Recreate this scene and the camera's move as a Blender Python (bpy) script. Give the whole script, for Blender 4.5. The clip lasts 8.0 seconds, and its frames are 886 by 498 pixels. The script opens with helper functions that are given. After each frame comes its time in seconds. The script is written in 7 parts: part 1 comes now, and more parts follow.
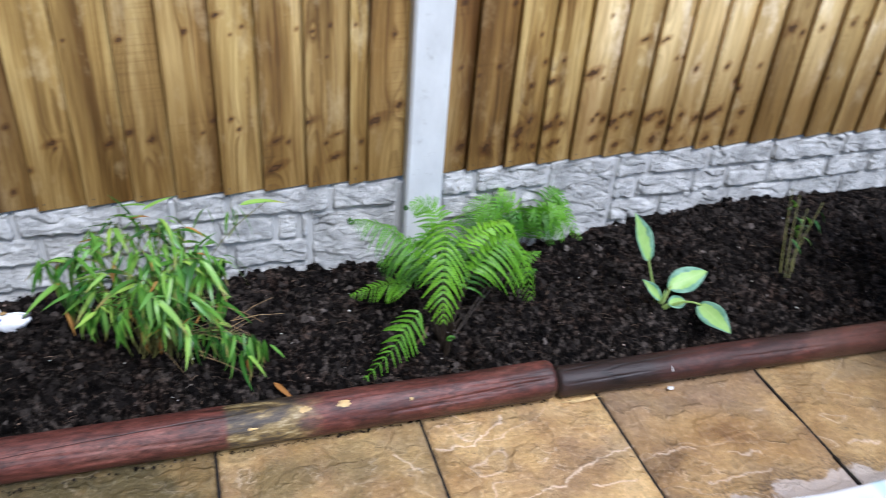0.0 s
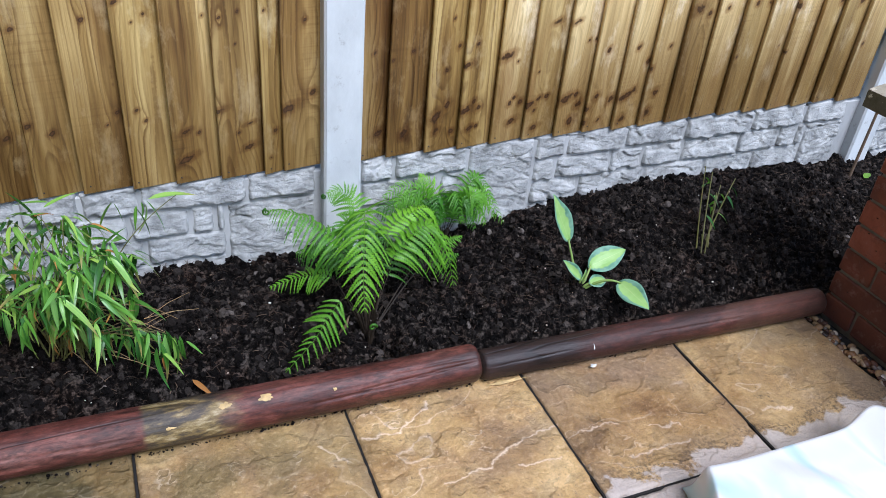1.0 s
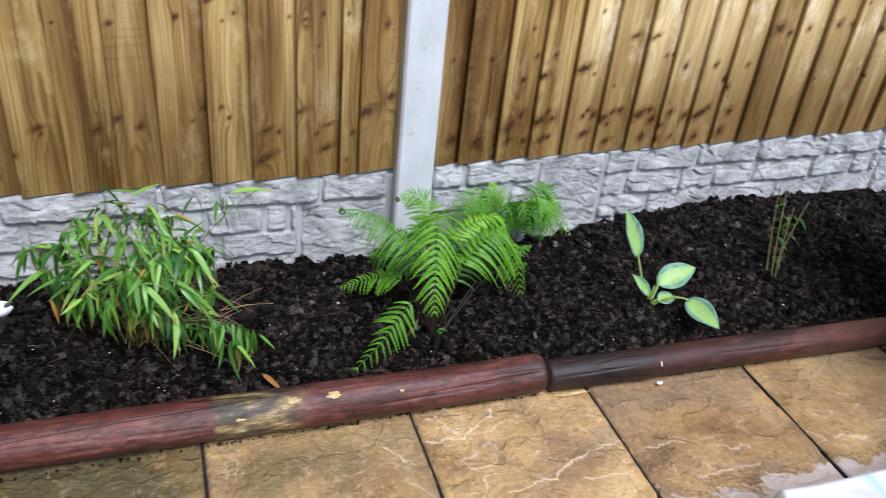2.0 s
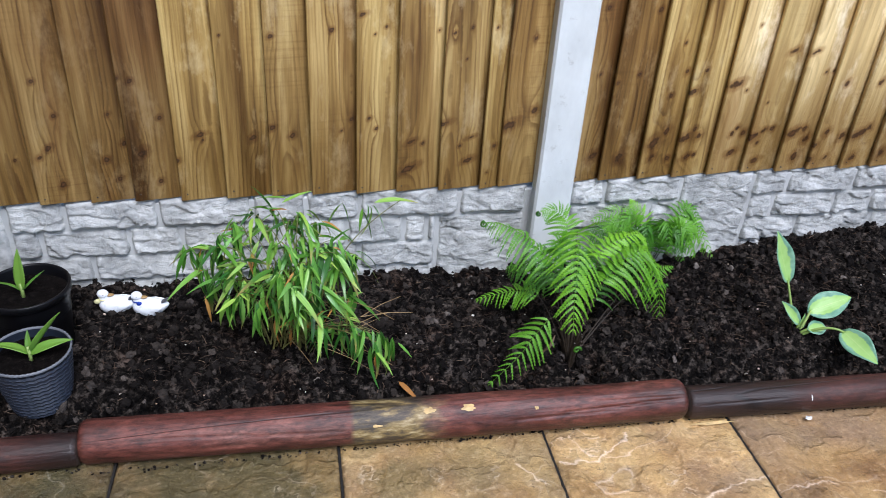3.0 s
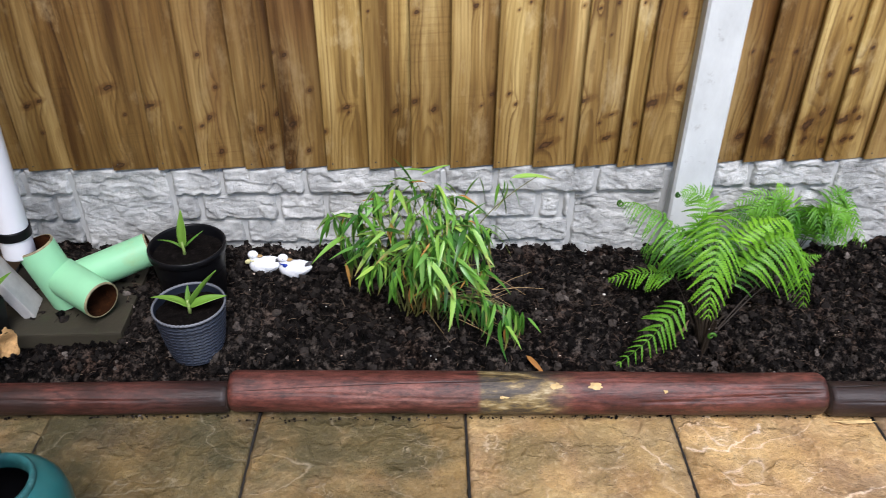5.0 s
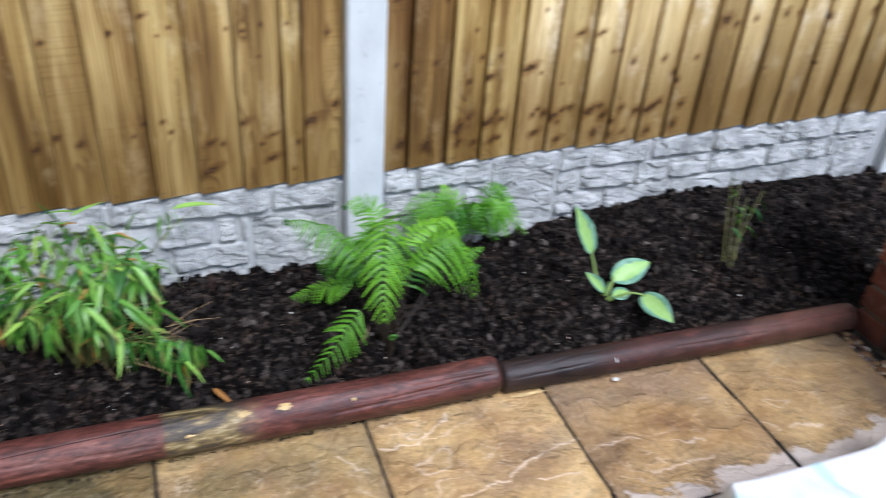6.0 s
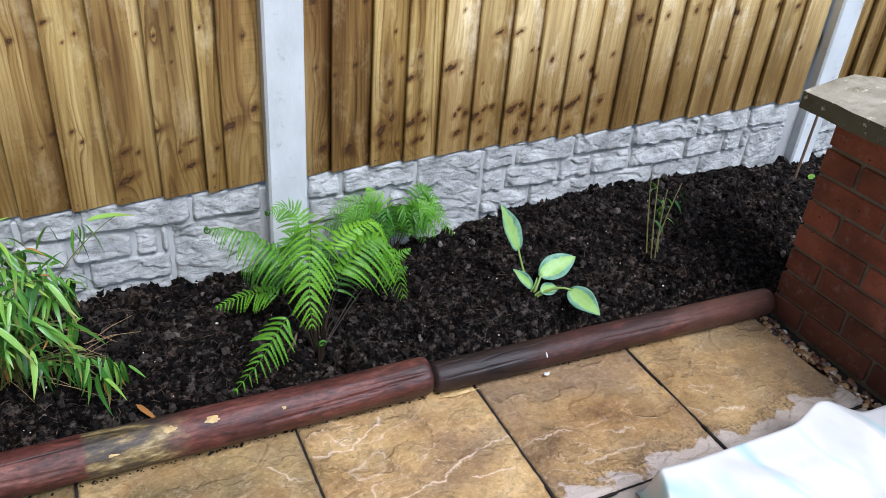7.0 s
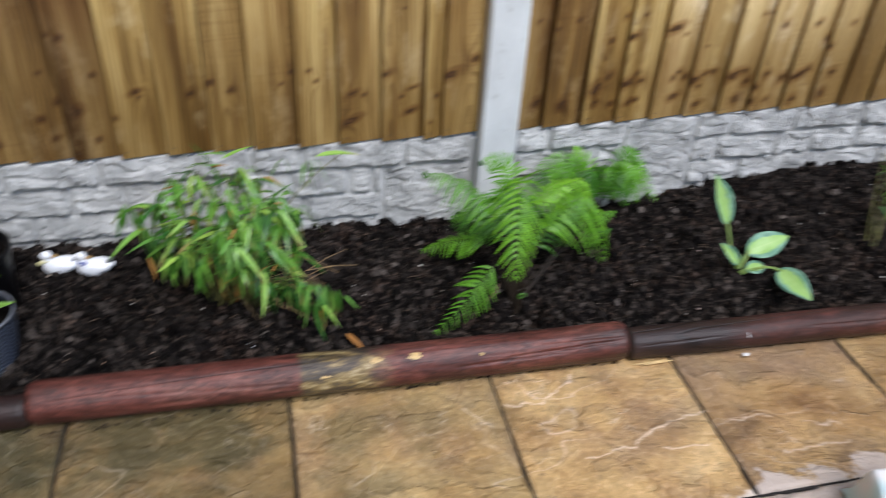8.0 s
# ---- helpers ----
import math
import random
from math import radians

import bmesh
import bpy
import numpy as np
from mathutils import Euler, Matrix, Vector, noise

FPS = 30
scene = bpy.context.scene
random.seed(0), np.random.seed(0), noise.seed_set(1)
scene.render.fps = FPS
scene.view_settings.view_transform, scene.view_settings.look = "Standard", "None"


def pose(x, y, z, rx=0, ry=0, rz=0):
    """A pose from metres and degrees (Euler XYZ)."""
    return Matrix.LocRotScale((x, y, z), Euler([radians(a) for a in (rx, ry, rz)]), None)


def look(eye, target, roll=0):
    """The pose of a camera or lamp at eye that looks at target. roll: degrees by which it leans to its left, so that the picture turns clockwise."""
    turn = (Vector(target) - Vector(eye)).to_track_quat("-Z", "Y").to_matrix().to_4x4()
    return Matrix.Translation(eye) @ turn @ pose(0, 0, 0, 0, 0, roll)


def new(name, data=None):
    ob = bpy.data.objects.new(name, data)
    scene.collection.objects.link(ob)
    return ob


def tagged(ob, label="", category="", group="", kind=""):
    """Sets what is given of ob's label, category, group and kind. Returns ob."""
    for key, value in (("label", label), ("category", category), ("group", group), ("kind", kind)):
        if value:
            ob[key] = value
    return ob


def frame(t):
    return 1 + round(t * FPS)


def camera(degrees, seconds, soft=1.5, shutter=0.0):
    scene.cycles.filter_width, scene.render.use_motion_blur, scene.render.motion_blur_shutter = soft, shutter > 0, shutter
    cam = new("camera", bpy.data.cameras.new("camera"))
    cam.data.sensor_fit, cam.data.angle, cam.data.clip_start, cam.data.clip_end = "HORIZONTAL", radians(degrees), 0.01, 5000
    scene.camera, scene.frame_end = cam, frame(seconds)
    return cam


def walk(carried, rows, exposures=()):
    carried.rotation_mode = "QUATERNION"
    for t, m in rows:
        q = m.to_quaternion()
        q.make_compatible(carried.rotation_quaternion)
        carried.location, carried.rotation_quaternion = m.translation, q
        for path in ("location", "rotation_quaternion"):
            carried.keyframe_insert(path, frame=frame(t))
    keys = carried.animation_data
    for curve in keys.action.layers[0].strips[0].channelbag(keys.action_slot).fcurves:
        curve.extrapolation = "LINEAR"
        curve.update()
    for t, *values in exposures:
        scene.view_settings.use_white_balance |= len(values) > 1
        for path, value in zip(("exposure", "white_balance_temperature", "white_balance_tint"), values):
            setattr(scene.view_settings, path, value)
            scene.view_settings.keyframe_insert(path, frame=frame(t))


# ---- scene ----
cam = camera(58.7, 8.0, 0.2, 0.44)
PATH = [
    (0, (-0.55, -1.75, 1.294), (0.021, -0.166, 0.215), 4.8),
    (0.2, (-0.542, -1.752, 1.293), (0.106, -0.198, 0.217), 5.2),
    (0.5, (-0.531, -1.756, 1.292), (0.151, -0.218, 0.211), 5.5),
    (0.7, (-0.522, -1.756, 1.291), (0.173, -0.229, 0.203), 5.6),
    (1, (-0.508, -1.757, 1.29), (0.207, -0.243, 0.196), 5.7),
    (2.5, (-0.62, -1.741, 1.246), (-0.128, -0.107, 0.202), 5.5),
    (2.7, (-0.628, -1.735, 1.246), (-0.211, -0.083, 0.201), 4.5),
    (3, (-0.64, -1.726, 1.247), (-0.282, -0.063, 0.196), 3.7),
    (3.5, (-0.657, -1.719, 1.254), (-0.372, -0.049, 0.19), 2.8),
    (3.7, (-0.679, -1.723, 1.252), (-0.478, -0.046, 0.183), 2.0),
    (3.8, (-0.691, -1.724, 1.25), (-0.539, -0.048, 0.174), 1.7),
    (4, (-0.713, -1.728, 1.248), (-0.64, -0.054, 0.155), 1.3),
    (4.2, (-0.719, -1.73, 1.242), (-0.691, -0.064, 0.137), 0.9),
    (5.3, (-0.61, -1.745, 1.279), (-0.561, -0.091, 0.158), -0.3),
    (5.5, (-0.579, -1.749, 1.285), (-0.346, -0.102, 0.175), 1.2),
    (5.7, (-0.54, -1.757, 1.285), (-0.153, -0.138, 0.197), 2.6),
    (5.8, (-0.52, -1.762, 1.285), (-0.04, -0.16, 0.208), 3.3),
    (6, (-0.481, -1.77, 1.285), (0.161, -0.207, 0.215), 4.4),
    (6.2, (-0.473, -1.775, 1.285), (0.274, -0.253, 0.226), 5.5),
    (6.5, (-0.46, -1.782, 1.284), (0.343, -0.279, 0.237), 5.3),
    (7, (-0.461, -1.777, 1.278), (0.333, -0.271, 0.228), 5.0),
    (7.5, (-0.476, -1.76, 1.282), (0.239, -0.239, 0.198), 5.1),
    (7.7, (-0.518, -1.754, 1.276), (0.125, -0.218, 0.178), 5.3),
    (7.8, (-0.54, -1.752, 1.272), (0.032, -0.199, 0.159), 4.6),
    (8, (-0.582, -1.746, 1.266), (-0.162, -0.171, 0.107), 3.6),
]
# the phone's white balance drifts a little as it pans
BALANCE = [(0, 0.85, 5900, 13), (0.5, 0.76, 5700, 11), (1, 0.76, 5750, 12), (2.5, 0.82, 6150, 13), (3.5, 0.90, 5850, 12), (4.2, 0.96, 6350, 13),
           (5.5, 0.91, 6450, 14), (6, 0.87, 5850, 11), (6.5, 0.75, 5950, 11), (7, 0.75, 5950, 11), (7.5, 0.77, 6100, 12), (8, 0.63, 6300, 12)]
walk(cam, [(t, look(eye, target, lean)) for t, eye, target, lean in PATH], BALANCE)

# ---- light ----
world = bpy.data.worlds.new("overcast_sky")
scene.world = world
world.use_nodes = True
sky = world.node_tree.nodes.new("ShaderNodeTexSky")
sky.sky_type = "NISHITA"
sky.sun_disc = False
sky.sun_elevation = radians(56)
sky.sun_rotation = radians(166)
sky.air_density, sky.dust_density, sky.ozone_density = 1.0, 1.2, 1.2
background = world.node_tree.nodes["Background"]
background.inputs["Strength"].default_value = 0.12
world.node_tree.links.new(sky.outputs["Color"], background.inputs["Color"])
sun_data = bpy.data.lights.new("sun", "SUN")
sun_data.energy, sun_data.angle, sun_data.color = 2.15, radians(30), (0.975, 0.97, 1.0)
sun = new("sun", sun_data)
sun.matrix_world = look((0.7, -2.85, 4.5), (0, 0, 0))


# ---- node helpers ----
def n_material(name, rough=0.6, metal=0.0, spec=0.5):
    m = bpy.data.materials.new(name)
    m.use_nodes = True
    nt = m.node_tree
    b = nt.nodes["Principled BSDF"]
    b.inputs["Roughness"].default_value = rough
    b.inputs["Metallic"].default_value = metal
    b.inputs["Specular IOR Level"].default_value = spec
    return m, nt, b


def n_set(nt, socket, value):
    if isinstance(value, bpy.types.NodeSocket):
        nt.links.new(value, socket)
    elif value is not None:
        if isinstance(value, tuple) and len(value) == 3 and socket.type == "RGBA":
            value = (*value, 1.0)
        if isinstance(value, (int, float)) and socket.type == "RGBA":
            value = (value, value, value, 1.0)
        socket.default_value = value


def n_coord(nt, kind="Object", shift=False, scale=(1, 1, 1)):
    """Object coordinates, moved by a random step for each object where shift is set, then scaled."""
    v = nt.nodes.new("ShaderNodeTexCoord").outputs[kind]
    if shift:
        info = nt.nodes.new("ShaderNodeObjectInfo")
        mul = nt.nodes.new("ShaderNodeVectorMath")
        mul.operation = "MULTIPLY_ADD"
        mul.inputs[1].default_value = (37.0, 53.0, 71.0)
        nt.links.new(info.outputs["Random"], mul.inputs[0])
        nt.links.new(v, mul.inputs[2])
        v = mul.outputs[0]
    if scale != (1, 1, 1):
        sc = nt.nodes.new("ShaderNodeVectorMath")
        sc.operation = "MULTIPLY"
        sc.inputs[1].default_value = scale
        nt.links.new(v, sc.inputs[0])
        v = sc.outputs[0]
    return v


def n_scale(nt, v, scale):
    sc = nt.nodes.new("ShaderNodeVectorMath")
    sc.operation = "MULTIPLY"
    sc.inputs[1].default_value = scale
    nt.links.new(v, sc.inputs[0])
    return sc.outputs[0]


def n_add(nt, a, b):
    ad = nt.nodes.new("ShaderNodeVectorMath")
    n_set(nt, ad.inputs[0], a)
    n_set(nt, ad.inputs[1], b)
    return ad.outputs[0]


def n_noise(nt, v, scale, detail=4.0, rough=0.55, twist=0.0, color=False):
    n = nt.nodes.new("ShaderNodeTexNoise")
    n_set(nt, n.inputs["Vector"], v)
    n.inputs["Scale"].default_value = scale
    n.inputs["Detail"].default_value = detail
    n.inputs["Roughness"].default_value = rough
    n.inputs["Distortion"].default_value = twist
    return n.outputs["Color" if color else "Fac"]


def n_cells(nt, v, scale, feature="F1", out="Distance", rand=1.0):
    n = nt.nodes.new("ShaderNodeTexVoronoi")
    n.feature = feature
    n_set(nt, n.inputs["Vector"], v)
    n.inputs["Scale"].default_value = scale
    n.inputs["Randomness"].default_value = rand
    return n.outputs[out]


def n_ramp(nt, fac, stops, ease="LINEAR"):
    r = nt.nodes.new("ShaderNodeValToRGB")
    r.color_ramp.interpolation = ease
    el = r.color_ramp.elements
    while len(el) < len(stops):
        el.new(0.5)
    for e, (p, c) in zip(el, stops):
        e.position = p
        e.color = (c, c, c, 1) if isinstance(c, (int, float)) else (*c, 1)
    n_set(nt, r.inputs[0], fac)
    return r.outputs[0]


def n_mix(nt, fac, a, b, mode="MIX"):
    m = nt.nodes.new("ShaderNodeMix")
    m.data_type = "RGBA"
    m.blend_type = mode
    n_set(nt, m.inputs[0], fac)
    n_set(nt, m.inputs[6], a)
    n_set(nt, m.inputs[7], b)
    return m.outputs[2]


def n_calc(nt, op, a, b=None, c=None, clamp=False):
    m = nt.nodes.new("ShaderNodeMath")
    m.operation = op
    m.use_clamp = clamp
    n_set(nt, m.inputs[0], a)
    n_set(nt, m.inputs[1], b)
    n_set(nt, m.inputs[2], c)
    return m.outputs[0]


def n_axis(nt, v):
    s = nt.nodes.new("ShaderNodeSeparateXYZ")
    nt.links.new(v, s.inputs[0])
    return s.outputs


def n_bump(nt, b, height, strength, depth, under=None):
    n = nt.nodes.new("ShaderNodeBump")
    n.inputs["Strength"].default_value = strength
    n.inputs["Distance"].default_value = depth
    n_set(nt, n.inputs["Height"], height)
    n_set(nt, n.inputs["Normal"], under)
    nt.links.new(n.outputs[0], b.inputs["Normal"])
    return n.outputs[0]


def n_random(nt):
    return nt.nodes.new("ShaderNodeObjectInfo").outputs["Random"]


def n_tint(nt):
    return nt.nodes.new("ShaderNodeObjectInfo").outputs["Color"]


# ---- materials ----
KNOTS = 7


def make_fence_wood():
    """Plain-sawn softwood: growth rings cut at a slant and bent round the knots, which each board carries as knot_0,
    knot_1 ...
    (across, up, radius, stretch); the feet have drawn up damp, the tops have dried pale and hold the brighter light up
    there in their colour."""
    m, nt, b = n_material("treated_softwood", 0.5, spec=0.45)
    o = n_coord(nt, "Object")
    v = n_coord(nt, "Object", True)
    rnd = n_random(nt)
    ax = n_axis(nt, o)
    jag = n_axis(nt, n_noise(nt, v, 70.0, 3.0, 0.6, color=True))
    kd, bend = None, None
    for k in range(KNOTS):
        at = nt.nodes.new("ShaderNodeAttribute")
        at.attribute_type, at.attribute_name = "OBJECT", "knot_%d" % k
        q = n_axis(nt, at.outputs["Vector"])
        r = n_calc(nt, "MAXIMUM", q[2], 0.0001)
        wide = n_calc(nt, "MULTIPLY", r, n_calc(nt, "MAXIMUM", at.outputs["Alpha"], 1.0))
        dx = n_calc(nt, "SUBTRACT", ax[0], q[0])
        dz = n_calc(nt, "MULTIPLY_ADD", dx, -0.30, n_calc(nt, "SUBTRACT", ax[2], q[1]))
        u, w = n_calc(nt, "DIVIDE", dx, wide), n_calc(nt, "DIVIDE", dz, r)
        u2 = n_calc(nt, "MULTIPLY", u, u)
        d = n_calc(nt, "SQRT", n_calc(nt, "MULTIPLY_ADD", w, w, u2))
        kd = d if kd is None else n_calc(nt, "MINIMUM", kd, d)
        far = n_calc(nt, "MULTIPLY", w, 0.17)
        g = n_calc(nt, "POWER", n_calc(nt, "ADD", n_calc(nt, "MULTIPLY_ADD", far, far, n_calc(nt, "MULTIPLY", u2, 0.30)), 1.0), -2.0)
        g = n_calc(nt, "MULTIPLY", g, r)
        bend = g if bend is None else n_calc(nt, "ADD", bend, g)
    kd = n_calc(nt, "ADD", kd, n_calc(nt, "MULTIPLY", n_calc(nt, "SUBTRACT", jag[0], 0.5), 1.5))
    # rings about a heart behind the board
    heart = n_calc(nt, "MULTIPLY_ADD", rnd, 0.110, -0.005)
    off = n_calc(nt, "SUBTRACT", ax[0], heart)
    rr = n_calc(nt, "SQRT", n_calc(nt, "MULTIPLY_ADD", off, off, 0.0008))
    wave = n_noise(nt, n_scale(nt, v, (8.0, 0.0, 1.3)), 1.0, 2.0, 0.45)
    ring = n_calc(nt, "MULTIPLY_ADD", rr, 118.0, n_calc(nt, "MULTIPLY_ADD", ax[2], 3.0, n_calc(nt, "MULTIPLY", wave, 6.5)))
    ring = n_calc(nt, "MULTIPLY_ADD", bend, 165.0, ring)
    ring = n_calc(nt, "MULTIPLY_ADD", jag[1], 0.30, ring)
    saw = n_calc(nt, "FRACT", ring)
    late = n_ramp(nt, saw, [(0.0, 0.0), (0.40, 0.10), (0.80, 1.0), (0.90, 0.9), (1.0, 0.0)])
    tone = n_calc(nt, "FRACT", n_calc(nt, "MULTIPLY", n_calc(nt, "FLOOR", ring), 0.618))
    late = n_calc(nt, "MULTIPLY", late, n_ramp(nt, tone, [(0.0, 0.25), (1.0, 1.0)]))
    late = n_calc(nt, "MULTIPLY", late, n_ramp(nt, n_noise(nt, n_scale(nt, v, (14.0, 0.0, 2.0)), 1.0, 3.0), [(0.35, 0.25), (0.65, 1.0)]))
    late = n_calc(nt, "MULTIPLY", late, nt.nodes.new("ShaderNodeObjectInfo").outputs["Alpha"])
    fibre = n_noise(nt, n_scale(nt, v, (420.0, 60.0, 9.0)), 1.0, 3.0, 0.6)
    broad = n_noise(nt, n_scale(nt, v, (19.0, 2.0, 1.1)), 1.0, 4.0, 0.60)
    base = n_ramp(nt, broad, [(0.33, (0.100, 0.052, 0.013)), (0.5, (0.285, 0.186, 0.060)), (0.65, (0.49, 0.370, 0.155))])
    base = n_mix(nt, nt.nodes.new("ShaderNodeObjectInfo").outputs["Alpha"], (0.275, 0.180, 0.062), base)
    col = n_mix(nt, n_calc(nt, "MULTIPLY", late, 0.92), base, n_mix(nt, 1.0, base, (0.27, 0.165, 0.07), "MULTIPLY"))
    col = n_mix(nt, n_ramp(nt, fibre, [(0.42, 0.0), (0.72, 0.45)]), col, n_mix(nt, 1.0, col, (0.55, 0.47, 0.36), "MULTIPLY"))
    saw_mark = n_noise(nt, n_scale(nt, v, (5.0, 0.0, 150.0)), 1.0, 2.0, 0.5)
    rough_cut = n_ramp(nt, n_noise(nt, n_scale(nt, v, (6.0, 0.0, 3.0)), 1.0, 2.0), [(0.50, 0.0), (0.64, 1.0)])
    col = n_mix(nt, n_calc(nt, "MULTIPLY", n_ramp(nt, saw_mark, [(0.50, 0.0), (0.66, 0.38)]), rough_cut), col, n_mix(nt, 1.0, col, (0.60, 0.50, 0.40), "MULTIPLY"))
    # pale, roughly sawn patches; reddish damp streaks
    pale = n_ramp(nt, n_noise(nt, n_scale(nt, v, (13.0, 3.0, 6.0)), 1.0, 6.0, 0.72), [(0.54, 0.0), (0.70, 0.55)])
    col = n_mix(nt, pale, col, (0.50, 0.405, 0.23))
    damp = n_ramp(nt, n_noise(nt, n_add(nt, n_scale(nt, v, (12.0, 2.0, 2.0)), (4, 0, 2)), 1.0, 4.0, 0.6), [(0.54, 0.0), (0.70, 0.65)])
    col = n_mix(nt, damp, col, n_mix(nt, 1.0, col, (0.55, 0.38, 0.24), "MULTIPLY"))
    # the foot has drawn up water, with a ragged upper edge; above, the wood has dried, and stronger sky light is
    # painted in too
    ragged = n_calc(nt, "MULTIPLY_ADD", n_noise(nt, n_scale(nt, v, (45.0, 0.0, 3.0)), 1.0, 4.0, 0.65), 0.26, -0.13)
    dry = n_ramp(nt, n_calc(nt, "ADD", ax[2], ragged), [(0.10, 0.0), (0.22, 0.45), (0.36, 1.0)])
    col = n_mix(nt, 1.0, col, n_mix(nt, dry, (0.84, 0.76, 0.64), (1.30, 1.29, 1.28)), "MULTIPLY")
    col = n_mix(nt, n_calc(nt, "MULTIPLY_ADD", dry, 0.65, 0.35), col, n_mix(nt, 1.0, col, n_tint(nt), "MULTIPLY"))
    # knots: a dark rim round a red-brown eye, with a stained halo
    halo = n_ramp(nt, n_calc(nt, "MULTIPLY", kd, 0.35), [(0.14, 0.80), (0.34, 0.50), (0.62, 0.0)], "EASE")
    col = n_mix(nt, halo, col, n_mix(nt, 1.0, col, (0.42, 0.25, 0.12), "MULTIPLY"))
    eye = n_ramp(nt, n_calc(nt, "MULTIPLY", kd, 0.5), [(0.0, (0.085, 0.038, 0.012)), (0.13, (0.060, 0.026, 0.009)), (0.22, (0.014, 0.007, 0.003)), (0.4, (0.040, 0.018, 0.006))])
    col = n_mix(nt, n_ramp(nt, n_calc(nt, "MULTIPLY", kd, 0.5), [(0.17, 0.95), (0.35, 0.0)]), col, eye)
    nt.links.new(col, b.inputs["Base Color"])
    rel = n_calc(nt, "ADD", n_calc(nt, "MULTIPLY", late, 0.5), n_calc(nt, "MULTIPLY", fibre, -1.0))
    n_bump(nt, b, rel, 0.6, 0.0014)
    nt.links.new(n_ramp(nt, broad, [(0.3, 0.36), (0.7, 0.55)]), b.inputs["Roughness"])
    return m


def make_concrete(name, tone, grime):
    m, nt, b = n_material(name, 0.75, spec=0.3)
    v = n_coord(nt, "Object", True)
    big = n_noise(nt, n_scale(nt, v, (1.0, 1.0, 0.5)), 7.0, 5.0, 0.6)
    fine = n_noise(nt, v, 180.0, 3.0)
    col = n_ramp(nt, big, [(0.3, tuple(c * 0.80 for c in tone)), (0.55, tone), (0.75, tuple(c * 1.06 for c in tone))])
    spots = n_ramp(nt, n_noise(nt, v, 26.0, 6.0, 0.75), [(0.58, 0.0), (0.74, grime)])
    col = n_mix(nt, spots, col, (0.20, 0.18, 0.15))
    nt.links.new(col, b.inputs["Base Color"])
    n_bump(nt, b, n_calc(nt, "ADD", fine, n_calc(nt, "MULTIPLY", big, 2.0)), 0.35, 0.001)
    return m


def make_rock():
    m, nt, b = n_material("rock_faced_concrete", 0.8, spec=0.3)
    v = n_coord(nt, "Object", True)
    big = n_noise(nt, v, 16.0, 6.0, 0.65)
    grit = n_noise(nt, v, 170.0, 4.0, 0.7)
    ridge = n_noise(nt, n_scale(nt, v, (1.0, 1.0, 2.2)), 34.0, 6.0, 0.72, 1.4)
    col = n_ramp(nt, big, [(0.30, (0.240, 0.245, 0.234)), (0.45, (0.40, 0.406, 0.391)), (0.62, (0.58, 0.586, 0.562))])
    stain = n_ramp(nt, n_noise(nt, n_add(nt, v, (3.0, 1.0, 7.0)), 9.0, 5.0, 0.7), [(0.54, 0.0), (0.76, 0.45)])
    col = n_mix(nt, stain, col, (0.30, 0.295, 0.275))
    specks = n_ramp(nt, grit, [(0.60, 0.0), (0.74, 0.45)])
    col = n_mix(nt, specks, col, (0.20, 0.195, 0.185))
    nt.links.new(col, b.inputs["Base Color"])
    n_bump(nt, b, n_calc(nt, "ADD", n_calc(nt, "MULTIPLY", ridge, 2.0), grit), 0.8, 0.0034)
    return m


def make_soil():
    m, nt, b = n_material("damp_compost", 0.85, spec=0.06)
    v = n_coord(nt, "Object")
    big = n_noise(nt, v, 14.0, 6.0, 0.7)
    fine = n_noise(nt, v, 62.0, 6.0, 0.70)
    col = n_ramp(nt, n_calc(nt, "MULTIPLY_ADD", fine, 0.72, n_calc(nt, "MULTIPLY", big, 0.28)),
                 [(0.43, (0.0010, 0.0008, 0.0007)), (0.52, (0.0085, 0.0069, 0.0058)), (0.63, (0.105, 0.086, 0.072))])
    red = n_ramp(nt, n_noise(nt, n_add(nt, v, (5, 2, 1)), 9.0, 4.0), [(0.5, 0.0), (0.7, 0.5)])
    col = n_mix(nt, red, col, n_mix(nt, 1.0, col, (1.5, 0.95, 0.7), "MULTIPLY"))
    chips = n_ramp(nt, n_cells(nt, v, 210.0), [(0.06, 1.0), (0.12, 0.0)])
    rare = n_ramp(nt, n_axis(nt, n_cells(nt, v, 210.0, out="Color"))[0], [(0.93, 0.0), (0.95, 0.5)])
    col = n_mix(nt, n_calc(nt, "MULTIPLY", chips, rare), col, (0.20, 0.16, 0.12))
    nt.links.new(col, b.inputs["Base Color"])
    n_bump(nt, b, n_calc(nt, "ADD", fine, n_calc(nt, "MULTIPLY", n_noise(nt, v, 50.0, 4.0), 1.5)), 1.0, 0.012)
    nt.links.new(n_ramp(nt, fine, [(0.35, 0.42), (0.65, 0.85)]), b.inputs["Roughness"])
    return m


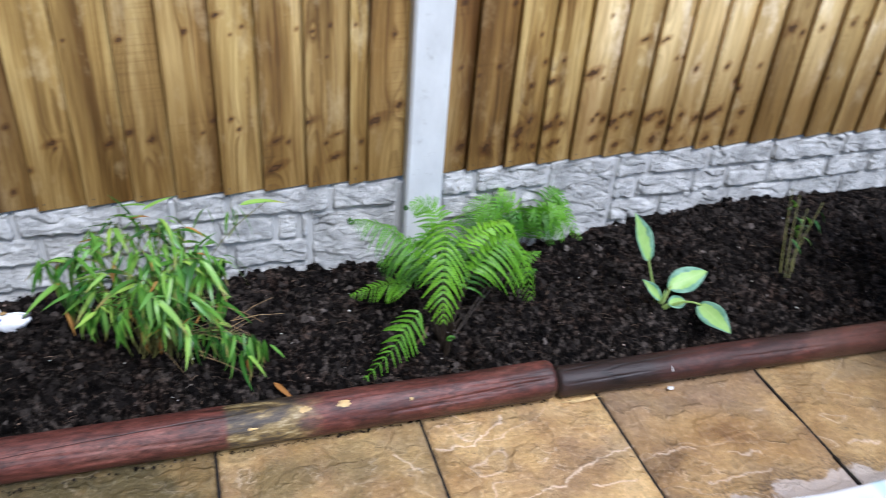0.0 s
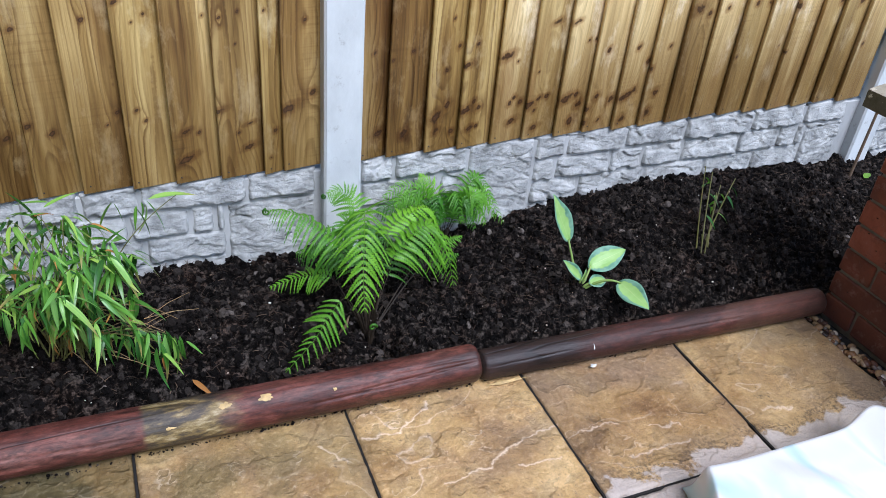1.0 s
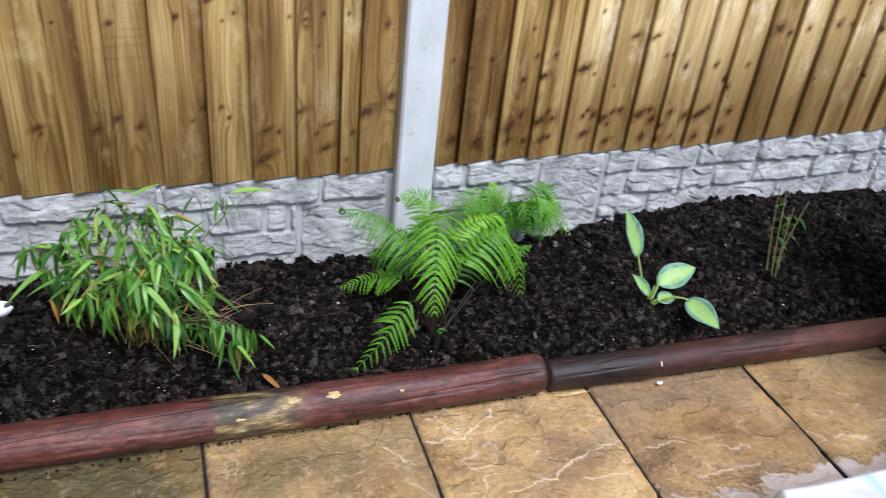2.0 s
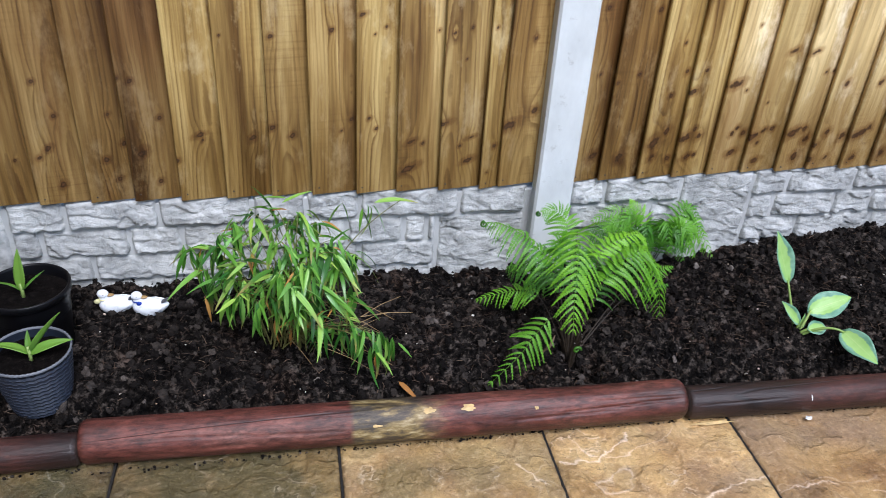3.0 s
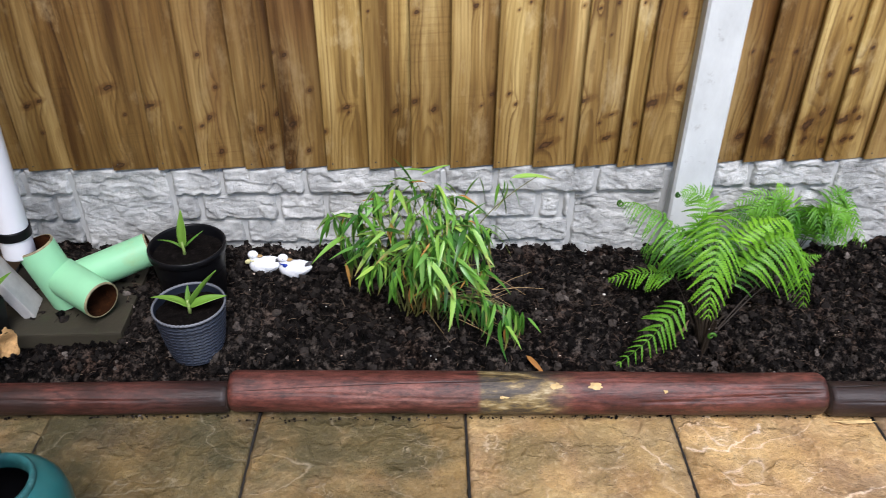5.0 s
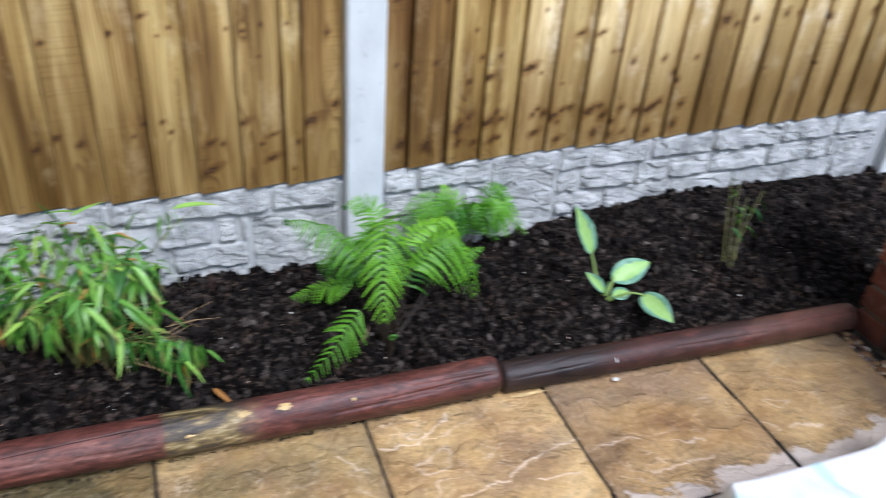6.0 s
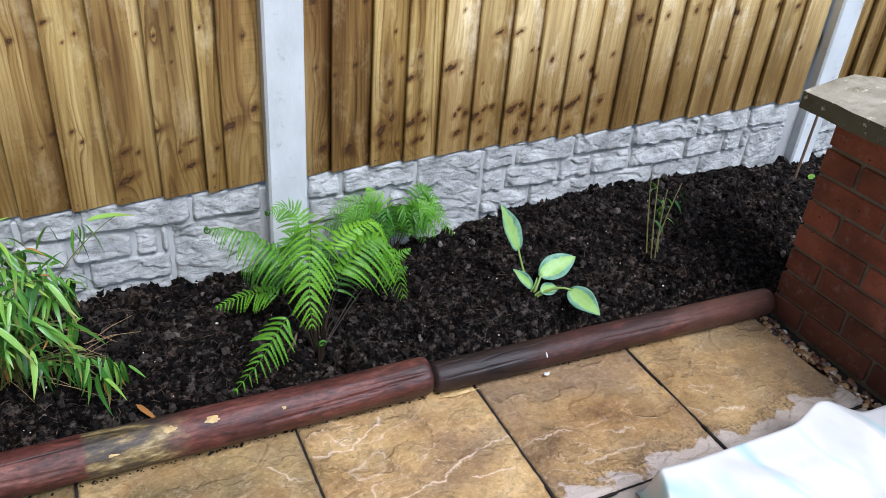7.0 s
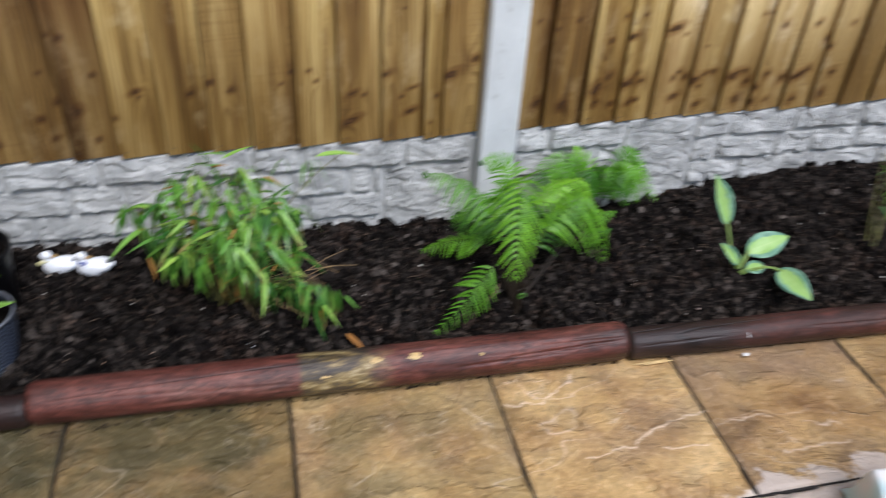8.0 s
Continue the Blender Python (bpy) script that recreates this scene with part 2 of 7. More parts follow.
def make_clod():
    m, nt, b = n_material("soil_crumb", 0.70, spec=0.09)
    v = n_coord(nt, "Object")
    isl = nt.nodes.new("ShaderNodeNewGeometry").outputs["Random Per Island"]
    col = n_ramp(nt, isl, [(0.0, (0.002, 0.0016, 0.0014)), (0.40, (0.009, 0.0072, 0.0062)), (0.70, (0.019, 0.0155, 0.0132)), (0.90, (0.040, 0.033, 0.028)), (0.98, (0.085, 0.070, 0.060)), (1.0, (0.20, 0.172, 0.15))])
    fine = n_noise(nt, v, 260.0, 4.0, 0.7)
    col = n_mix(nt, 0.6, col, n_mix(nt, 1.0, col, n_ramp(nt, fine, [(0.3, 0.5), (0.7, 1.6)]), "MULTIPLY"))
    nt.links.new(col, b.inputs["Base Color"])
    n_bump(nt, b, fine, 1.0, 0.004)
    return m


def make_fibre():
    m, nt, b = n_material("bark_fibre", 0.8, spec=0.3)
    isl = nt.nodes.new("ShaderNodeNewGeometry").outputs["Random Per Island"]
    col = n_ramp(nt, isl, [(0.0, (0.010, 0.006, 0.005)), (0.55, (0.045, 0.028, 0.019)), (0.9, (0.075, 0.048, 0.032)), (1.0, (0.15, 0.105, 0.07))])
    nt.links.new(col, b.inputs["Base Color"])
    return m


def make_chip():
    m, nt, b = n_material("pale_chip", 0.6)
    isl = nt.nodes.new("ShaderNodeNewGeometry").outputs["Random Per Island"]
    col = n_ramp(nt, isl, [(0.0, (0.75, 0.73, 0.68)), (0.5, (0.55, 0.50, 0.43)), (0.8, (0.42, 0.27, 0.18)), (1.0, (0.65, 0.5, 0.45))])
    nt.links.new(col, b.inputs["Base Color"])
    return m


# streaks in the paving, from end to end
STREAKS = ((0.121, -0.763, 0.245, -0.717), (0.245, -0.717, 0.320, -0.707), (0.179, -0.791, 0.284, -0.803), (0.364, -0.750, 0.459, -0.747), (0.430, -0.837, 0.596, -0.839), (0.522, -0.779, 0.598, -0.794),
           (0.826, -0.812, 0.913, -0.823), (-0.110, -0.616, -0.035, -0.628), (-0.035, -0.628, 0.067, -0.548), (-0.216, -0.615, -0.166, -0.668), (0.008, -0.783, 0.119, -0.772))


def make_slab():
    """Riven concrete paving: layered flaky steps, grainy golden-brown, green with algae towards the house."""
    m, nt, b = n_material("riven_paving", 0.45, spec=0.45)
    v = n_coord(nt, "Object", True)
    geo = nt.nodes.new("ShaderNodeNewGeometry").outputs["Position"]
    warp = n_add(nt, v, n_scale(nt, n_noise(nt, v, 6.0, 4.0, 0.6, color=True), (0.13, 0.13, 0.13)))
    big = n_noise(nt, warp, 5.5, 6.0, 0.62)
    mid = n_noise(nt, v, 24.0, 7.0, 0.72)
    fine = n_noise(nt, v, 190.0, 4.0, 0.65)
    grain = n_noise(nt, v, 85.0, 6.0, 0.75)
    col = n_ramp(nt, big, [(0.32, (0.175, 0.100, 0.038)), (0.44, (0.320, 0.205, 0.082)), (0.58, (0.43, 0.300, 0.130)), (0.72, (0.52, 0.385, 0.190))])
    col = n_mix(nt, n_ramp(nt, mid, [(0.52, 0.0), (0.68, 0.26)]), col, (0.225, 0.155, 0.088))
    stain = n_ramp(nt, n_noise(nt, n_add(nt, warp, (3.0, 6.0, 1.0)), 3.4, 5.0, 0.6), [(0.45, 0.0), (0.64, 0.62)])
    col = n_mix(nt, stain, col, (0.215, 0.155, 0.108))
    algae = n_ramp(nt, n_noise(nt, n_add(nt, geo, (4.0, 9.0, 0.0)), 6.0, 5.0, 0.65), [(0.40, 0.0), (0.58, 0.85)])
    west = n_ramp(nt, n_calc(nt, "MULTIPLY_ADD", n_axis(nt, geo)[0], -0.9, 0.1), [(0.05, 0.12), (0.75, 1.0)])
    col = n_mix(nt, n_calc(nt, "MULTIPLY", algae, west), col, (0.105, 0.094, 0.042))
    # grains, dark and pale
    col = n_mix(nt, n_ramp(nt, grain, [(0.51, 0.0), (0.63, 0.36)]), col, n_mix(nt, 1.0, col, (0.36, 0.33, 0.30), "MULTIPLY"))
    col = n_mix(nt, n_ramp(nt, grain, [(0.33, 0.36), (0.46, 0.0)]), col, (0.62, 0.50, 0.32))
    # riven layers: flakes of two sizes, broken off in ragged steps
    torn = n_add(nt, v, n_scale(nt, n_noise(nt, v, 10.0, 4.0, 0.60, color=True), (0.09, 0.09, 0.09)))
    lay = n_noise(nt, n_scale(nt, torn, (1.0, 1.7, 1.0)), 4.6, 4.0, 0.5)
    steps = n_calc(nt, "MULTIPLY", lay, 6.5)
    rise = n_calc(nt, "FRACT", steps)
    terrace = n_calc(nt, "ADD", n_calc(nt, "FLOOR", steps), n_ramp(nt, rise, [(0.0, 0.0), (0.80, 0.30), (1.0, 1.0)]))
    some = n_ramp(nt, n_noise(nt, n_add(nt, v, (2.0, 8.0, 0.0)), 8.0, 3.0), [(0.53, 0.0), (0.62, 1.0)])
    lip = n_calc(nt, "MULTIPLY", n_ramp(nt, rise, [(0.0, 0.4), (0.06, 0.0)]), some)
    foot = n_calc(nt, "MULTIPLY", n_ramp(nt, rise, [(0.82, 0.0), (0.91, 0.10), (0.95, 0.0)]), n_ramp(nt, n_noise(nt, v, 9.0, 2.0), [(0.54, 0.0), (0.66, 1.0)]))
    col = n_mix(nt, lip, col, (0.76, 0.66, 0.52))
    col = n_mix(nt, foot, col, n_mix(nt, 1.0, col, (0.40, 0.35, 0.31), "MULTIPLY"))
    drawn = n_add(nt, v, n_scale(nt, n_noise(nt, v, 11.0, 5.0, 0.6, color=True), (0.045, 0.045, 0.045)))
    vein = n_calc(nt, "ABSOLUTE", n_calc(nt, "SUBTRACT", n_noise(nt, n_scale(nt, drawn, (1.0, 2.2, 1.0)), 3.4, 2.0, 0.4), 0.5))
    vein = n_calc(nt, "MULTIPLY", n_ramp(nt, vein, [(0.0, 0.5), (0.003, 0.25), (0.007, 0.0)]), n_ramp(nt, n_noise(nt, n_add(nt, v, (9.0, 1.0, 0.0)), 4.0, 2.0), [(0.46, 0.0), (0.56, 1.0)]))
    col = n_mix(nt, vein, col, (0.66, 0.56, 0.43))
    # pale mineral streaks
    ragged = n_add(nt, geo, n_scale(nt, n_add(nt, n_noise(nt, geo, 22.0, 5.0, 0.6, color=True), (-0.5, -0.5, -0.5)), (0.060, 0.060, 0.0)))
    for x0, y0, x1, y1 in STREAKS:
        away = n_add(nt, ragged, (-x0, -y0, 0.0))
        q = n_axis(nt, away)
        dx, dy = x1 - x0, y1 - y0
        f = n_calc(nt, "DIVIDE", n_calc(nt, "MULTIPLY_ADD", q[0], dx, n_calc(nt, "MULTIPLY", q[1], dy)), dx * dx + dy * dy, clamp=True)
        ex, ey = n_calc(nt, "MULTIPLY_ADD", f, -dx, q[0]), n_calc(nt, "MULTIPLY_ADD", f, -dy, q[1])
        d = n_calc(nt, "SQRT", n_calc(nt, "MULTIPLY_ADD", ex, ex, n_calc(nt, "MULTIPLY", ey, ey)))
        col = n_mix(nt, n_ramp(nt, n_calc(nt, "MULTIPLY", d, 10.0), [(0.008, 0.60), (0.025, 0.28), (0.045, 0.0)]), col, (0.66, 0.56, 0.43))
    # each layer has its own tone
    tone = n_calc(nt, "FRACT", n_calc(nt, "MULTIPLY", n_calc(nt, "FLOOR", steps), 0.618))
    col = n_mix(nt, 1.0, col, n_ramp(nt, tone, [(0.0, (0.86, 0.85, 0.86)), (0.5, (1.0, 0.99, 1.0)), (1.0, (1.12, 1.08, 1.04))]), "MULTIPLY")
    # a dried, chalky tide mark with a ragged edge beside the sheet
    p = n_axis(nt, geo)
    rag = n_calc(nt, "MULTIPLY", n_calc(nt, "SUBTRACT", n_noise(nt, geo, 9.0, 6.0, 0.65), 0.5), 0.26)
    reach = n_calc(nt, "ADD", n_calc(nt, "MULTIPLY_ADD", p[0], -0.03, p[1]), rag)
    dry = n_ramp(nt, n_calc(nt, "MULTIPLY_ADD", reach, -5.0, -4.2), [(0.31, 0.0), (0.37, 0.85)])
    dry = n_calc(nt, "MULTIPLY", dry, n_ramp(nt, n_calc(nt, "MULTIPLY_ADD", n_calc(nt, "ADD", p[0], rag), 2.0, -0.5), [(0.0, 0.0), (0.1, 1.0)]))
    crust = n_ramp(nt, n_calc(nt, "MULTIPLY_ADD", reach, -5.0, -4.2), [(-0.0, 0.0), (0.24, 1.0)])
    crust = n_calc(nt, "MULTIPLY", crust, n_ramp(nt, n_calc(nt, "MULTIPLY_ADD", n_calc(nt, "ADD", p[0], rag), 2.0, -0.5), [(0.0, 0.0), (0.4, 1.0)]))
    specks = n_ramp(nt, n_noise(nt, v, 120.0, 5.0, 0.75), [(0.47, 0.0), (0.58, 0.75)])
    col = n_mix(nt, n_calc(nt, "MULTIPLY", crust, specks), col, (0.085, 0.062, 0.040))
    few = n_ramp(nt, n_noise(nt, n_add(nt, v, (6.0, 2.0, 0.0)), 46.0, 6.0, 0.75), [(0.61, 0.0), (0.67, 0.7)])
    col = n_mix(nt, few, col, (0.11, 0.075, 0.042))
    col = n_mix(nt, dry, col, n_mix(nt, fine, (0.42, 0.375, 0.32), (0.60, 0.55, 0.49)))
    # black mould creeping in from the pebble strip
    creep = n_calc(nt, "ADD", n_calc(nt, "MULTIPLY_ADD", p[1], -0.22, p[0]), n_calc(nt, "MULTIPLY", rag, 0.8))
    mould = n_ramp(nt, n_calc(nt, "MULTIPLY_ADD", creep, 5.0, -6.85), [(0.0, 0.0), (0.35, 0.82)])
    col = n_mix(nt, mould, col, (0.045, 0.040, 0.032))
    col = n_mix(nt, 1.0, col, n_tint(nt), "MULTIPLY")
    nt.links.new(col, b.inputs["Base Color"])
    low = n_bump(nt, b, terrace, 1.0, 0.0036)
    n_bump(nt, b, n_calc(nt, "ADD", n_calc(nt, "MULTIPLY", mid, 2.0), grain), 0.85, 0.006, low)
    wet = n_ramp(nt, big, [(0.35, 0.30), (0.65, 0.52)])
    nt.links.new(n_mix(nt, dry, wet, 0.7), b.inputs["Roughness"])
    return m


def make_log(name, bare=False, dark=0.0, black=None):
    """Red-brown wood stain; bare: a worn band with the stain gone; black: where, along x, it is nearly black and where that ends."""
    m, nt, b = n_material(name, 0.45, spec=0.42)
    v = n_coord(nt, "Object", True)
    o = n_coord(nt, "Object")
    grain = n_noise(nt, n_scale(nt, v, (5.0, 130.0, 130.0)), 1.0, 6.0, 0.68)
    blot = n_noise(nt, n_scale(nt, v, (5.0, 14.0, 14.0)), 1.0, 5.0, 0.62)
    col = n_ramp(nt, blot, [(0.30, (0.034, 0.013, 0.010)), (0.46, (0.100, 0.028, 0.020)), (0.58, (0.150, 0.046, 0.033)), (0.70, (0.23, 0.098, 0.073))])
    col = n_mix(nt, n_ramp(nt, grain, [(0.46, 0.0), (0.64, 0.45)]), col, n_mix(nt, 1.0, col, (0.30, 0.26, 0.25), "MULTIPLY"))
    scuff = n_noise(nt, n_scale(nt, n_add(nt, v, (1, 7, 2)), (16.0, 42.0, 42.0)), 1.0, 7.0, 0.72)
    col = n_mix(nt, n_ramp(nt, scuff, [(0.52, 0.0), (0.64, 0.60)]), col, (0.034, 0.015, 0.012))
    col = n_mix(nt, n_ramp(nt, scuff, [(0.30, 0.30), (0.40, 0.0)]), col, (0.24, 0.100, 0.075))
    brown = n_ramp(nt, n_noise(nt, n_scale(nt, n_add(nt, v, (8, 3, 5)), (2.4, 9.0, 9.0)), 1.0, 5.0, 0.65), [(0.48, 0.0), (0.62, 0.82)])
    col = n_mix(nt, brown, col, (0.036, 0.016, 0.012))
    worn = n_ramp(nt, n_noise(nt, n_scale(nt, v, (9.0, 30.0, 30.0)), 1.0, 6.0, 0.7), [(0.60, 0.0), (0.70, 0.6)])
    col = n_mix(nt, worn, col, (0.24, 0.10, 0.075))
    fleck = n_noise(nt, n_scale(nt, v, (38.0, 120.0, 120.0)), 1.0, 5.0, 0.75)
    col = n_mix(nt, 1.0, col, n_ramp(nt, fleck, [(0.30, 1.45), (0.48, 1.0), (0.66, 0.42)]), "MULTIPLY")
    if black:
        tarred = n_calc(nt, "ADD", n_axis(nt, o)[0], n_calc(nt, "MULTIPLY", n_calc(nt, "SUBTRACT", blot, 0.5), 0.3))
        tarred = n_ramp(nt, n_calc(nt, "DIVIDE", n_calc(nt, "SUBTRACT", black[1], tarred), black[1] - black[0]), [(0.0, 0.0), (1.0, 0.90)])
        col = n_mix(nt, tarred, col, (0.013, 0.009, 0.008))
        # the far end has lost its stain
        faded = n_ramp(nt, n_calc(nt, "ADD", n_axis(nt, o)[0], n_calc(nt, "MULTIPLY", n_calc(nt, "SUBTRACT", blot, 0.5), 0.25)), [(0.90, 0.0), (0.915, 0.38)])
        col = n_mix(nt, faded, col, (0.17, 0.085, 0.058))
    if dark:
        ends = n_ramp(nt, n_noise(nt, n_scale(nt, v, (4.0, 3.0, 3.0)), 1.0, 3.0), [(0.46, 0.0), (0.56, dark)])
        col = n_mix(nt, ends, col, (0.020, 0.010, 0.008))
    if bare:
        rag = n_calc(nt, "MULTIPLY", n_calc(nt, "SUBTRACT", n_noise(nt, n_scale(nt, o, (12.0, 40.0, 40.0)), 1.0, 5.0, 0.65), 0.5), 0.10)
        x = n_calc(nt, "ADD", n_axis(nt, o)[0], rag)
        left = n_calc(nt, "MULTIPLY_ADD", n_axis(nt, o)[0], 90.0, 0.555 * 90)
        right = n_ramp(nt, n_calc(nt, "MULTIPLY_ADD", x, -6.0, -2.12), [(0.0, 0.0), (0.35, 1.0)])
        band = n_calc(nt, "MULTIPLY", n_calc(nt, "MULTIPLY", left, 1.0, clamp=True), right)
        ochre = n_ramp(nt, n_noise(nt, n_scale(nt, o, (10.0, 32.0, 32.0)), 1.0, 6.0, 0.68),
                       [(0.40, (0.020, 0.017, 0.013)), (0.50, (0.072, 0.058, 0.036)), (0.58, (0.23, 0.165, 0.062)), (0.68, (0.52, 0.43, 0.25))])
        col = n_mix(nt, n_calc(nt, "MULTIPLY", band, 0.93), col, ochre)
    nt.links.new(col, b.inputs["Base Color"])
    crack = n_calc(nt, "ABSOLUTE", n_calc(nt, "SUBTRACT", n_noise(nt, n_scale(nt, v, (0.8, 13.0, 13.0)), 1.0, 1.0, 0.4), 0.5))
    short = n_ramp(nt, n_noise(nt, n_scale(nt, n_add(nt, v, (5, 1, 2)), (2.6, 6.0, 6.0)), 1.0, 2.0), [(0.30, 0.03), (0.40, 0.0)])
    crack = n_ramp(nt, n_calc(nt, "ADD", crack, short), [(0.0, 0.0), (0.004, 0.25), (0.0085, 1.0)])
    dk = n_mix(nt, crack, n_mix(nt, 1.0, col, (0.30, 0.28, 0.28), "MULTIPLY"), col)
    nt.links.new(dk, b.inputs["Base Color"])
    n_bump(nt, b, n_calc(nt, "ADD", n_calc(nt, "MULTIPLY_ADD", scuff, 0.8, n_calc(nt, "MULTIPLY", grain, 0.7)), n_calc(nt, "MULTIPLY", crack, 0.35)), 0.7, 0.0026)
    nt.links.new(n_ramp(nt, blot, [(0.3, 0.38), (0.7, 0.56)]), b.inputs["Roughness"])
    return m


def make_brick():
    m, nt, b = n_material("red_brick", 0.72, spec=0.35)
    v = n_coord(nt, "Object", True)
    big = n_noise(nt, v, 9.0, 5.0, 0.6)
    fine = n_noise(nt, v, 140.0, 4.0, 0.6)
    col = n_ramp(nt, big, [(0.3, (0.160, 0.045, 0.026)), (0.55, (0.285, 0.085, 0.047)), (0.75, (0.35, 0.125, 0.080))])
    col = n_mix(nt, 1.0, col, n_ramp(nt, n_random(nt), [(0.0, 0.72), (1.0, 1.2)]), "MULTIPLY")
    pits = n_ramp(nt, n_cells(nt, n_scale(nt, v, (1.0, 0.6, 1.0)), 85.0), [(0.10, 1.0), (0.2, 0.0)])
    rare = n_ramp(nt, n_axis(nt, n_cells(nt, n_scale(nt, v, (1.0, 0.6, 1.0)), 85.0, out="Color"))[1], [(0.78, 0.0), (0.80, 0.9)])
    hole = n_calc(nt, "MULTIPLY", pits, rare)
    col = n_mix(nt, hole, col, (0.02, 0.008, 0.006))
    damp = n_ramp(nt, n_noise(nt, n_add(nt, v, (1, 5, 2)), 5.0, 4.0), [(0.52, 0.0), (0.66, 0.45)])
    col = n_mix(nt, damp, col, (0.06, 0.03, 0.025))
    # damp has risen from the ground, and mortar has smeared over some edges
    height = n_axis(nt, nt.nodes.new("ShaderNodeNewGeometry").outputs["Position"])[2]
    risen = n_ramp(nt, n_calc(nt, "ADD", height, n_calc(nt, "MULTIPLY_ADD", big, 0.24, -0.12)), [(0.10, 0.62), (0.27, 0.0)])
    col = n_mix(nt, risen, col, (0.058, 0.026, 0.020))
    smear = n_ramp(nt, n_noise(nt, n_add(nt, v, (3, 9, 4)), 24.0, 6.0, 0.72), [(0.56, 0.0), (0.70, 0.55)])
    col = n_mix(nt, smear, col, (0.36, 0.22, 0.17))
    weathered = n_ramp(nt, n_noise(nt, n_add(nt, v, (8, 2, 6)), 38.0, 6.0, 0.75), [(0.50, 0.0), (0.66, 0.5)])
    col = n_mix(nt, weathered, col, (0.13, 0.052, 0.036))
    nt.links.new(col, b.inputs["Base Color"])
    n_bump(nt, b, n_calc(nt, "ADD", n_calc(nt, "SUBTRACT", fine, n_calc(nt, "MULTIPLY", hole, 2.5)), n_calc(nt, "MULTIPLY", smear, 1.5)), 0.8, 0.0022)
    return m


def make_plain(name, tone, rough, var=0.12, scale=20.0, bump=0.3, depth=0.001, spec=0.5, other=None):
    """A surface of one colour with blotches, fine grain and relief."""
    m, nt, b = n_material(name, rough, spec=spec)
    v = n_coord(nt, "Object", True)
    big = n_noise(nt, v, scale, 5.0, 0.6)
    fine = n_noise(nt, v, scale * 9, 3.0, 0.6)
    low = tuple(c * (1 - var) for c in tone)
    high = tuple(min(c * (1 + var), 0.95) for c in tone)
    col = n_ramp(nt, big, [(0.3, low), (0.7, high)])
    if other:
        col = n_mix(nt, n_ramp(nt, n_noise(nt, n_add(nt, v, (7, 3, 1)), scale * 1.7, 6.0, 0.7), [(0.56, 0.0), (0.7, 0.8)]), col, other)
    nt.links.new(col, b.inputs["Base Color"])
    n_bump(nt, b, n_calc(nt, "ADD", big, n_calc(nt, "MULTIPLY", fine, 0.5)), bump, depth)
    nt.links.new(n_ramp(nt, big, [(0.3, rough * 0.85), (0.7, min(rough * 1.15, 1.0))]), b.inputs["Roughness"])
    return m


def make_leaf(name, low, high, rough=0.42, through_light=0.25):
    """Leaf green that varies from leaf to leaf and along the blade."""
    m, nt, b = n_material(name, rough, spec=0.45)
    v = n_coord(nt, "Object", True)
    big = n_noise(nt, v, 30.0, 3.0)
    rnd = n_random(nt)
    isl = nt.nodes.new("ShaderNodeNewGeometry").outputs["Random Per Island"]
    f = n_calc(nt, "MULTIPLY_ADD", rnd, 0.55, n_calc(nt, "MULTIPLY_ADD", big, 0.45, n_calc(nt, "MULTIPLY", isl, 0.18)))
    col = n_ramp(nt, f, [(0.28, low), (0.80, high)])
    nt.links.new(col, b.inputs["Base Color"])
    n_bump(nt, b, n_noise(nt, n_scale(nt, v, (300.0, 300.0, 20.0)), 1.0, 2.0), 0.25, 0.0006)
    tr = nt.nodes.new("ShaderNodeBsdfTranslucent")
    nt.links.new(n_mix(nt, 1.0, col, (1.1, 1.2, 0.5), "MULTIPLY"), tr.inputs["Color"])
    mx = nt.nodes.new("ShaderNodeMixShader")
    mx.inputs[0].default_value = through_light
    nt.links.new(b.outputs[0], mx.inputs[1])
    nt.links.new(tr.outputs[0], mx.inputs[2])
    nt.links.new(mx.outputs[0], nt.nodes["Material Output"].inputs["Surface"])
    return m


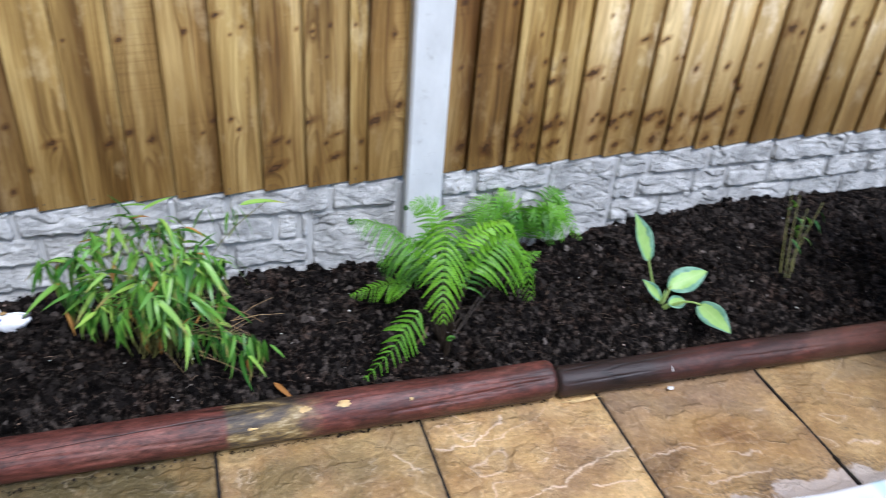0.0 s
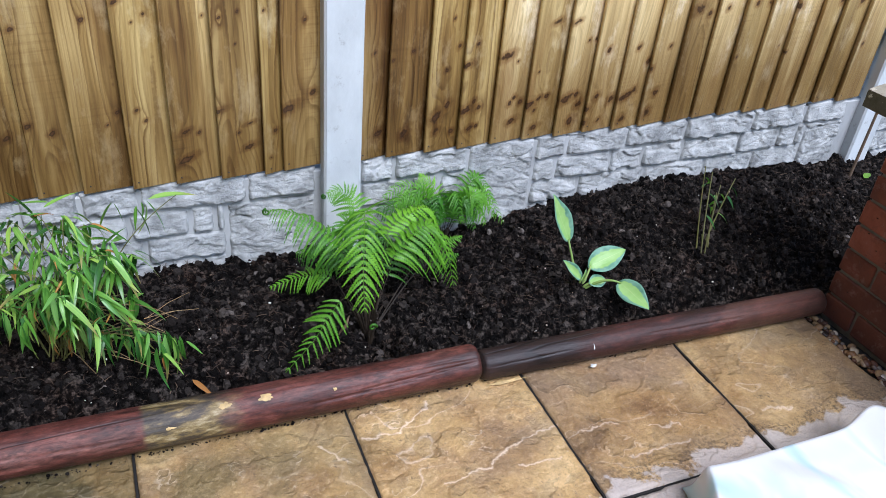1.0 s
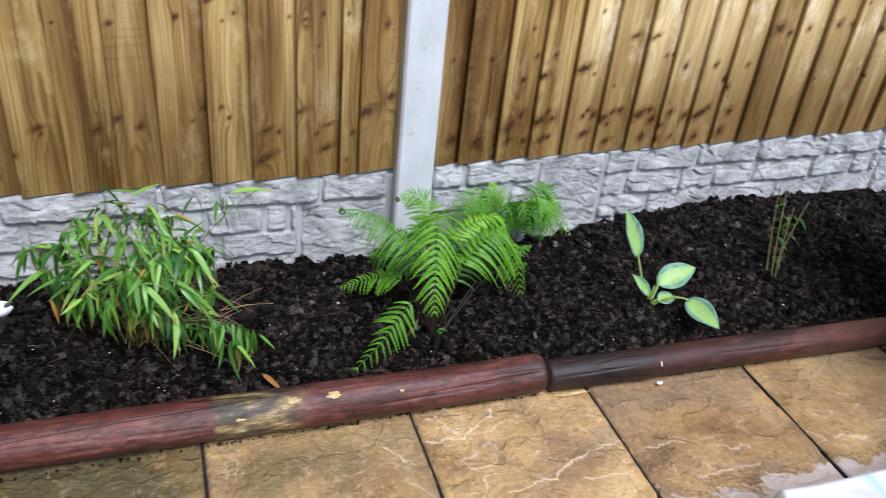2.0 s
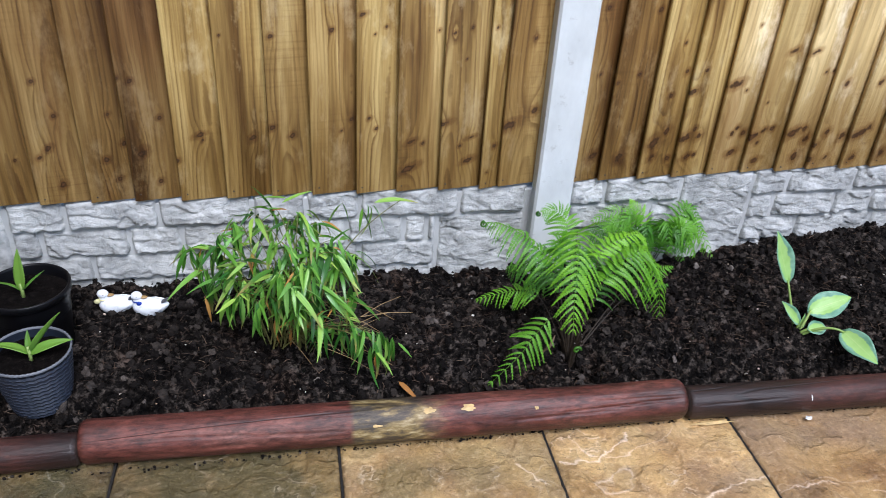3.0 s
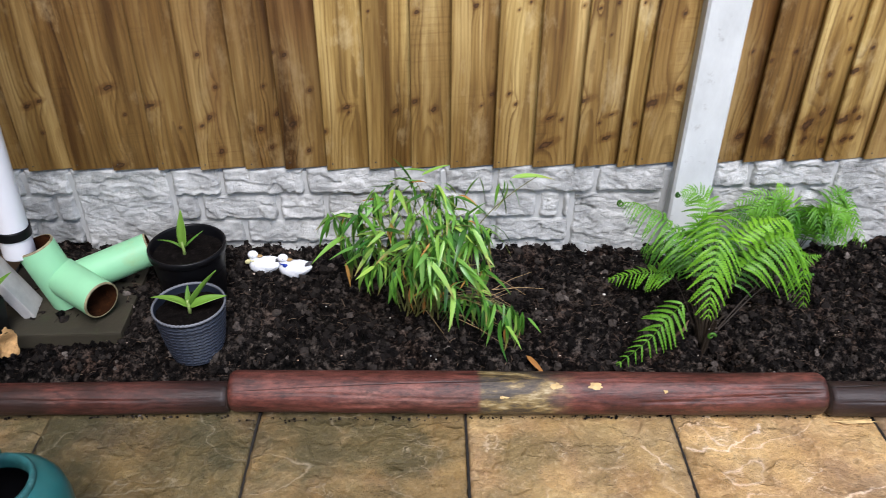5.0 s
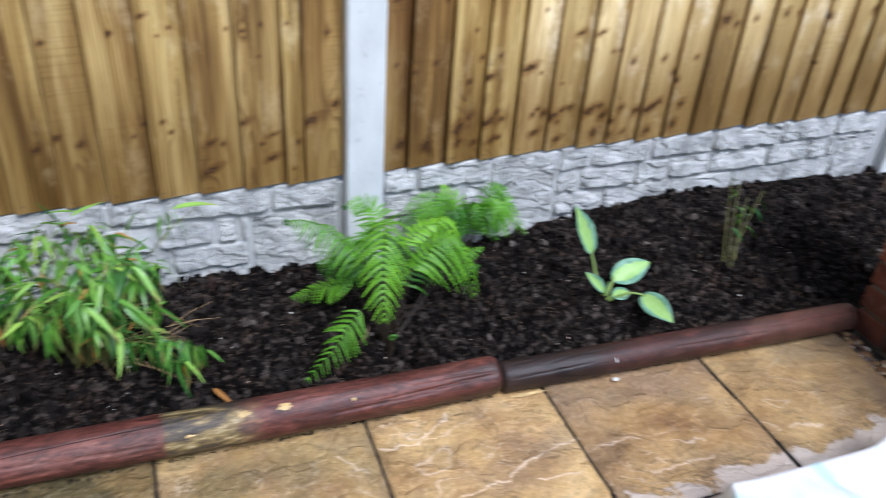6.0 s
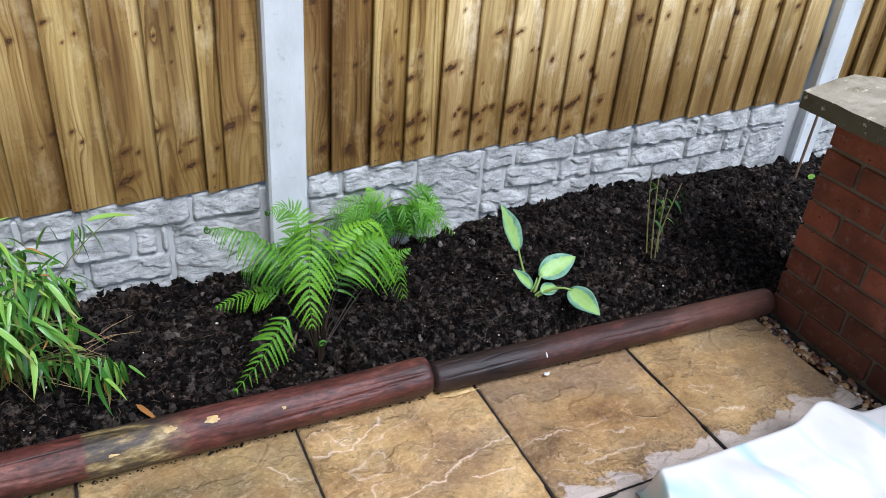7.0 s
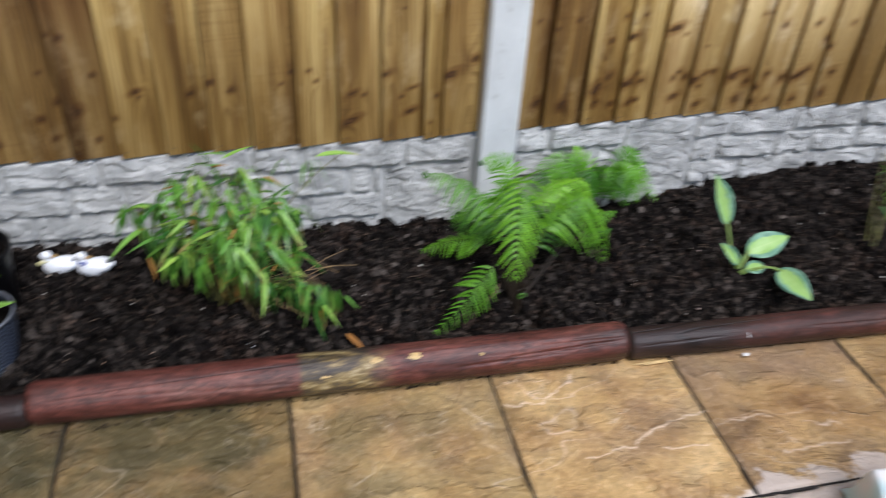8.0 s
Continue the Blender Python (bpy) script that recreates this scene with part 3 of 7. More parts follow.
def make_bamboo_leaf():
    """A long leaf along x: ribbed, green to blue-green from leaf to leaf, with some tips and edges gone straw-coloured."""
    m, nt, b = n_material("bamboo_leaf", 0.34, spec=0.5)
    o = n_axis(nt, n_coord(nt, "Object"))
    v = n_coord(nt, "Object", True)
    rnd = n_random(nt)
    streak = n_noise(nt, n_scale(nt, v, (8.0, 420.0, 8.0)), 1.0, 3.0, 0.6)
    f = n_calc(nt, "MULTIPLY_ADD", rnd, 0.62, n_calc(nt, "MULTIPLY", streak, 0.40))
    col = n_ramp(nt, f, [(0.16, (0.012, 0.060, 0.010)), (0.34, (0.045, 0.160, 0.018)), (0.54, (0.125, 0.310, 0.036)), (0.70, (0.22, 0.44, 0.075)), (0.84, (0.36, 0.55, 0.085))])
    blue = n_ramp(nt, n_calc(nt, "FRACT", n_calc(nt, "MULTIPLY", rnd, 7.3)), [(0.55, 0.0), (0.9, 0.35)])
    col = n_mix(nt, blue, col, n_mix(nt, 1.0, col, (0.75, 1.0, 2.2), "MULTIPLY"))
    old = n_ramp(nt, n_calc(nt, "FRACT", n_calc(nt, "MULTIPLY", rnd, 13.7)), [(0.35, 0.0), (0.75, 0.9)])
    tip = n_ramp(nt, n_calc(nt, "MULTIPLY_ADD", streak, 0.05, o[0]), [(0.085, 0.0), (0.120, 1.0)])
    col = n_mix(nt, n_calc(nt, "MULTIPLY", tip, old), col, (0.38, 0.27, 0.10))
    nt.links.new(col, b.inputs["Base Color"])
    n_bump(nt, b, streak, 0.4, 0.0006)
    tr = nt.nodes.new("ShaderNodeBsdfTranslucent")
    nt.links.new(n_mix(nt, 1.0, col, (1.1, 1.2, 0.5), "MULTIPLY"), tr.inputs["Color"])
    mx = nt.nodes.new("ShaderNodeMixShader")
    mx.inputs[0].default_value = 0.22
    nt.links.new(b.outputs[0], mx.inputs[1])
    nt.links.new(tr.outputs[0], mx.inputs[2])
    nt.links.new(mx.outputs[0], nt.nodes["Material Output"].inputs["Surface"])
    return m


def make_hosta_leaf():
    """Yellow-green heart with an irregular blue-green margin; the UV runs across and along the blade."""
    m, nt, b = n_material("hosta_leaf", 0.38, spec=0.45)
    uv = n_axis(nt, nt.nodes.new("ShaderNodeTexCoord").outputs["UV"])
    o = n_coord(nt, "Object")
    across = n_calc(nt, "ABSOLUTE", n_calc(nt, "SUBTRACT", uv[0], 0.5))
    rag = n_calc(nt, "MULTIPLY", n_calc(nt, "SUBTRACT", n_noise(nt, o, 42.0, 4.0), 0.5), 0.34)
    edge = n_ramp(nt, n_calc(nt, "ADD", across, rag), [(0.29, 0.0), (0.33, 1.0)])
    heart = n_ramp(nt, n_noise(nt, o, 20.0, 3.0), [(0.3, (0.30, 0.54, 0.13)), (0.7, (0.44, 0.66, 0.24))])
    rim = n_ramp(nt, n_noise(nt, o, 35.0, 3.0), [(0.3, (0.10, 0.27, 0.17)), (0.7, (0.30, 0.53, 0.38))])
    col = n_mix(nt, edge, heart, rim)
    vein = n_calc(nt, "SINE", n_calc(nt, "MULTIPLY", across, 62.0))
    mid = n_ramp(nt, across, [(0.0, 1.0), (0.02, 0.0)])
    col = n_mix(nt, n_calc(nt, "MULTIPLY", mid, 0.5), col, (0.62, 0.70, 0.32))
    nt.links.new(col, b.inputs["Base Color"])
    n_bump(nt, b, n_calc(nt, "MULTIPLY_ADD", vein, 0.5, n_calc(nt, "MULTIPLY", mid, -1.0)), 0.16, 0.0010)
    tr = nt.nodes.new("ShaderNodeBsdfTranslucent")
    nt.links.new(col, tr.inputs["Color"])
    mx = nt.nodes.new("ShaderNodeMixShader")
    mx.inputs[0].default_value = 0.22
    nt.links.new(b.outputs[0], mx.inputs[1])
    nt.links.new(tr.outputs[0], mx.inputs[2])
    nt.links.new(mx.outputs[0], nt.nodes["Material Output"].inputs["Surface"])
    return m


def make_pebble():
    m, nt, b = n_material("river_pebble", 0.25)
    v = n_coord(nt, "Object", True)
    col = n_ramp(nt, n_random(nt), [(0.0, (0.035, 0.026, 0.022)), (0.22, (0.13, 0.055, 0.030)), (0.42, (0.27, 0.145, 0.062)), (0.60, (0.45, 0.30, 0.15)), (0.72, (0.16, 0.09, 0.058)), (0.82, (0.20, 0.18, 0.16)), (0.90, (0.55, 0.46, 0.33)), (1.0, (0.75, 0.71, 0.65))])
    spot = n_noise(nt, v, 70.0, 5.0, 0.65)
    col = n_mix(nt, 1.0, col, n_ramp(nt, spot, [(0.3, 0.6), (0.7, 1.3)]), "MULTIPLY")
    nt.links.new(col, b.inputs["Base Color"])
    n_bump(nt, b, spot, 0.3, 0.0015)
    return m


def make_coping():
    m, nt, b = n_material("weathered_coping", 0.8, spec=0.3)
    v = n_coord(nt, "Object", True)
    big = n_noise(nt, v, 7.0, 6.0, 0.65)
    fine = n_noise(nt, v, 90.0, 4.0, 0.65)
    col = n_ramp(nt, big, [(0.3, (0.20, 0.18, 0.125)), (0.52, (0.38, 0.34, 0.255)), (0.72, (0.54, 0.48, 0.39))])
    moss = n_ramp(nt, n_noise(nt, n_add(nt, v, (2, 4, 6)), 16.0, 6.0, 0.7), [(0.52, 0.0), (0.66, 0.7)])
    col = n_mix(nt, moss, col, (0.11, 0.105, 0.038))
    # upright faces: dark moss, with the shade on them also put into the colour
    upright = n_calc(nt, "SUBTRACT", 1.0, n_calc(nt, "ABSOLUTE", n_axis(nt, nt.nodes.new("ShaderNodeNewGeometry").outputs["Normal"])[2]))
    algae = n_ramp(nt, n_calc(nt, "MULTIPLY_ADD", n_calc(nt, "SUBTRACT", fine, 0.5), 0.5, upright), [(0.35, 0.0), (0.75, 0.85)])
    col = n_mix(nt, algae, col, (0.065, 0.060, 0.034))
    crust = n_ramp(nt, n_noise(nt, v, 38.0, 5.0, 0.7), [(0.62, 0.0), (0.66, 0.8)])
    col = n_mix(nt, crust, col, (0.60, 0.55, 0.42))
    nt.links.new(col, b.inputs["Base Color"])
    n_bump(nt, b, n_calc(nt, "ADD", fine, n_calc(nt, "MULTIPLY", big, 2.0)), 0.7, 0.003)
    return m


def make_sheet():
    m, nt, b = n_material("white_plastic_sheet", 0.28, spec=0.5)
    v = n_coord(nt, "Object")
    f = n_noise(nt, n_scale(nt, v, (1.6, 0.7, 1.0)), 5.0, 2.0, 0.45, 0.6)
    col = n_ramp(nt, f, [(0.52, (0.95, 0.955, 0.95)), (0.62, (0.72, 0.90, 0.91)), (0.76, (0.52, 0.68, 0.84))])
    nt.links.new(col, b.inputs["Base Color"])
    n_bump(nt, b, n_noise(nt, v, 26.0, 3.0), 0.25, 0.004)
    tr = nt.nodes.new("ShaderNodeBsdfTranslucent")
    nt.links.new(col, tr.inputs["Color"])
    mx = nt.nodes.new("ShaderNodeMixShader")
    mx.inputs[0].default_value = 0.18
    nt.links.new(b.outputs[0], mx.inputs[1])
    nt.links.new(tr.outputs[0], mx.inputs[2])
    nt.links.new(mx.outputs[0], nt.nodes["Material Output"].inputs["Surface"])
    return m


WOOD = make_fence_wood()
POST = make_concrete("pale_concrete", (0.67, 0.70, 0.69), 0.55)
MORTAR_GREY = make_concrete("grey_concrete", (0.47, 0.478, 0.465), 0.6)
ROCK = make_rock()
SOIL, CLOD, FIBRE, CHIP = make_soil(), make_clod(), make_fibre(), make_chip()
POT_SOIL = make_plain("fine_black_compost", (0.0050, 0.0040, 0.0036), 0.9, 0.7, 70.0, 1.0, 0.006, 0.05, other=(0.030, 0.024, 0.020))
SLAB = make_slab()
LOG_BARE = make_log("stained_log_worn", bare=True)
LOG_DARK = make_log("stained_log_dark", dark=0.6, black=(0.40, 0.58))
LOG_MID = make_log("stained_log", dark=0.8, black=(-1.12, -1.36))
LOG_END = make_plain("log_end_grain", (0.035, 0.022, 0.018), 0.6, 0.4, 60.0, 0.6, 0.003)
BARE_WOOD = make_plain("bare_wood_scar", (0.55, 0.38, 0.16), 0.6, 0.25, 90.0, 0.4, 0.001)
BRICK = make_brick()
HOUSE_BRICK = make_plain("brown_house_brick", (0.19, 0.105, 0.05), 0.8, 0.35, 14.0, 0.7, 0.002, other=(0.09, 0.05, 0.03))
MORTAR = make_plain("wall_mortar", (0.185, 0.160, 0.125), 0.9, 0.25, 30.0, 0.6, 0.002)
JOINT = make_plain("paving_joint", (0.012, 0.010, 0.008), 0.9, 0.4, 60.0, 0.8, 0.004)
COPING = make_coping()
SHEET = make_sheet()
PEBBLE = make_pebble()
GROUND = make_plain("garden_ground", (0.09, 0.075, 0.05), 0.9, 0.3, 2.0, 0.5, 0.02)
WHITE_PIPE = make_plain("white_plastic_pipe", (0.86, 0.86, 0.89), 0.25, 0.02, 6.0, 0.05)
GREEN_PIPE = make_plain("mint_green_glazed_pipe", (0.25, 0.55, 0.31), 0.5, 0.08, 7.0, 0.10, spec=0.3, other=(0.27, 0.47, 0.24))
RUST = make_plain("rusty_pipe_inside", (0.022, 0.008, 0.003), 0.9, 0.6, 40.0, 0.8, 0.003, spec=0.05, other=(0.060, 0.018, 0.005))
RIM_RUST = make_plain("chipped_pipe_rim", (0.26, 0.22, 0.12), 0.6, 0.5, 45.0, 0.4, 0.001, other=(0.10, 0.04, 0.016))
BLACK = make_plain("black_plastic", (0.004, 0.004, 0.005), 0.38, 0.25, 18.0, 0.1, spec=0.22)
GREY_POT = make_plain("slate_grey_plastic", (0.014, 0.019, 0.031), 0.42, 0.12, 30.0, 0.1)
POT_LINE = make_plain("pale_slate_plastic", (0.085, 0.10, 0.135), 0.4, 0.15, 40.0, 0.1)
POT_RIM = make_plain("paler_rim_plastic", (0.15, 0.16, 0.18), 0.45, 0.12, 30.0, 0.1)
BLOCK = make_plain("pale_concrete_block", (0.40, 0.39, 0.37), 0.85, 0.18, 25.0, 0.6, 0.003)
BASE_SLAB = make_plain("mossy_concrete_slab", (0.028, 0.023, 0.012), 0.75, 0.35, 14.0, 0.7, 0.003, other=(0.030, 0.032, 0.012))
CAN = make_plain("teal_green_plastic", (0.012, 0.105, 0.105), 0.34, 0.15, 9.0, 0.12)
CAN_WORN = make_plain("scuffed_teal_plastic", (0.020, 0.105, 0.105), 0.42, 0.5, 26.0, 0.4, other=(0.11, 0.24, 0.24))
CHINA = make_plain("white_glazed_china", (0.80, 0.82, 0.84), 0.25, 0.05, 40.0, 0.1, other=(0.50, 0.56, 0.66))
CHINA_BLUE = make_plain("blue_glaze", (0.015, 0.04, 0.28), 0.25, 0.2, 40.0, 0.05)
CHINA_YELLOW = make_plain("yellow_glaze", (0.62, 0.58, 0.30), 0.25, 0.2, 40.0, 0.05)
CHINA_BILL = make_plain("ochre_glaze", (0.30, 0.19, 0.07), 0.3, 0.2, 40.0, 0.05)
CHINA_GREY = make_plain("dark_grey_glaze", (0.06, 0.06, 0.07), 0.3, 0.2, 40.0, 0.05)
FERN_BRIGHT = make_leaf("fern_bright_green", (0.062, 0.215, 0.010), (0.215, 0.48, 0.024), 0.45, 0.24)
FERN_MID = make_leaf("fern_mid_green", (0.042, 0.165, 0.010), (0.150, 0.385, 0.022), 0.45, 0.22)
# deep green: rolled tips, and inner fronds with their shade in the colour
FERN_DEEP_SHADE = make_leaf("fern_deep_shade_green", (0.022, 0.095, 0.008), (0.065, 0.20, 0.016), 0.45, 0.2)
STALK = make_plain("fern_stalk", (0.026, 0.017, 0.009), 0.6, 0.3, 60.0, 0.3)
BAMBOO = make_bamboo_leaf()
CULM = make_plain("bamboo_culm", (0.13, 0.13, 0.035), 0.5, 0.4, 30.0, 0.2, other=(0.16, 0.085, 0.03))
STRAW = make_plain("dead_straw", (0.26, 0.17, 0.075), 0.7, 0.35, 30.0, 0.2)
DRY_LEAF = make_leaf("dry_orange_leaf", (0.30, 0.12, 0.025), (0.48, 0.24, 0.06), 0.6, 0.15)
DEAD_LEAF = make_plain("dead_tan_leaf", (0.46, 0.27, 0.105), 0.65, 0.45, 30.0, 0.9, 0.006, other=(0.20, 0.095, 0.035))
HOSTA = make_hosta_leaf()
HOSTA_STALK = make_leaf("hosta_stalk", (0.20, 0.32, 0.07), (0.32, 0.44, 0.13), 0.4, 0.1)
CANNA = make_leaf("young_palm_leaf", (0.065, 0.18, 0.02), (0.18, 0.35, 0.05), 0.4, 0.2)
CANE = make_plain("brown_cane", (0.13, 0.085, 0.05), 0.7, 0.3, 40.0, 0.3)
NAIL = make_plain("nail_head", (0.05, 0.04, 0.035), 0.5, 0.2, 40.0, 0.1)
SPLAT = make_plain("white_splash", (0.72, 0.72, 0.70), 0.5, 0.1, 60.0, 0.3)


# ---- building helpers ----
def part(name, bm, material, parent=None, label="", smooth=False):
    """Links a bmesh as one mesh object, under parent where one is given."""
    me = bpy.data.meshes.new(name)
    bm.normal_update()
    bm.to_mesh(me)
    bm.free()
    return mesh_part(name, me, material, parent, label, smooth)


def mesh_part(name, me, material, parent=None, label="", smooth=False):
    if material is not None and not me.materials:
        for m in material if isinstance(material, (list, tuple)) else (material,):
            me.materials.append(m)
    if smooth:
        me.shade_smooth()
    ob = new(name, me)
    if parent is not None:
        ob.parent = parent
    if label:
        tagged(ob, label)
    return ob


def thing(name, label, category, at=(0, 0, 0), group="", kind=""):
    ob = new(name)
    ob.location = at
    return tagged(ob, label, category, group, kind)


def raw_mesh(name, verts, faces):
    me = bpy.data.meshes.new(name)
    me.from_pydata([tuple(v) for v in verts], [], faces)
    me.update()
    return me


def box_bm(x0, x1, y0, y1, z0, z1, bevel=0.0, seg=1):
    bm = bmesh.new()
    bmesh.ops.create_cube(bm, size=1.0, matrix=Matrix.Translation(((x0 + x1) / 2, (y0 + y1) / 2, (z0 + z1) / 2)) @ Matrix.Diagonal((x1 - x0, y1 - y0, z1 - z0, 1)))
    if bevel:
        bmesh.ops.bevel(bm, geom=bm.edges[:], offset=bevel, segments=seg, affect="EDGES", profile=0.7)
    return bm


def roughen(bm, amount, scale, seed=0.0):
    for v in bm.verts:
        v.co += noise.noise_vector(v.co * scale + Vector((seed, seed * 1.7, seed * 0.3))) * amount


def lathe_bm(profile, seg=48, wobble=None):
    """Turns a profile of (radius, z) about z."""
    bm = bmesh.new()
    rings = []
    for i, (r, z) in enumerate(profile):
        ring = []
        for k in range(seg):
            a = 2 * math.pi * k / seg
            q = r + (wobble(i, a) if wobble else 0.0)
            ring.append(bm.verts.new((q * math.cos(a), q * math.sin(a), z)))
        rings.append(ring)
    for p, q in zip(rings, rings[1:]):
        for k in range(seg):
            bm.faces.new((p[k], p[(k + 1) % seg], q[(k + 1) % seg], q[k]))
    return bm


def tube_bm(points, radii, seg=10, caps=True, bm=None):
    """A tube through the points with a radius at each."""
    bm = bm or bmesh.new()
    pts = [Vector(p) for p in points]
    up = Vector((0, 0, 1))
    rings, prev = [], None
    for i, p in enumerate(pts):
        t = (pts[min(i + 1, len(pts) - 1)] - pts[max(i - 1, 0)]).normalized()
        side = prev if prev is not None else (t.cross(up) if abs(t.dot(up)) < 0.95 else t.cross(Vector((1, 0, 0))))
        side = (side - t * side.dot(t)).normalized()
        prev = side
        other = t.cross(side)
        rings.append([bm.verts.new(p + (side * math.cos(2 * math.pi * k / seg) + other * math.sin(2 * math.pi * k / seg)) * radii[i]) for k in range(seg)])
    for a, b in zip(rings, rings[1:]):
        for k in range(seg):
            bm.faces.new((a[k], a[(k + 1) % seg], b[(k + 1) % seg], b[k]))
    if caps:
        bm.faces.new(rings[0][::-1])
        bm.faces.new(rings[-1])
    return bm


def bezier(points, n):
    """n + 1 points on the Bezier curve of the given controls."""
    pts = [Vector(p) for p in points]
    out = []
    for i in range(n + 1):
        t = i / n
        level = pts[:]
        while len(level) > 1:
            level = [a.lerp(b, t) for a, b in zip(level, level[1:])]
        out.append(level[0])
    return out


def smoothstep(a, b, x):
    t = min(max((x - a) / (b - a), 0.0), 1.0)
    return t * t * (3 - 2 * t)


# ---- ground, paving and soil ----
FENCE_X = (-1.7, -1.15, -0.9, -0.45, -0.30, -0.06, 0.30, 0.39, 0.49, 0.64, 0.77, 0.98, 1.15, 1.32, 1.57, 1.80, 3.9)
FENCE_Z = (0.112, 0.110, 0.098, 0.096, 0.096, 0.100, 0.088, 0.090, 0.112, 0.134, 0.152, 0.160, 0.164, 0.152, 0.146, 0.136, 0.13)


def soil_height(x, y):
    at_fence = float(np.interp(x, FENCE_X, FENCE_Z))
    z = 0.048 + 0.052 * smoothstep(-0.50, -0.36, y)
    z += (at_fence - 0.10) * smoothstep(-0.34, -0.02, y)
    return z


def soil_rough(x, y):
    p = Vector((x, y, 0.0))
    z = soil_height(x, y)
    w = p + noise.noise_vector(p * 30.0) * 0.012
    z += 0.014 * noise.noise(p * 9.0) + 0.018 * noise.noise(w * 26.0 + Vector((3, 1, 2)))
    z += 0.011 * (abs(noise.noise(w * 17.0 + Vector((7, 2, 0)))) - 0.2)
    z += 0.021 * (abs(noise.noise(w * 48.0)) - 0.2) + 0.009 * abs(noise.noise(w * 95.0)) + 0.003 * noise.noise(p * 190.0)
    # the soil lies lower in front of the drain's slab
    z -= 0.018 * smoothstep(-1.31, -1.38, x) * smoothstep(-0.32, -0.375, y)
    # a hollow round the fern's crown
    z -= 0.070 * math.exp(-((x - 0.005) ** 2 + (y + 0.375) ** 2) / 0.0034)
    return z


def build_ground():
    bm = bmesh.new()
    bmesh.ops.create_grid(bm, x_segments=2, y_segments=2, size=250.0, matrix=Matrix.Translation((0, 0, -0.06)))
    tagged(part("ground", bm, GROUND), "dark bare garden ground beneath the paving and bed", "ground", kind="structure")


def build_soil():
    x0, x1, y1, step = -1.70, 2.3, 0.045, 0.0050
    nx, ny = int((x1 - x0) / step), int(0.56 / step)
    verts = []
    for j in range(ny + 1):
        for i in range(nx + 1):
            x = x0 + (x1 - x0) * i / nx
            y0 = float(np.interp(x, (-1.08, 0.23, 1.245), (-0.484, -0.510, -0.545)))
            y = y0 + (y1 - y0) * j / ny
            verts.append((x, y, soil_rough(x, y)))
    w = nx + 1
    faces = [(j * w + i, j * w + i + 1, (j + 1) * w + i + 1, (j + 1) * w + i) for j in range(ny) for i in range(nx)]
    ob = mesh_part("soil_bed", raw_mesh("soil_bed", verts, faces), SOIL, smooth=True)
    tagged(ob, "damp black crumbly compost filling the raised flower bed", "soil", kind="stuff")
    bm = bmesh.new()
    bmesh.ops.create_grid(bm, x_segments=20, y_segments=6, size=0.5, matrix=Matrix.Translation((3.25, -0.25, 0.115)) @ Matrix.Diagonal((1.95, 0.6, 1, 1)))
    roughen(bm, 0.02, 8.0)
    far = part("soil_bed_beyond", bm, SOIL, smooth=True)
    tagged(far, "dark soil of the bed carrying on past the brick wall", "soil", kind="stuff")


def scatter(count, seed, x0=-1.64, x1=1.95, y0=-0.47, y1=-0.005):
    rng = random.Random(seed)
    for _ in range(count):
        x, y = rng.uniform(x0, x1), rng.uniform(y0, y1)
        yield rng, x, y, soil_rough(x, y)


def ico(level):
    bm = bmesh.new()
    bmesh.ops.create_icosphere(bm, subdivisions=level, radius=1.0)
    v = np.array([q.co[:] for q in bm.verts])
    f = [[q.index for q in face.verts] for face in bm.faces]
    bm.free()
    return v, f


def build_clods():
    v1, f1 = ico(1)
    v2, f2 = ico(2)
    verts, faces, base = [], [], 0
    for rng, x, y, z in scatter(13000, 11):
        r = 0.0012 + 0.0112 * rng.random() ** 3.8
        v, f = (v2, f2) if r > 0.0045 else (v1, f1)
        turn = np.array(Euler((rng.uniform(0, 6), rng.uniform(0, 6), rng.uniform(0, 6))).to_matrix())
        bumpy = 1.0 + np.array([0.95 * noise.noise(Vector(p) * 2.3 + Vector((x * 90, y * 90, 0))) for p in v])[:, None]
        p = (v * bumpy * np.array([r, r * rng.uniform(0.6, 1.0), r * rng.uniform(0.55, 0.95)])) @ turn.T + np.array([x, y, z + r * 0.15])
        verts.extend(map(tuple, p))
        faces.extend([[base + k for k in face] for face in f])
        base += len(v)
    rng = random.Random(77)
    for _ in range(650):
        x, r = rng.uniform(-1.64, 1.2), 0.0008 + 0.0034 * rng.random() ** 2.5
        y = -0.534 - 0.024 * smoothstep(-0.1, 1.2, x) + (0.012 if x < -1.08 else 0.0) + rng.gauss(0.006, 0.003)
        p = v1 * r * np.array([1.0, 0.8, 0.7]) * rng.uniform(0.8, 1.2) + np.array([x, y, r * 0.5 - 0.002])
        verts.extend(map(tuple, p))
        faces.extend([[base + k for k in face] for face in f1])
        base += len(v1)
    ob = mesh_part("soil_crumbs", raw_mesh("soil_crumbs", verts, faces), CLOD)
    tagged(ob, "loose dark crumbs and clods lying on the compost", "soil crumbs", kind="stuff")


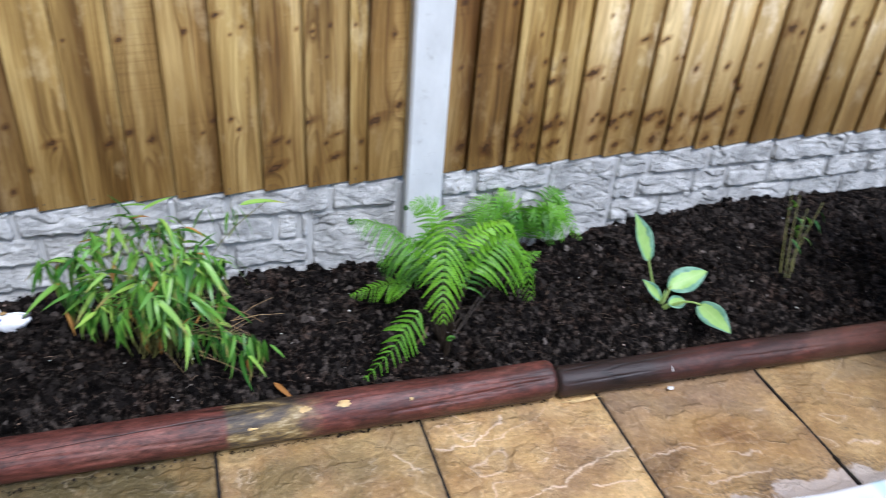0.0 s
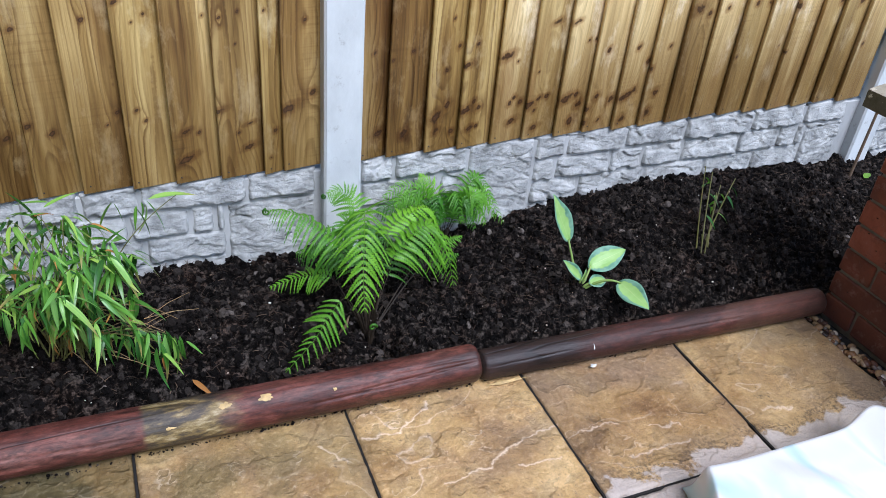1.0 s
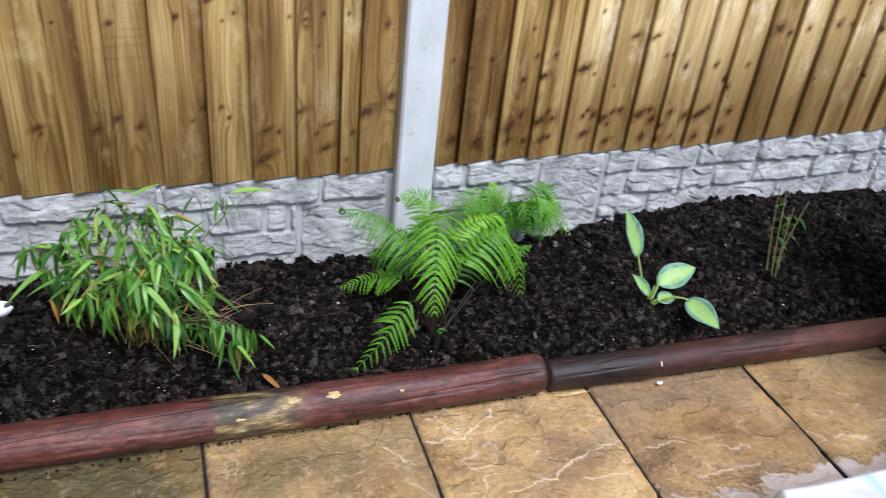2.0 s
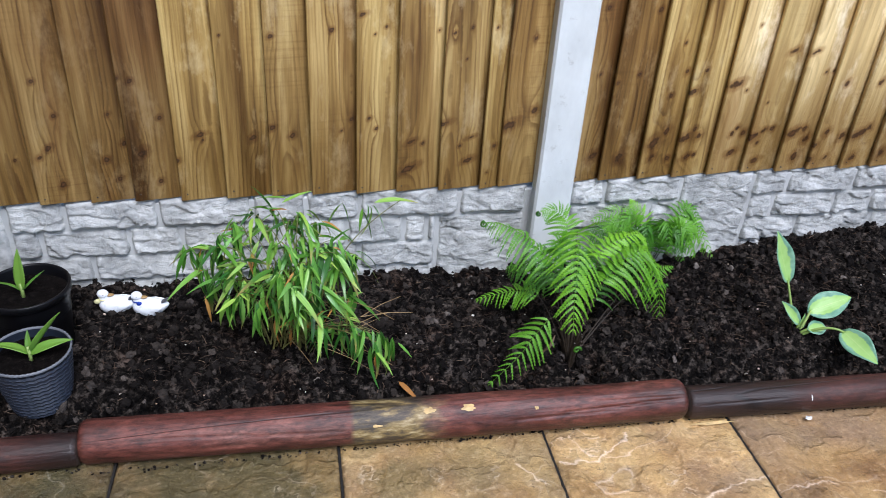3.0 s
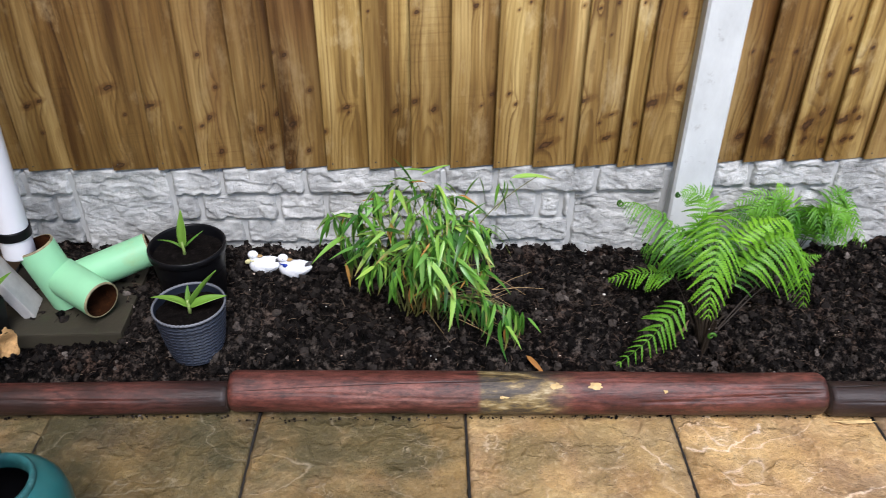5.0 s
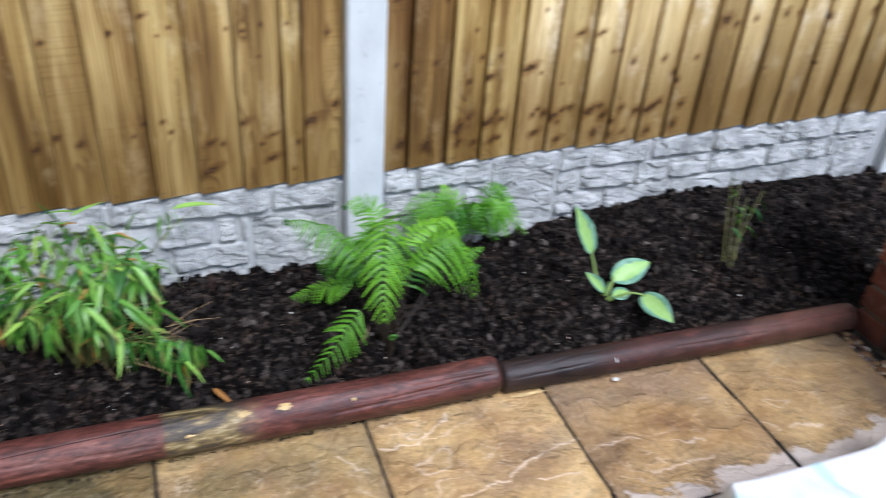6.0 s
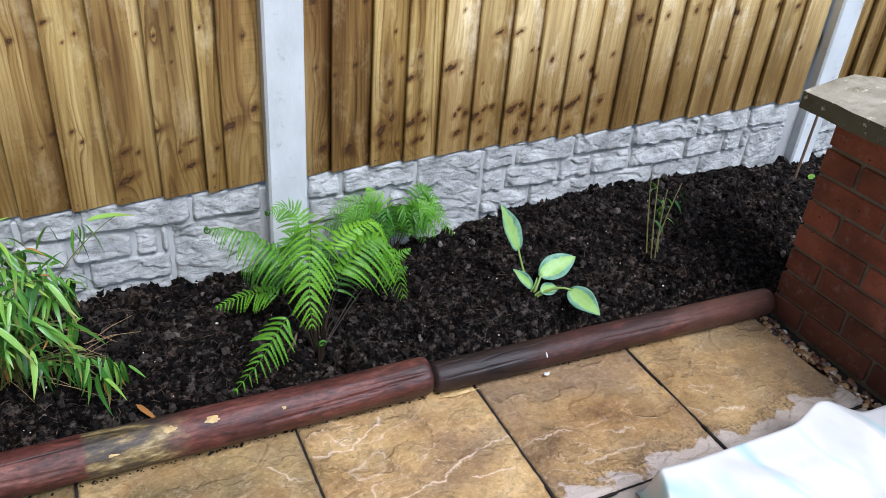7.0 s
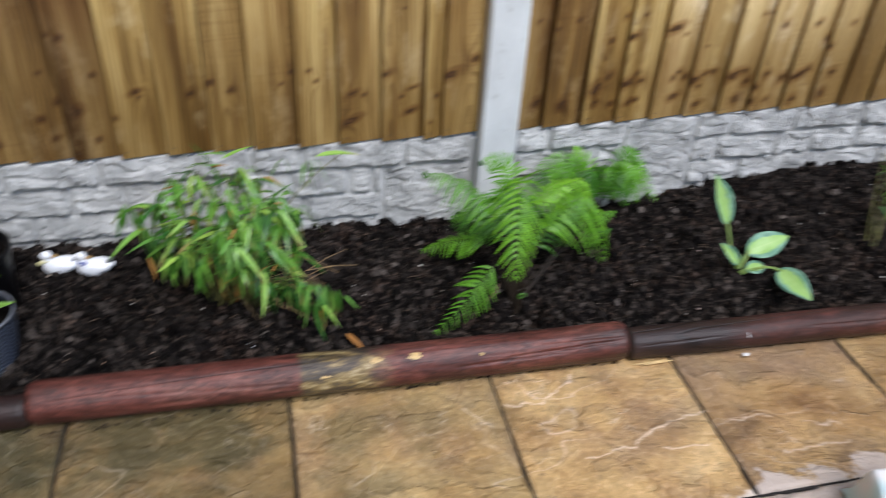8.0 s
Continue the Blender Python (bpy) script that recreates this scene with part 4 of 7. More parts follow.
def build_fibres():
    verts, faces, base = [], [], 0
    for rng, x, y, z in scatter(5200, 5):
        ln, wd = rng.uniform(0.006, 0.026), rng.uniform(0.0003, 0.0009)
        a, tilt = rng.uniform(0, 6.28), rng.uniform(-0.25, 0.35)
        d = np.array([math.cos(a) * math.cos(tilt), math.sin(a) * math.cos(tilt), math.sin(tilt)])
        s = np.array([-math.sin(a), math.cos(a), 0])
        c = np.array([x, y, z + 0.003 + abs(ln * math.sin(tilt)) * 0.5])
        up = np.array([0, 0, 1])
        for e in (-0.5, 0.0, 0.5):
            mid = c + d * ln * e + up * (0.002 if e == 0.0 else 0.0)
            verts += [tuple(mid + s * wd), tuple(mid - s * wd), tuple(mid + up * wd)]
        for q in (0, 3):
            for k in range(3):
                faces.append([base + q + k, base + q + (k + 1) % 3, base + q + 3 + (k + 1) % 3, base + q + 3 + k])
        base += 9
    ob = mesh_part("bark_fibres", raw_mesh("bark_fibres", verts, faces), FIBRE)
    tagged(ob, "thin brown bark fibres and twigs in the compost", "bark fibres", kind="stuff")


def build_chips():
    v, f = ico(1)
    verts, faces, base = [], [], 0
    spots = [(-0.232, -0.226), (0.416, -0.455), (0.382, -0.462), (0.954, -0.429), (0.061, -0.462), (-1.055, -0.33), (-1.02, -0.40)]
    for rng, x, y, z in scatter(150, 23):
        r = rng.uniform(0.0011, 0.0030) * (1.25 if x < -0.6 else 1.0)
        if spots:
            x, y = spots.pop()
            z, r = soil_rough(x, y), 0.0045
        turn = np.array(Euler((rng.uniform(0, 6), rng.uniform(0, 6), 0)).to_matrix())
        p = (v * np.array([r, r * 0.75, r * 0.6])) @ turn.T + np.array([x, y, z + r * 0.5])
        verts.extend(map(tuple, p))
        faces.extend([[base + k for k in face] for face in f])
        base += len(v)
    ob = mesh_part("stone_chips", raw_mesh("stone_chips", verts, faces), CHIP, smooth=True)
    tagged(ob, "small white and pinkish stone chips in the compost", "stone chips", kind="stuff")


SLAB_X = (-2.38, -1.93, -1.482, -1.03, -0.578, -0.128, 0.315, 0.764, 1.208)
SLAB_Y = (-0.475, -0.935, -1.39, -1.845, -2.30, -2.755)
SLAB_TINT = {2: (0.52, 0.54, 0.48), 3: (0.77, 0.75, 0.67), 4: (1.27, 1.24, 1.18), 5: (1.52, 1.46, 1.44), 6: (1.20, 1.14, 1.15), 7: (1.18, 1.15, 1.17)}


def build_patio():
    patio = thing("patio", "golden-brown riven paving slabs, wet, with dark open joints", "paving", kind="structure")
    bm = box_bm(-2.4, 1.21, -2.78, -0.47, -0.055, -0.020)
    part("joint_bed", bm, JOINT, patio)
    # dirt packed into the joints
    def packed(x0, x1, y0, y1, top, seed):
        long_x = x1 - x0 > y1 - y0
        n = int(max(x1 - x0, y1 - y0) / 0.006)
        verts, faces = [], []
        for k in range(n + 1):
            f = k / n
            z = top + 0.0022 * noise.noise(Vector((f * n * 0.35, seed, 0)))
            a, b = ((x0 + (x1 - x0) * f, y0), (x0 + (x1 - x0) * f, y1)) if long_x else ((x1, y0 + (y1 - y0) * f), (x0, y0 + (y1 - y0) * f))
            verts += [(*a, -0.03), (*a, z - 0.001), (*b, z - 0.001), (*b, -0.03)]
            if k:
                j = k * 4
                faces += [(j - 4 + c, j + c, j + c + 1, j - 3 + c) for c in range(3)]
        mesh_part("joint_fill", raw_mesh("joint_fill", verts, faces), JOINT, patio)
    for n, x in enumerate(SLAB_X[1:-1]):
        packed(x - 0.0024, x + 0.0024, -2.70, -0.478, -0.0062, n * 3.7)
    for n, y in enumerate(SLAB_Y[1:-1]):
        packed(-2.37, 1.2, y - 0.0024, y + 0.0024, -0.0070, n * 5.1 + 40)
    for j in range(len(SLAB_Y) - 1):
        for i in range(len(SLAB_X) - 1):
            gap = 0.0032
            xa, xb, ya, yb = SLAB_X[i] + gap, SLAB_X[i + 1] - gap, SLAB_Y[j + 1] + gap, SLAB_Y[j] - gap
            near = j == 0 and i >= 2 or j == 1 and i >= 5
            n = 128 if near else 8
            seed = Vector((i * 3.1, j * 7.7, 0.5))
            rng = random.Random(i * 17 + j)
            tip = (rng.uniform(-0.002, 0.002), rng.uniform(-0.002, 0.002))
            verts = []
            cx, cy = (xa + xb) / 2, (ya + yb) / 2
            for b in range(n + 1):
                for a in range(n + 1):
                    u, w = a / n, b / n
                    x, y = xa + (xb - xa) * u, ya + (yb - ya) * w
                    p = Vector((x, y, 0)) + seed
                    q = p + noise.noise_vector(p * 4.0) * 0.10
                    h = noise.noise(Vector((q.x * 3.2, q.y * 4.6, 1.0))) + 0.45 * noise.noise(q * 9.0)
                    steps = h * 3.2 + 0.35 * noise.noise(q * 2.1)
                    h = (math.floor(steps) + smoothstep(0.90, 1.0, steps - math.floor(steps)) + 0.35 * (steps - math.floor(steps))) / 3.2
                    edge = min(u, 1 - u, w, 1 - w) * (xb - xa)
                    z = max(0.014 * h - 0.002, -0.011) + 0.0016 * noise.noise(q * 30.0) - 0.004 * (1 - smoothstep(0.0, 0.007, edge)) - 0.002
                    jag = 0.0012 * noise.noise(p * 60.0)
                    verts.append((x + jag - cx, y + jag - cy, z + tip[0] * (u - 0.5) + tip[1] * (w - 0.5)))
            s = n + 1
            faces = [(b * s + a, b * s + a + 1, (b + 1) * s + a + 1, (b + 1) * s + a) for b in range(n) for a in range(n)]
            rim = [a for a in range(s)] + [b * s + n for b in range(1, s)] + [n * s + a for a in range(n - 1, -1, -1)] + [b * s for b in range(n - 1, 0, -1)]
            low = len(verts)
            verts += [(verts[k][0], verts[k][1], -0.04) for k in rim]
            faces += [(rim[k], low + k, low + (k + 1) % len(rim), rim[(k + 1) % len(rim)]) for k in range(len(rim))]
            ob = mesh_part("paving_slab", raw_mesh("paving_slab", verts, faces), SLAB, patio, smooth=near)
            ob.location = (cx, cy, 0)
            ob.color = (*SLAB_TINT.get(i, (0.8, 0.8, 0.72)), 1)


build_ground()
build_soil()
build_clods()
build_fibres()
build_chips()
build_patio()


# ---- log edging ----
def build_log(x0, y0, x1, y1, r, material, label, seed, splits=()):
    """A round edging log from end to end, lying on the ground; its own x runs as the world's.
    splits: drying cracks along the grain, as start, end, angle from the back at either end, depth."""
    n, seg = 260, 96
    bm = bmesh.new()
    rings = []
    for i in range(n + 1):
        u = i / n
        x = x0 + (x1 - x0) * u
        y = y0 + (y1 - y0) * u + 0.004 * noise.noise(Vector((x * 2.0, seed, 0)))
        end = min(u, 1 - u) * abs(x1 - x0)
        tight = 1.0 - 0.10 * (1 - smoothstep(0.0, 0.012, end)) ** 2
        ring = []
        for k in range(seg):
            a = 2 * math.pi * k / seg
            q = Vector((x * 3.0, math.cos(a) * 1.2, math.sin(a) * 1.2 + seed))
            rr = r * tight * (1 + 0.050 * noise.noise(q) + 0.016 * noise.noise(q * 5.0))
            for xa, xb, a0, a1, deep in splits:
                if xa < x < xb:
                    f = (x - xa) / (xb - xa)
                    mid = radians(a0 + (a1 - a0) * f) + 0.05 * noise.noise(Vector((x * 14.0, seed, a0)))
                    rr -= deep * math.sin(math.pi * f) ** 0.5 * max(0.0, 1 - abs(a - mid) / 0.075)
            ring.append(bm.verts.new((x, y + rr * math.cos(a), r * 0.97 + rr * math.sin(a))))
        rings.append(ring)
    for p, q in zip(rings, rings[1:]):
        for k in range(seg):
            bm.faces.new((p[k], q[k], q[(k + 1) % seg], p[(k + 1) % seg]))
    cap_a, cap_b = bm.faces.new(rings[0]), bm.faces.new(rings[-1][::-1])
    cap_a.material_index = cap_b.material_index = 1
    ob = part("edging_log", bm, [material, LOG_END], smooth=True)
    return tagged(ob, label, "edging log", "log edging")


log_mid = build_log(-1.087, -0.484, 0.195, -0.510, 0.046, LOG_BARE, "thick red-brown stained log with a bare yellow worn band", 1.0,
                    ((-0.10, 0.185, 150, 136, 0.010), (-0.22, 0.05, 163, 152, 0.006), (-1.00, -0.74, 141, 146, 0.0022), (-0.80, -0.56, 152, 155, 0.0022), (-0.02, 0.190, 118, 122, 0.005)))
build_log(-1.655, -0.494, -1.093, -0.490, 0.035, LOG_MID, "thinner red-brown stained log against the thick one", 5.0, ((-1.60, -1.25, 140, 148, 0.006),))
build_log(0.206, -0.514, 1.245, -0.547, 0.038, LOG_DARK, "thin dark-stained log, nearly black at one end", 9.0, ((0.22, 0.44, 150, 142, 0.003), (0.66, 0.95, 138, 143, 0.003), (0.95, 1.22, 120, 126, 0.003)))


def blob_bm(cx, cy, cz, rx, ry, lift, seed, n=22):
    """A thin flake with a ragged outline."""
    bm = bmesh.new()
    top = bm.verts.new((cx, cy, cz + lift))
    ring = []
    for k in range(n):
        a = 2 * math.pi * k / n
        q = 1 + 0.55 * noise.noise(Vector((math.cos(a) * 1.3, math.sin(a) * 1.3, seed))) + 0.45 * noise.noise(Vector((math.cos(a) * 3.4, math.sin(a) * 3.4, seed + 5)))
        ring.append(bm.verts.new((cx + rx * q * math.cos(a), cy + ry * q * math.sin(a), cz)))
    for k in range(n):
        bm.faces.new((top, ring[k], ring[(k + 1) % n]))
    return bm


def scar(x, angle, rx, ry, seed):
    """A bare scar lying on the thick log's skin, at an angle from the top towards the front."""
    bm = blob_bm(0, 0, 0, rx, ry, 0.0012, seed)
    a = radians(angle)
    yc = -0.484 + (x + 1.077) / 1.299 * -0.026
    r = 0.0472
    for v in bm.verts:
        b = a - v.co.y / r
        v.co = Vector((x + v.co.x, yc - (r + v.co.z) * math.sin(b), 0.0446 + (r + v.co.z) * math.cos(b)))
    part("bare_scar", bm, BARE_WOOD, log_mid, "pale bare wood where the stain has flaked")


scar(-0.302, 28, 0.015, 0.008, 1.0)
scar(-0.388, 30, 0.012, 0.007, 4.0)
scar(-0.155, 42, 0.004, 0.004, 7.0)
scar(-0.50, 60, 0.010, 0.003, 9.0)

splash = part("white_splash", blob_bm(0.500, -0.566, 0.004, 0.009, 0.006, 0.003, 2.0), SPLAT)
tagged(splash, "white bird dropping on the paving by the log", "bird dropping")
drip = blob_bm(0, 0, 0, 0.0020, 0.009, 0.001, 8.0)
for v in drip.verts:
    a = radians(62) - v.co.y / 0.0385
    v.co = Vector((0.497 + v.co.x, -0.5226 - (0.0388 + v.co.z) * math.sin(a), 0.0369 + (0.0388 + v.co.z) * math.cos(a)))
tagged(part("white_drip", drip, SPLAT), "white bird dropping run down the dark log", "bird dropping")
strip = part("pale_flake", blob_bm(0.268, -0.553, 0.005, 0.055, 0.006, 0.003, 6.0, 26), BARE_WOOD)
tagged(strip, "pale sliver of wood lying at the slab's edge", "wood sliver")


# ---- fence ----
def build_post(x, y, label):
    post = thing("concrete_post", label, "fence post", (x, y, 0), "fence posts")
    w, d = 0.0485, 0.062
    sec = [(-w, d), (-w, 0.026), (-w + 0.022, 0.022), (-w + 0.022, -0.020), (-w, -0.024), (-w, -d + 0.006), (-w + 0.006, -d)]
    sec += [(-q[0], q[1]) for q in sec[::-1]]
    bm = bmesh.new()
    rings = []
    for i in range(13):
        z = -0.05 + 2.2 * i / 12
        rings.append([bm.verts.new((a + 0.0012 * noise.noise(Vector((a * 9, z * 3, x))), b, z)) for a, b in sec])
    for p, q in zip(rings, rings[1:]):
        for k in range(len(sec)):
            bm.faces.new((p[k], q[k], q[(k + 1) % len(sec)], p[(k + 1) % len(sec)]))
    bm.faces.new(rings[-1])
    part("shaft", bm, POST, post)
    return post


def rock_bm(w, h, depth, seed):
    """A rock-faced block: broken facets with sharp lips between them and sunk edges; x across, z up, front towards -y."""
    nx, nz = max(int(w / 0.0034), 6), max(int(h / 0.0034), 6)
    bm = bmesh.new()
    grid = []
    for j in range(nz + 1):
        row = []
        for i in range(nx + 1):
            u, v = i / nx, j / nz
            x, z = w * u, h * v
            p = Vector((x * 12 + seed * 5.3, z * 24 + x * 3, seed))
            p += noise.noise_vector(p * 1.1) * 0.45 + noise.noise_vector(p * 4.0) * 0.10
            # a ragged broken lip along the foot, from which the face slopes back and up
            lip = 0.006 + 0.0065 * noise.noise(Vector((x * 26, seed, 0))) + 0.003 * noise.noise(Vector((x * 90, seed, 5)))
            rise = smoothstep(-0.001, 0.009, min(x, w - x)) * smoothstep(lip - 0.007, lip + 0.0025, z) * smoothstep(-0.001, 0.004, h - z)
            heart = noise.voronoi(p)[1][0]
            lean = noise.noise_vector(heart * 3.7 + Vector((1, 2, 3)))
            facet = 0.8 * noise.noise(heart * 2.9) + 0.9 * lean.dot(p - heart)
            crag = noise.noise(p * 0.6) + 0.36 * noise.noise(p * 4.0)
            tear = max(0.0, 0.07 - abs(noise.noise(Vector((p.x * 0.5, p.y * 0.8, seed + 7)))))
            chip = abs(noise.noise(Vector((p.x * 2.4, p.y * 2.6, seed + 3))))
            out = depth * rise * (0.92 - 0.52 * v + 0.34 * facet + 0.22 * crag + 0.16 * chip - 2.0 * tear)
            jx = 0.003 * noise.noise(p * 1.7 + Vector((9, 0, 0)))
            jz = 0.0025 * noise.noise(p * 1.9 + Vector((0, 9, 0)))
            row.append(bm.verts.new((x + jx, -max(out, -0.002), z + jz)))
        grid.append(row)
    for j in range(nz):
        for i in range(nx):
            bm.faces.new((grid[j][i], grid[j][i + 1], grid[j + 1][i + 1], grid[j + 1][i]))
    rim = grid[0][:] + [grid[j][-1] for j in range(1, nz + 1)] + grid[-1][-2::-1] + [grid[j][0] for j in range(nz - 1, 0, -1)]
    back = [bm.verts.new((v.co.x, 0.006, v.co.z)) for v in rim]
    for k in range(len(rim)):
        bm.faces.new((rim[k], back[k], back[(k + 1) % len(rim)], rim[(k + 1) % len(rim)]))
    return bm


# four courses down from the board's top edge, as (top, bottom) depths
COURSES = ((-0.0075, 0.062), (0.067, 0.135), (0.140, 0.207), (0.212, 0.282))


def build_gravel_board(x0, x1, y0, y1, z0, z1, rows, tall, seed):
    """Rock-faced gravel board from post to post. rows: the joints of each course; tall: blocks (x, x, first course, last course)."""
    board = thing("gravel_board", "pale grey rock-faced concrete gravel board below the fence panel", "gravel board", (x0, y0, z0), "gravel boards")
    board.rotation_euler = (0, -math.atan2(z1 - z0, x1 - x0), math.atan2(y1 - y0, x1 - x0))
    ln = math.hypot(x1 - x0, y1 - y0)
    part("board_core", box_bm(-0.02, ln + 0.02, 0.003, 0.05, -0.30, -0.002, 0.003), MORTAR_GREY, board)
    blocks = [(a, b, COURSES[f][0], COURSES[l][1]) for a, b, f, l in tall]
    for (top, bottom), joints in zip(COURSES, rows):
        blocks += [(a, b, top, bottom) for a, b in zip(joints, joints[1:]) if not any(t[0] - 0.02 <= a and b <= t[1] + 0.02 and t[2] <= top and bottom <= t[3] for t in blocks[:len(tall)])]
    for k, (a, b, top, bottom) in enumerate(blocks):
        g = 0.0026
        ob = part("rock_block", rock_bm(b - a - 2 * g, bottom - top, 0.022, seed + k * 1.37), ROCK, board, smooth=True)
        ob.location = (a - x0 + g, 0.008, -bottom)


def build_panel(x0, x1, y0, y1, z0, z1, edges, tints, seed, knots):
    """Feather-edge fence panel. edges: the boards' thick left edges, each lapping over its neighbour; knots: those of each board."""
    panel = thing("fence_panel", "treated golden-brown feather-edge fence panel between concrete posts", "fence panel", (x0, y0, 0), "fence panels")
    panel.rotation_euler = (0, 0, math.atan2(y1 - y0, x1 - x0))
    rng = random.Random(seed)
    for z in (0.55, 1.1, 1.75):
        part("rail", box_bm(0.0, x1 - x0, 0.014, 0.045, z, z + 0.06, 0.003), WOOD, panel)
    for k, (a, b) in enumerate(zip(edges, edges[1:])):
        last = k == len(edges) - 2
        w = (b - a) + (0.0 if last else 0.016)
        bot = z0 + (z1 - z0) * ((a + b) / 2 - x0) / (x1 - x0) + rng.uniform(-0.002, 0.004)
        sec = [(0.008, 0.0), (0.0010, -0.0110), (0.0, -0.0195), (0.0018, -0.0217), (w * 0.5, -0.0135), (w - 0.001, -0.0050), (w, -0.0040), (w, 0.0)]
        n = 14
        bm = bmesh.new()
        rings = []
        for i in range(n + 1):
            z = 1.60 * i / n
            bow = 0.0022 * noise.noise(Vector((k * 3.3 + seed, z * 1.4, 0)))
            cup = 0.0016 * noise.noise(Vector((k * 5.1 + seed, z * 2.0, 4.0)))
            rings.append([bm.verts.new((p + bow, q + cup * (1 if q < -0.001 else 0), z)) for p, q in sec])
        for p, q in zip(rings, rings[1:]):
            for c in range(len(sec)):
                bm.faces.new((p[c], p[(c + 1) % len(sec)], q[(c + 1) % len(sec)], q[c]))
        bm.faces.new(rings[0][::-1])
        bm.faces.new(rings[-1])
        bmesh.ops.recalc_face_normals(bm, faces=bm.faces[:])
        ob = part("fence_board", bm, WOOD, panel)
        lap = 0.0 if k == 0 else -0.0045
        ob.location = (a - x0, 0.0 + lap * 0.6, bot)
        ob.rotation_euler = (0, rng.uniform(-0.0035, 0.0035), 0.012 + rng.uniform(0, 0.028))
        t = tints[k % len(tints)]
        ob.color = (t[0], t[1], t[2], t[3] if len(t) > 3 else 1.0)
        marks = knots.get(k) or [(rng.uniform(0.01, 0.09), rng.uniform(0.4, 1.5), rng.uniform(0.005, 0.009), 1.0) for _ in range(3)]
        for j, (kx, kz, kr, ke) in enumerate(marks):
            ob["knot_%d" % j] = (kx, kz - bot, kr, ke)
        for j in range(3):
            if len(marks) + j < KNOTS:
                ob["knot_%d" % (len(marks) + j)] = (rng.uniform(0.01, 0.09), rng.uniform(0.50, 1.25), rng.uniform(0.005, 0.009), rng.choice((1.0, 1.0, 2.0)))
        nail = mesh_part("nail", NAIL_MESH, None, ob)
        nail.location = (0.012 + rng.uniform(0, 0.006), -0.0205, 0.012 + rng.uniform(0, 0.006))


# knots of the boards of panel 1, as across, height, radius and stretch
KNOTS_1 = {}
KNOTS_1[2] = (0.043, 0.507, 0.008, 1.6), (0.072, 0.518, 0.007, 1.4), (0.058, 0.437, 0.005, 1)
KNOTS_1[4] = (0.017, 0.352, 0.01, 2), (0.032, 0.553, 0.009, 2.2), (0.057, 0.484, 0.005, 1)
KNOTS_1[5] = (0.002, 0.506, 0.009, 3), (0.071, 0.449, 0.005, 1)
KNOTS_1[6] = (0.044, 0.478, 0.01, 1), (0.058, 0.387, 0.01, 1), (0.021, 0.457, 0.008, 1), (0.04, 0.631, 0.007, 1), (0.067, 0.551, 0.007, 1)
KNOTS_1[7] = (0.091, 0.483, 0.01, 1), (0.049, 0.447, 0.009, 1), (0.07, 0.397, 0.008, 1), (0.066, 0.553, 0.007, 1)
KNOTS_1[8] = (0.033, 0.462, 0.015, 1), (0.027, 0.63, 0.008, 1), (0.061, 0.387, 0.008, 1), (0.078, 0.543, 0.007, 1), (0.001, 0.638, 0.006, 1)
KNOTS_1[9] = (0.054, 0.501, 0.008, 2), (0.002, 0.443, 0.008, 1), (0.062, 0.488, 0.006, 1)
KNOTS_1[10] = (0.069, 0.492, 0.011, 1), (0.015, 0.73, 0.004, 1)
KNOTS_1[11] = (0.054, 0.495, 0.01, 1), (0.011, 0.519, 0.009, 1), (0.016, 0.727, 0.007, 1)
KNOTS_1[12] = (0.053, 0.74, 0.007, 1), (0.095, 0.53, 0.007, 1), (0.072, 0.504, 0.005, 1)
KNOTS_1[13] = (0.015, 0.776, 0.006, 2.2), (0.03, 0.536, 0.007, 1), (0.047, 0.508, 0.006, 1), (0.068, 0.747, 0.005, 1), (0.042, 0.731, 0.004, 1)
KNOTS_1[14] = (0.027, 0.404, 0.011, 2.6), (0.031, 0.473, 0.008, 2), (0.063, 0.468, 0.006, 1), (0.091, 0.738, 0.005, 1)
KNOTS_1[15] = (0.002, 0.519, 0.009, 2.6), (0.074, 0.42, 0.009, 2.2), (0.077, 0.479, 0.006, 2.6), (0.021, 0.736, 0.006, 1), (0.05, 0.46, 0.006, 1), (0.062, 0.746, 0.005, 1), (0.053, 0.674, 0.004, 1)
KNOTS_1[16] = (0.032, 0.457, 0.008, 1), (0.014, 0.748, 0.005, 1), (0.018, 0.387, 0.005, 1)
KNOTS_1[17] = (0.015, 0.512, 0.014, 2), (0.077, 0.544, 0.013, 1), (0.06, 0.722, 0.007, 1)

# knots of the boards of panel 2, as across, height, radius and stretch
KNOTS_2 = {}
KNOTS_2[0] = (0.053, 0.417, 0.018, 1), (0.033, 0.792, 0.008, 1), (0.038, 0.633, 0.007, 1)
KNOTS_2[1] = (0.045, 0.413, 0.017, 1), (0.087, 0.788, 0.008, 1), (0.061, 0.632, 0.007, 1), (0.006, 0.615, 0.005, 1)
KNOTS_2[2] = (0.029, 0.453, 0.021, 1), (0.061, 0.485, 0.013, 1), (0.032, 0.414, 0.013, 1), (0.079, 0.405, 0.01, 1), (0.083, 0.637, 0.009, 1), (0.052, 0.578, 0.008, 1), (0.062, 0.709, 0.006, 1)
KNOTS_2[3] = (0.018, 0.467, 0.015, 1.5), (0.008, 0.59, 0.011, 2), (0.034, 0.412, 0.01, 1.8), (0.057, 0.468, 0.012, 1), (0.039, 0.489, 0.009, 1), (0.036, 0.644, 0.008, 1), (0.054, 0.416, 0.008, 1)
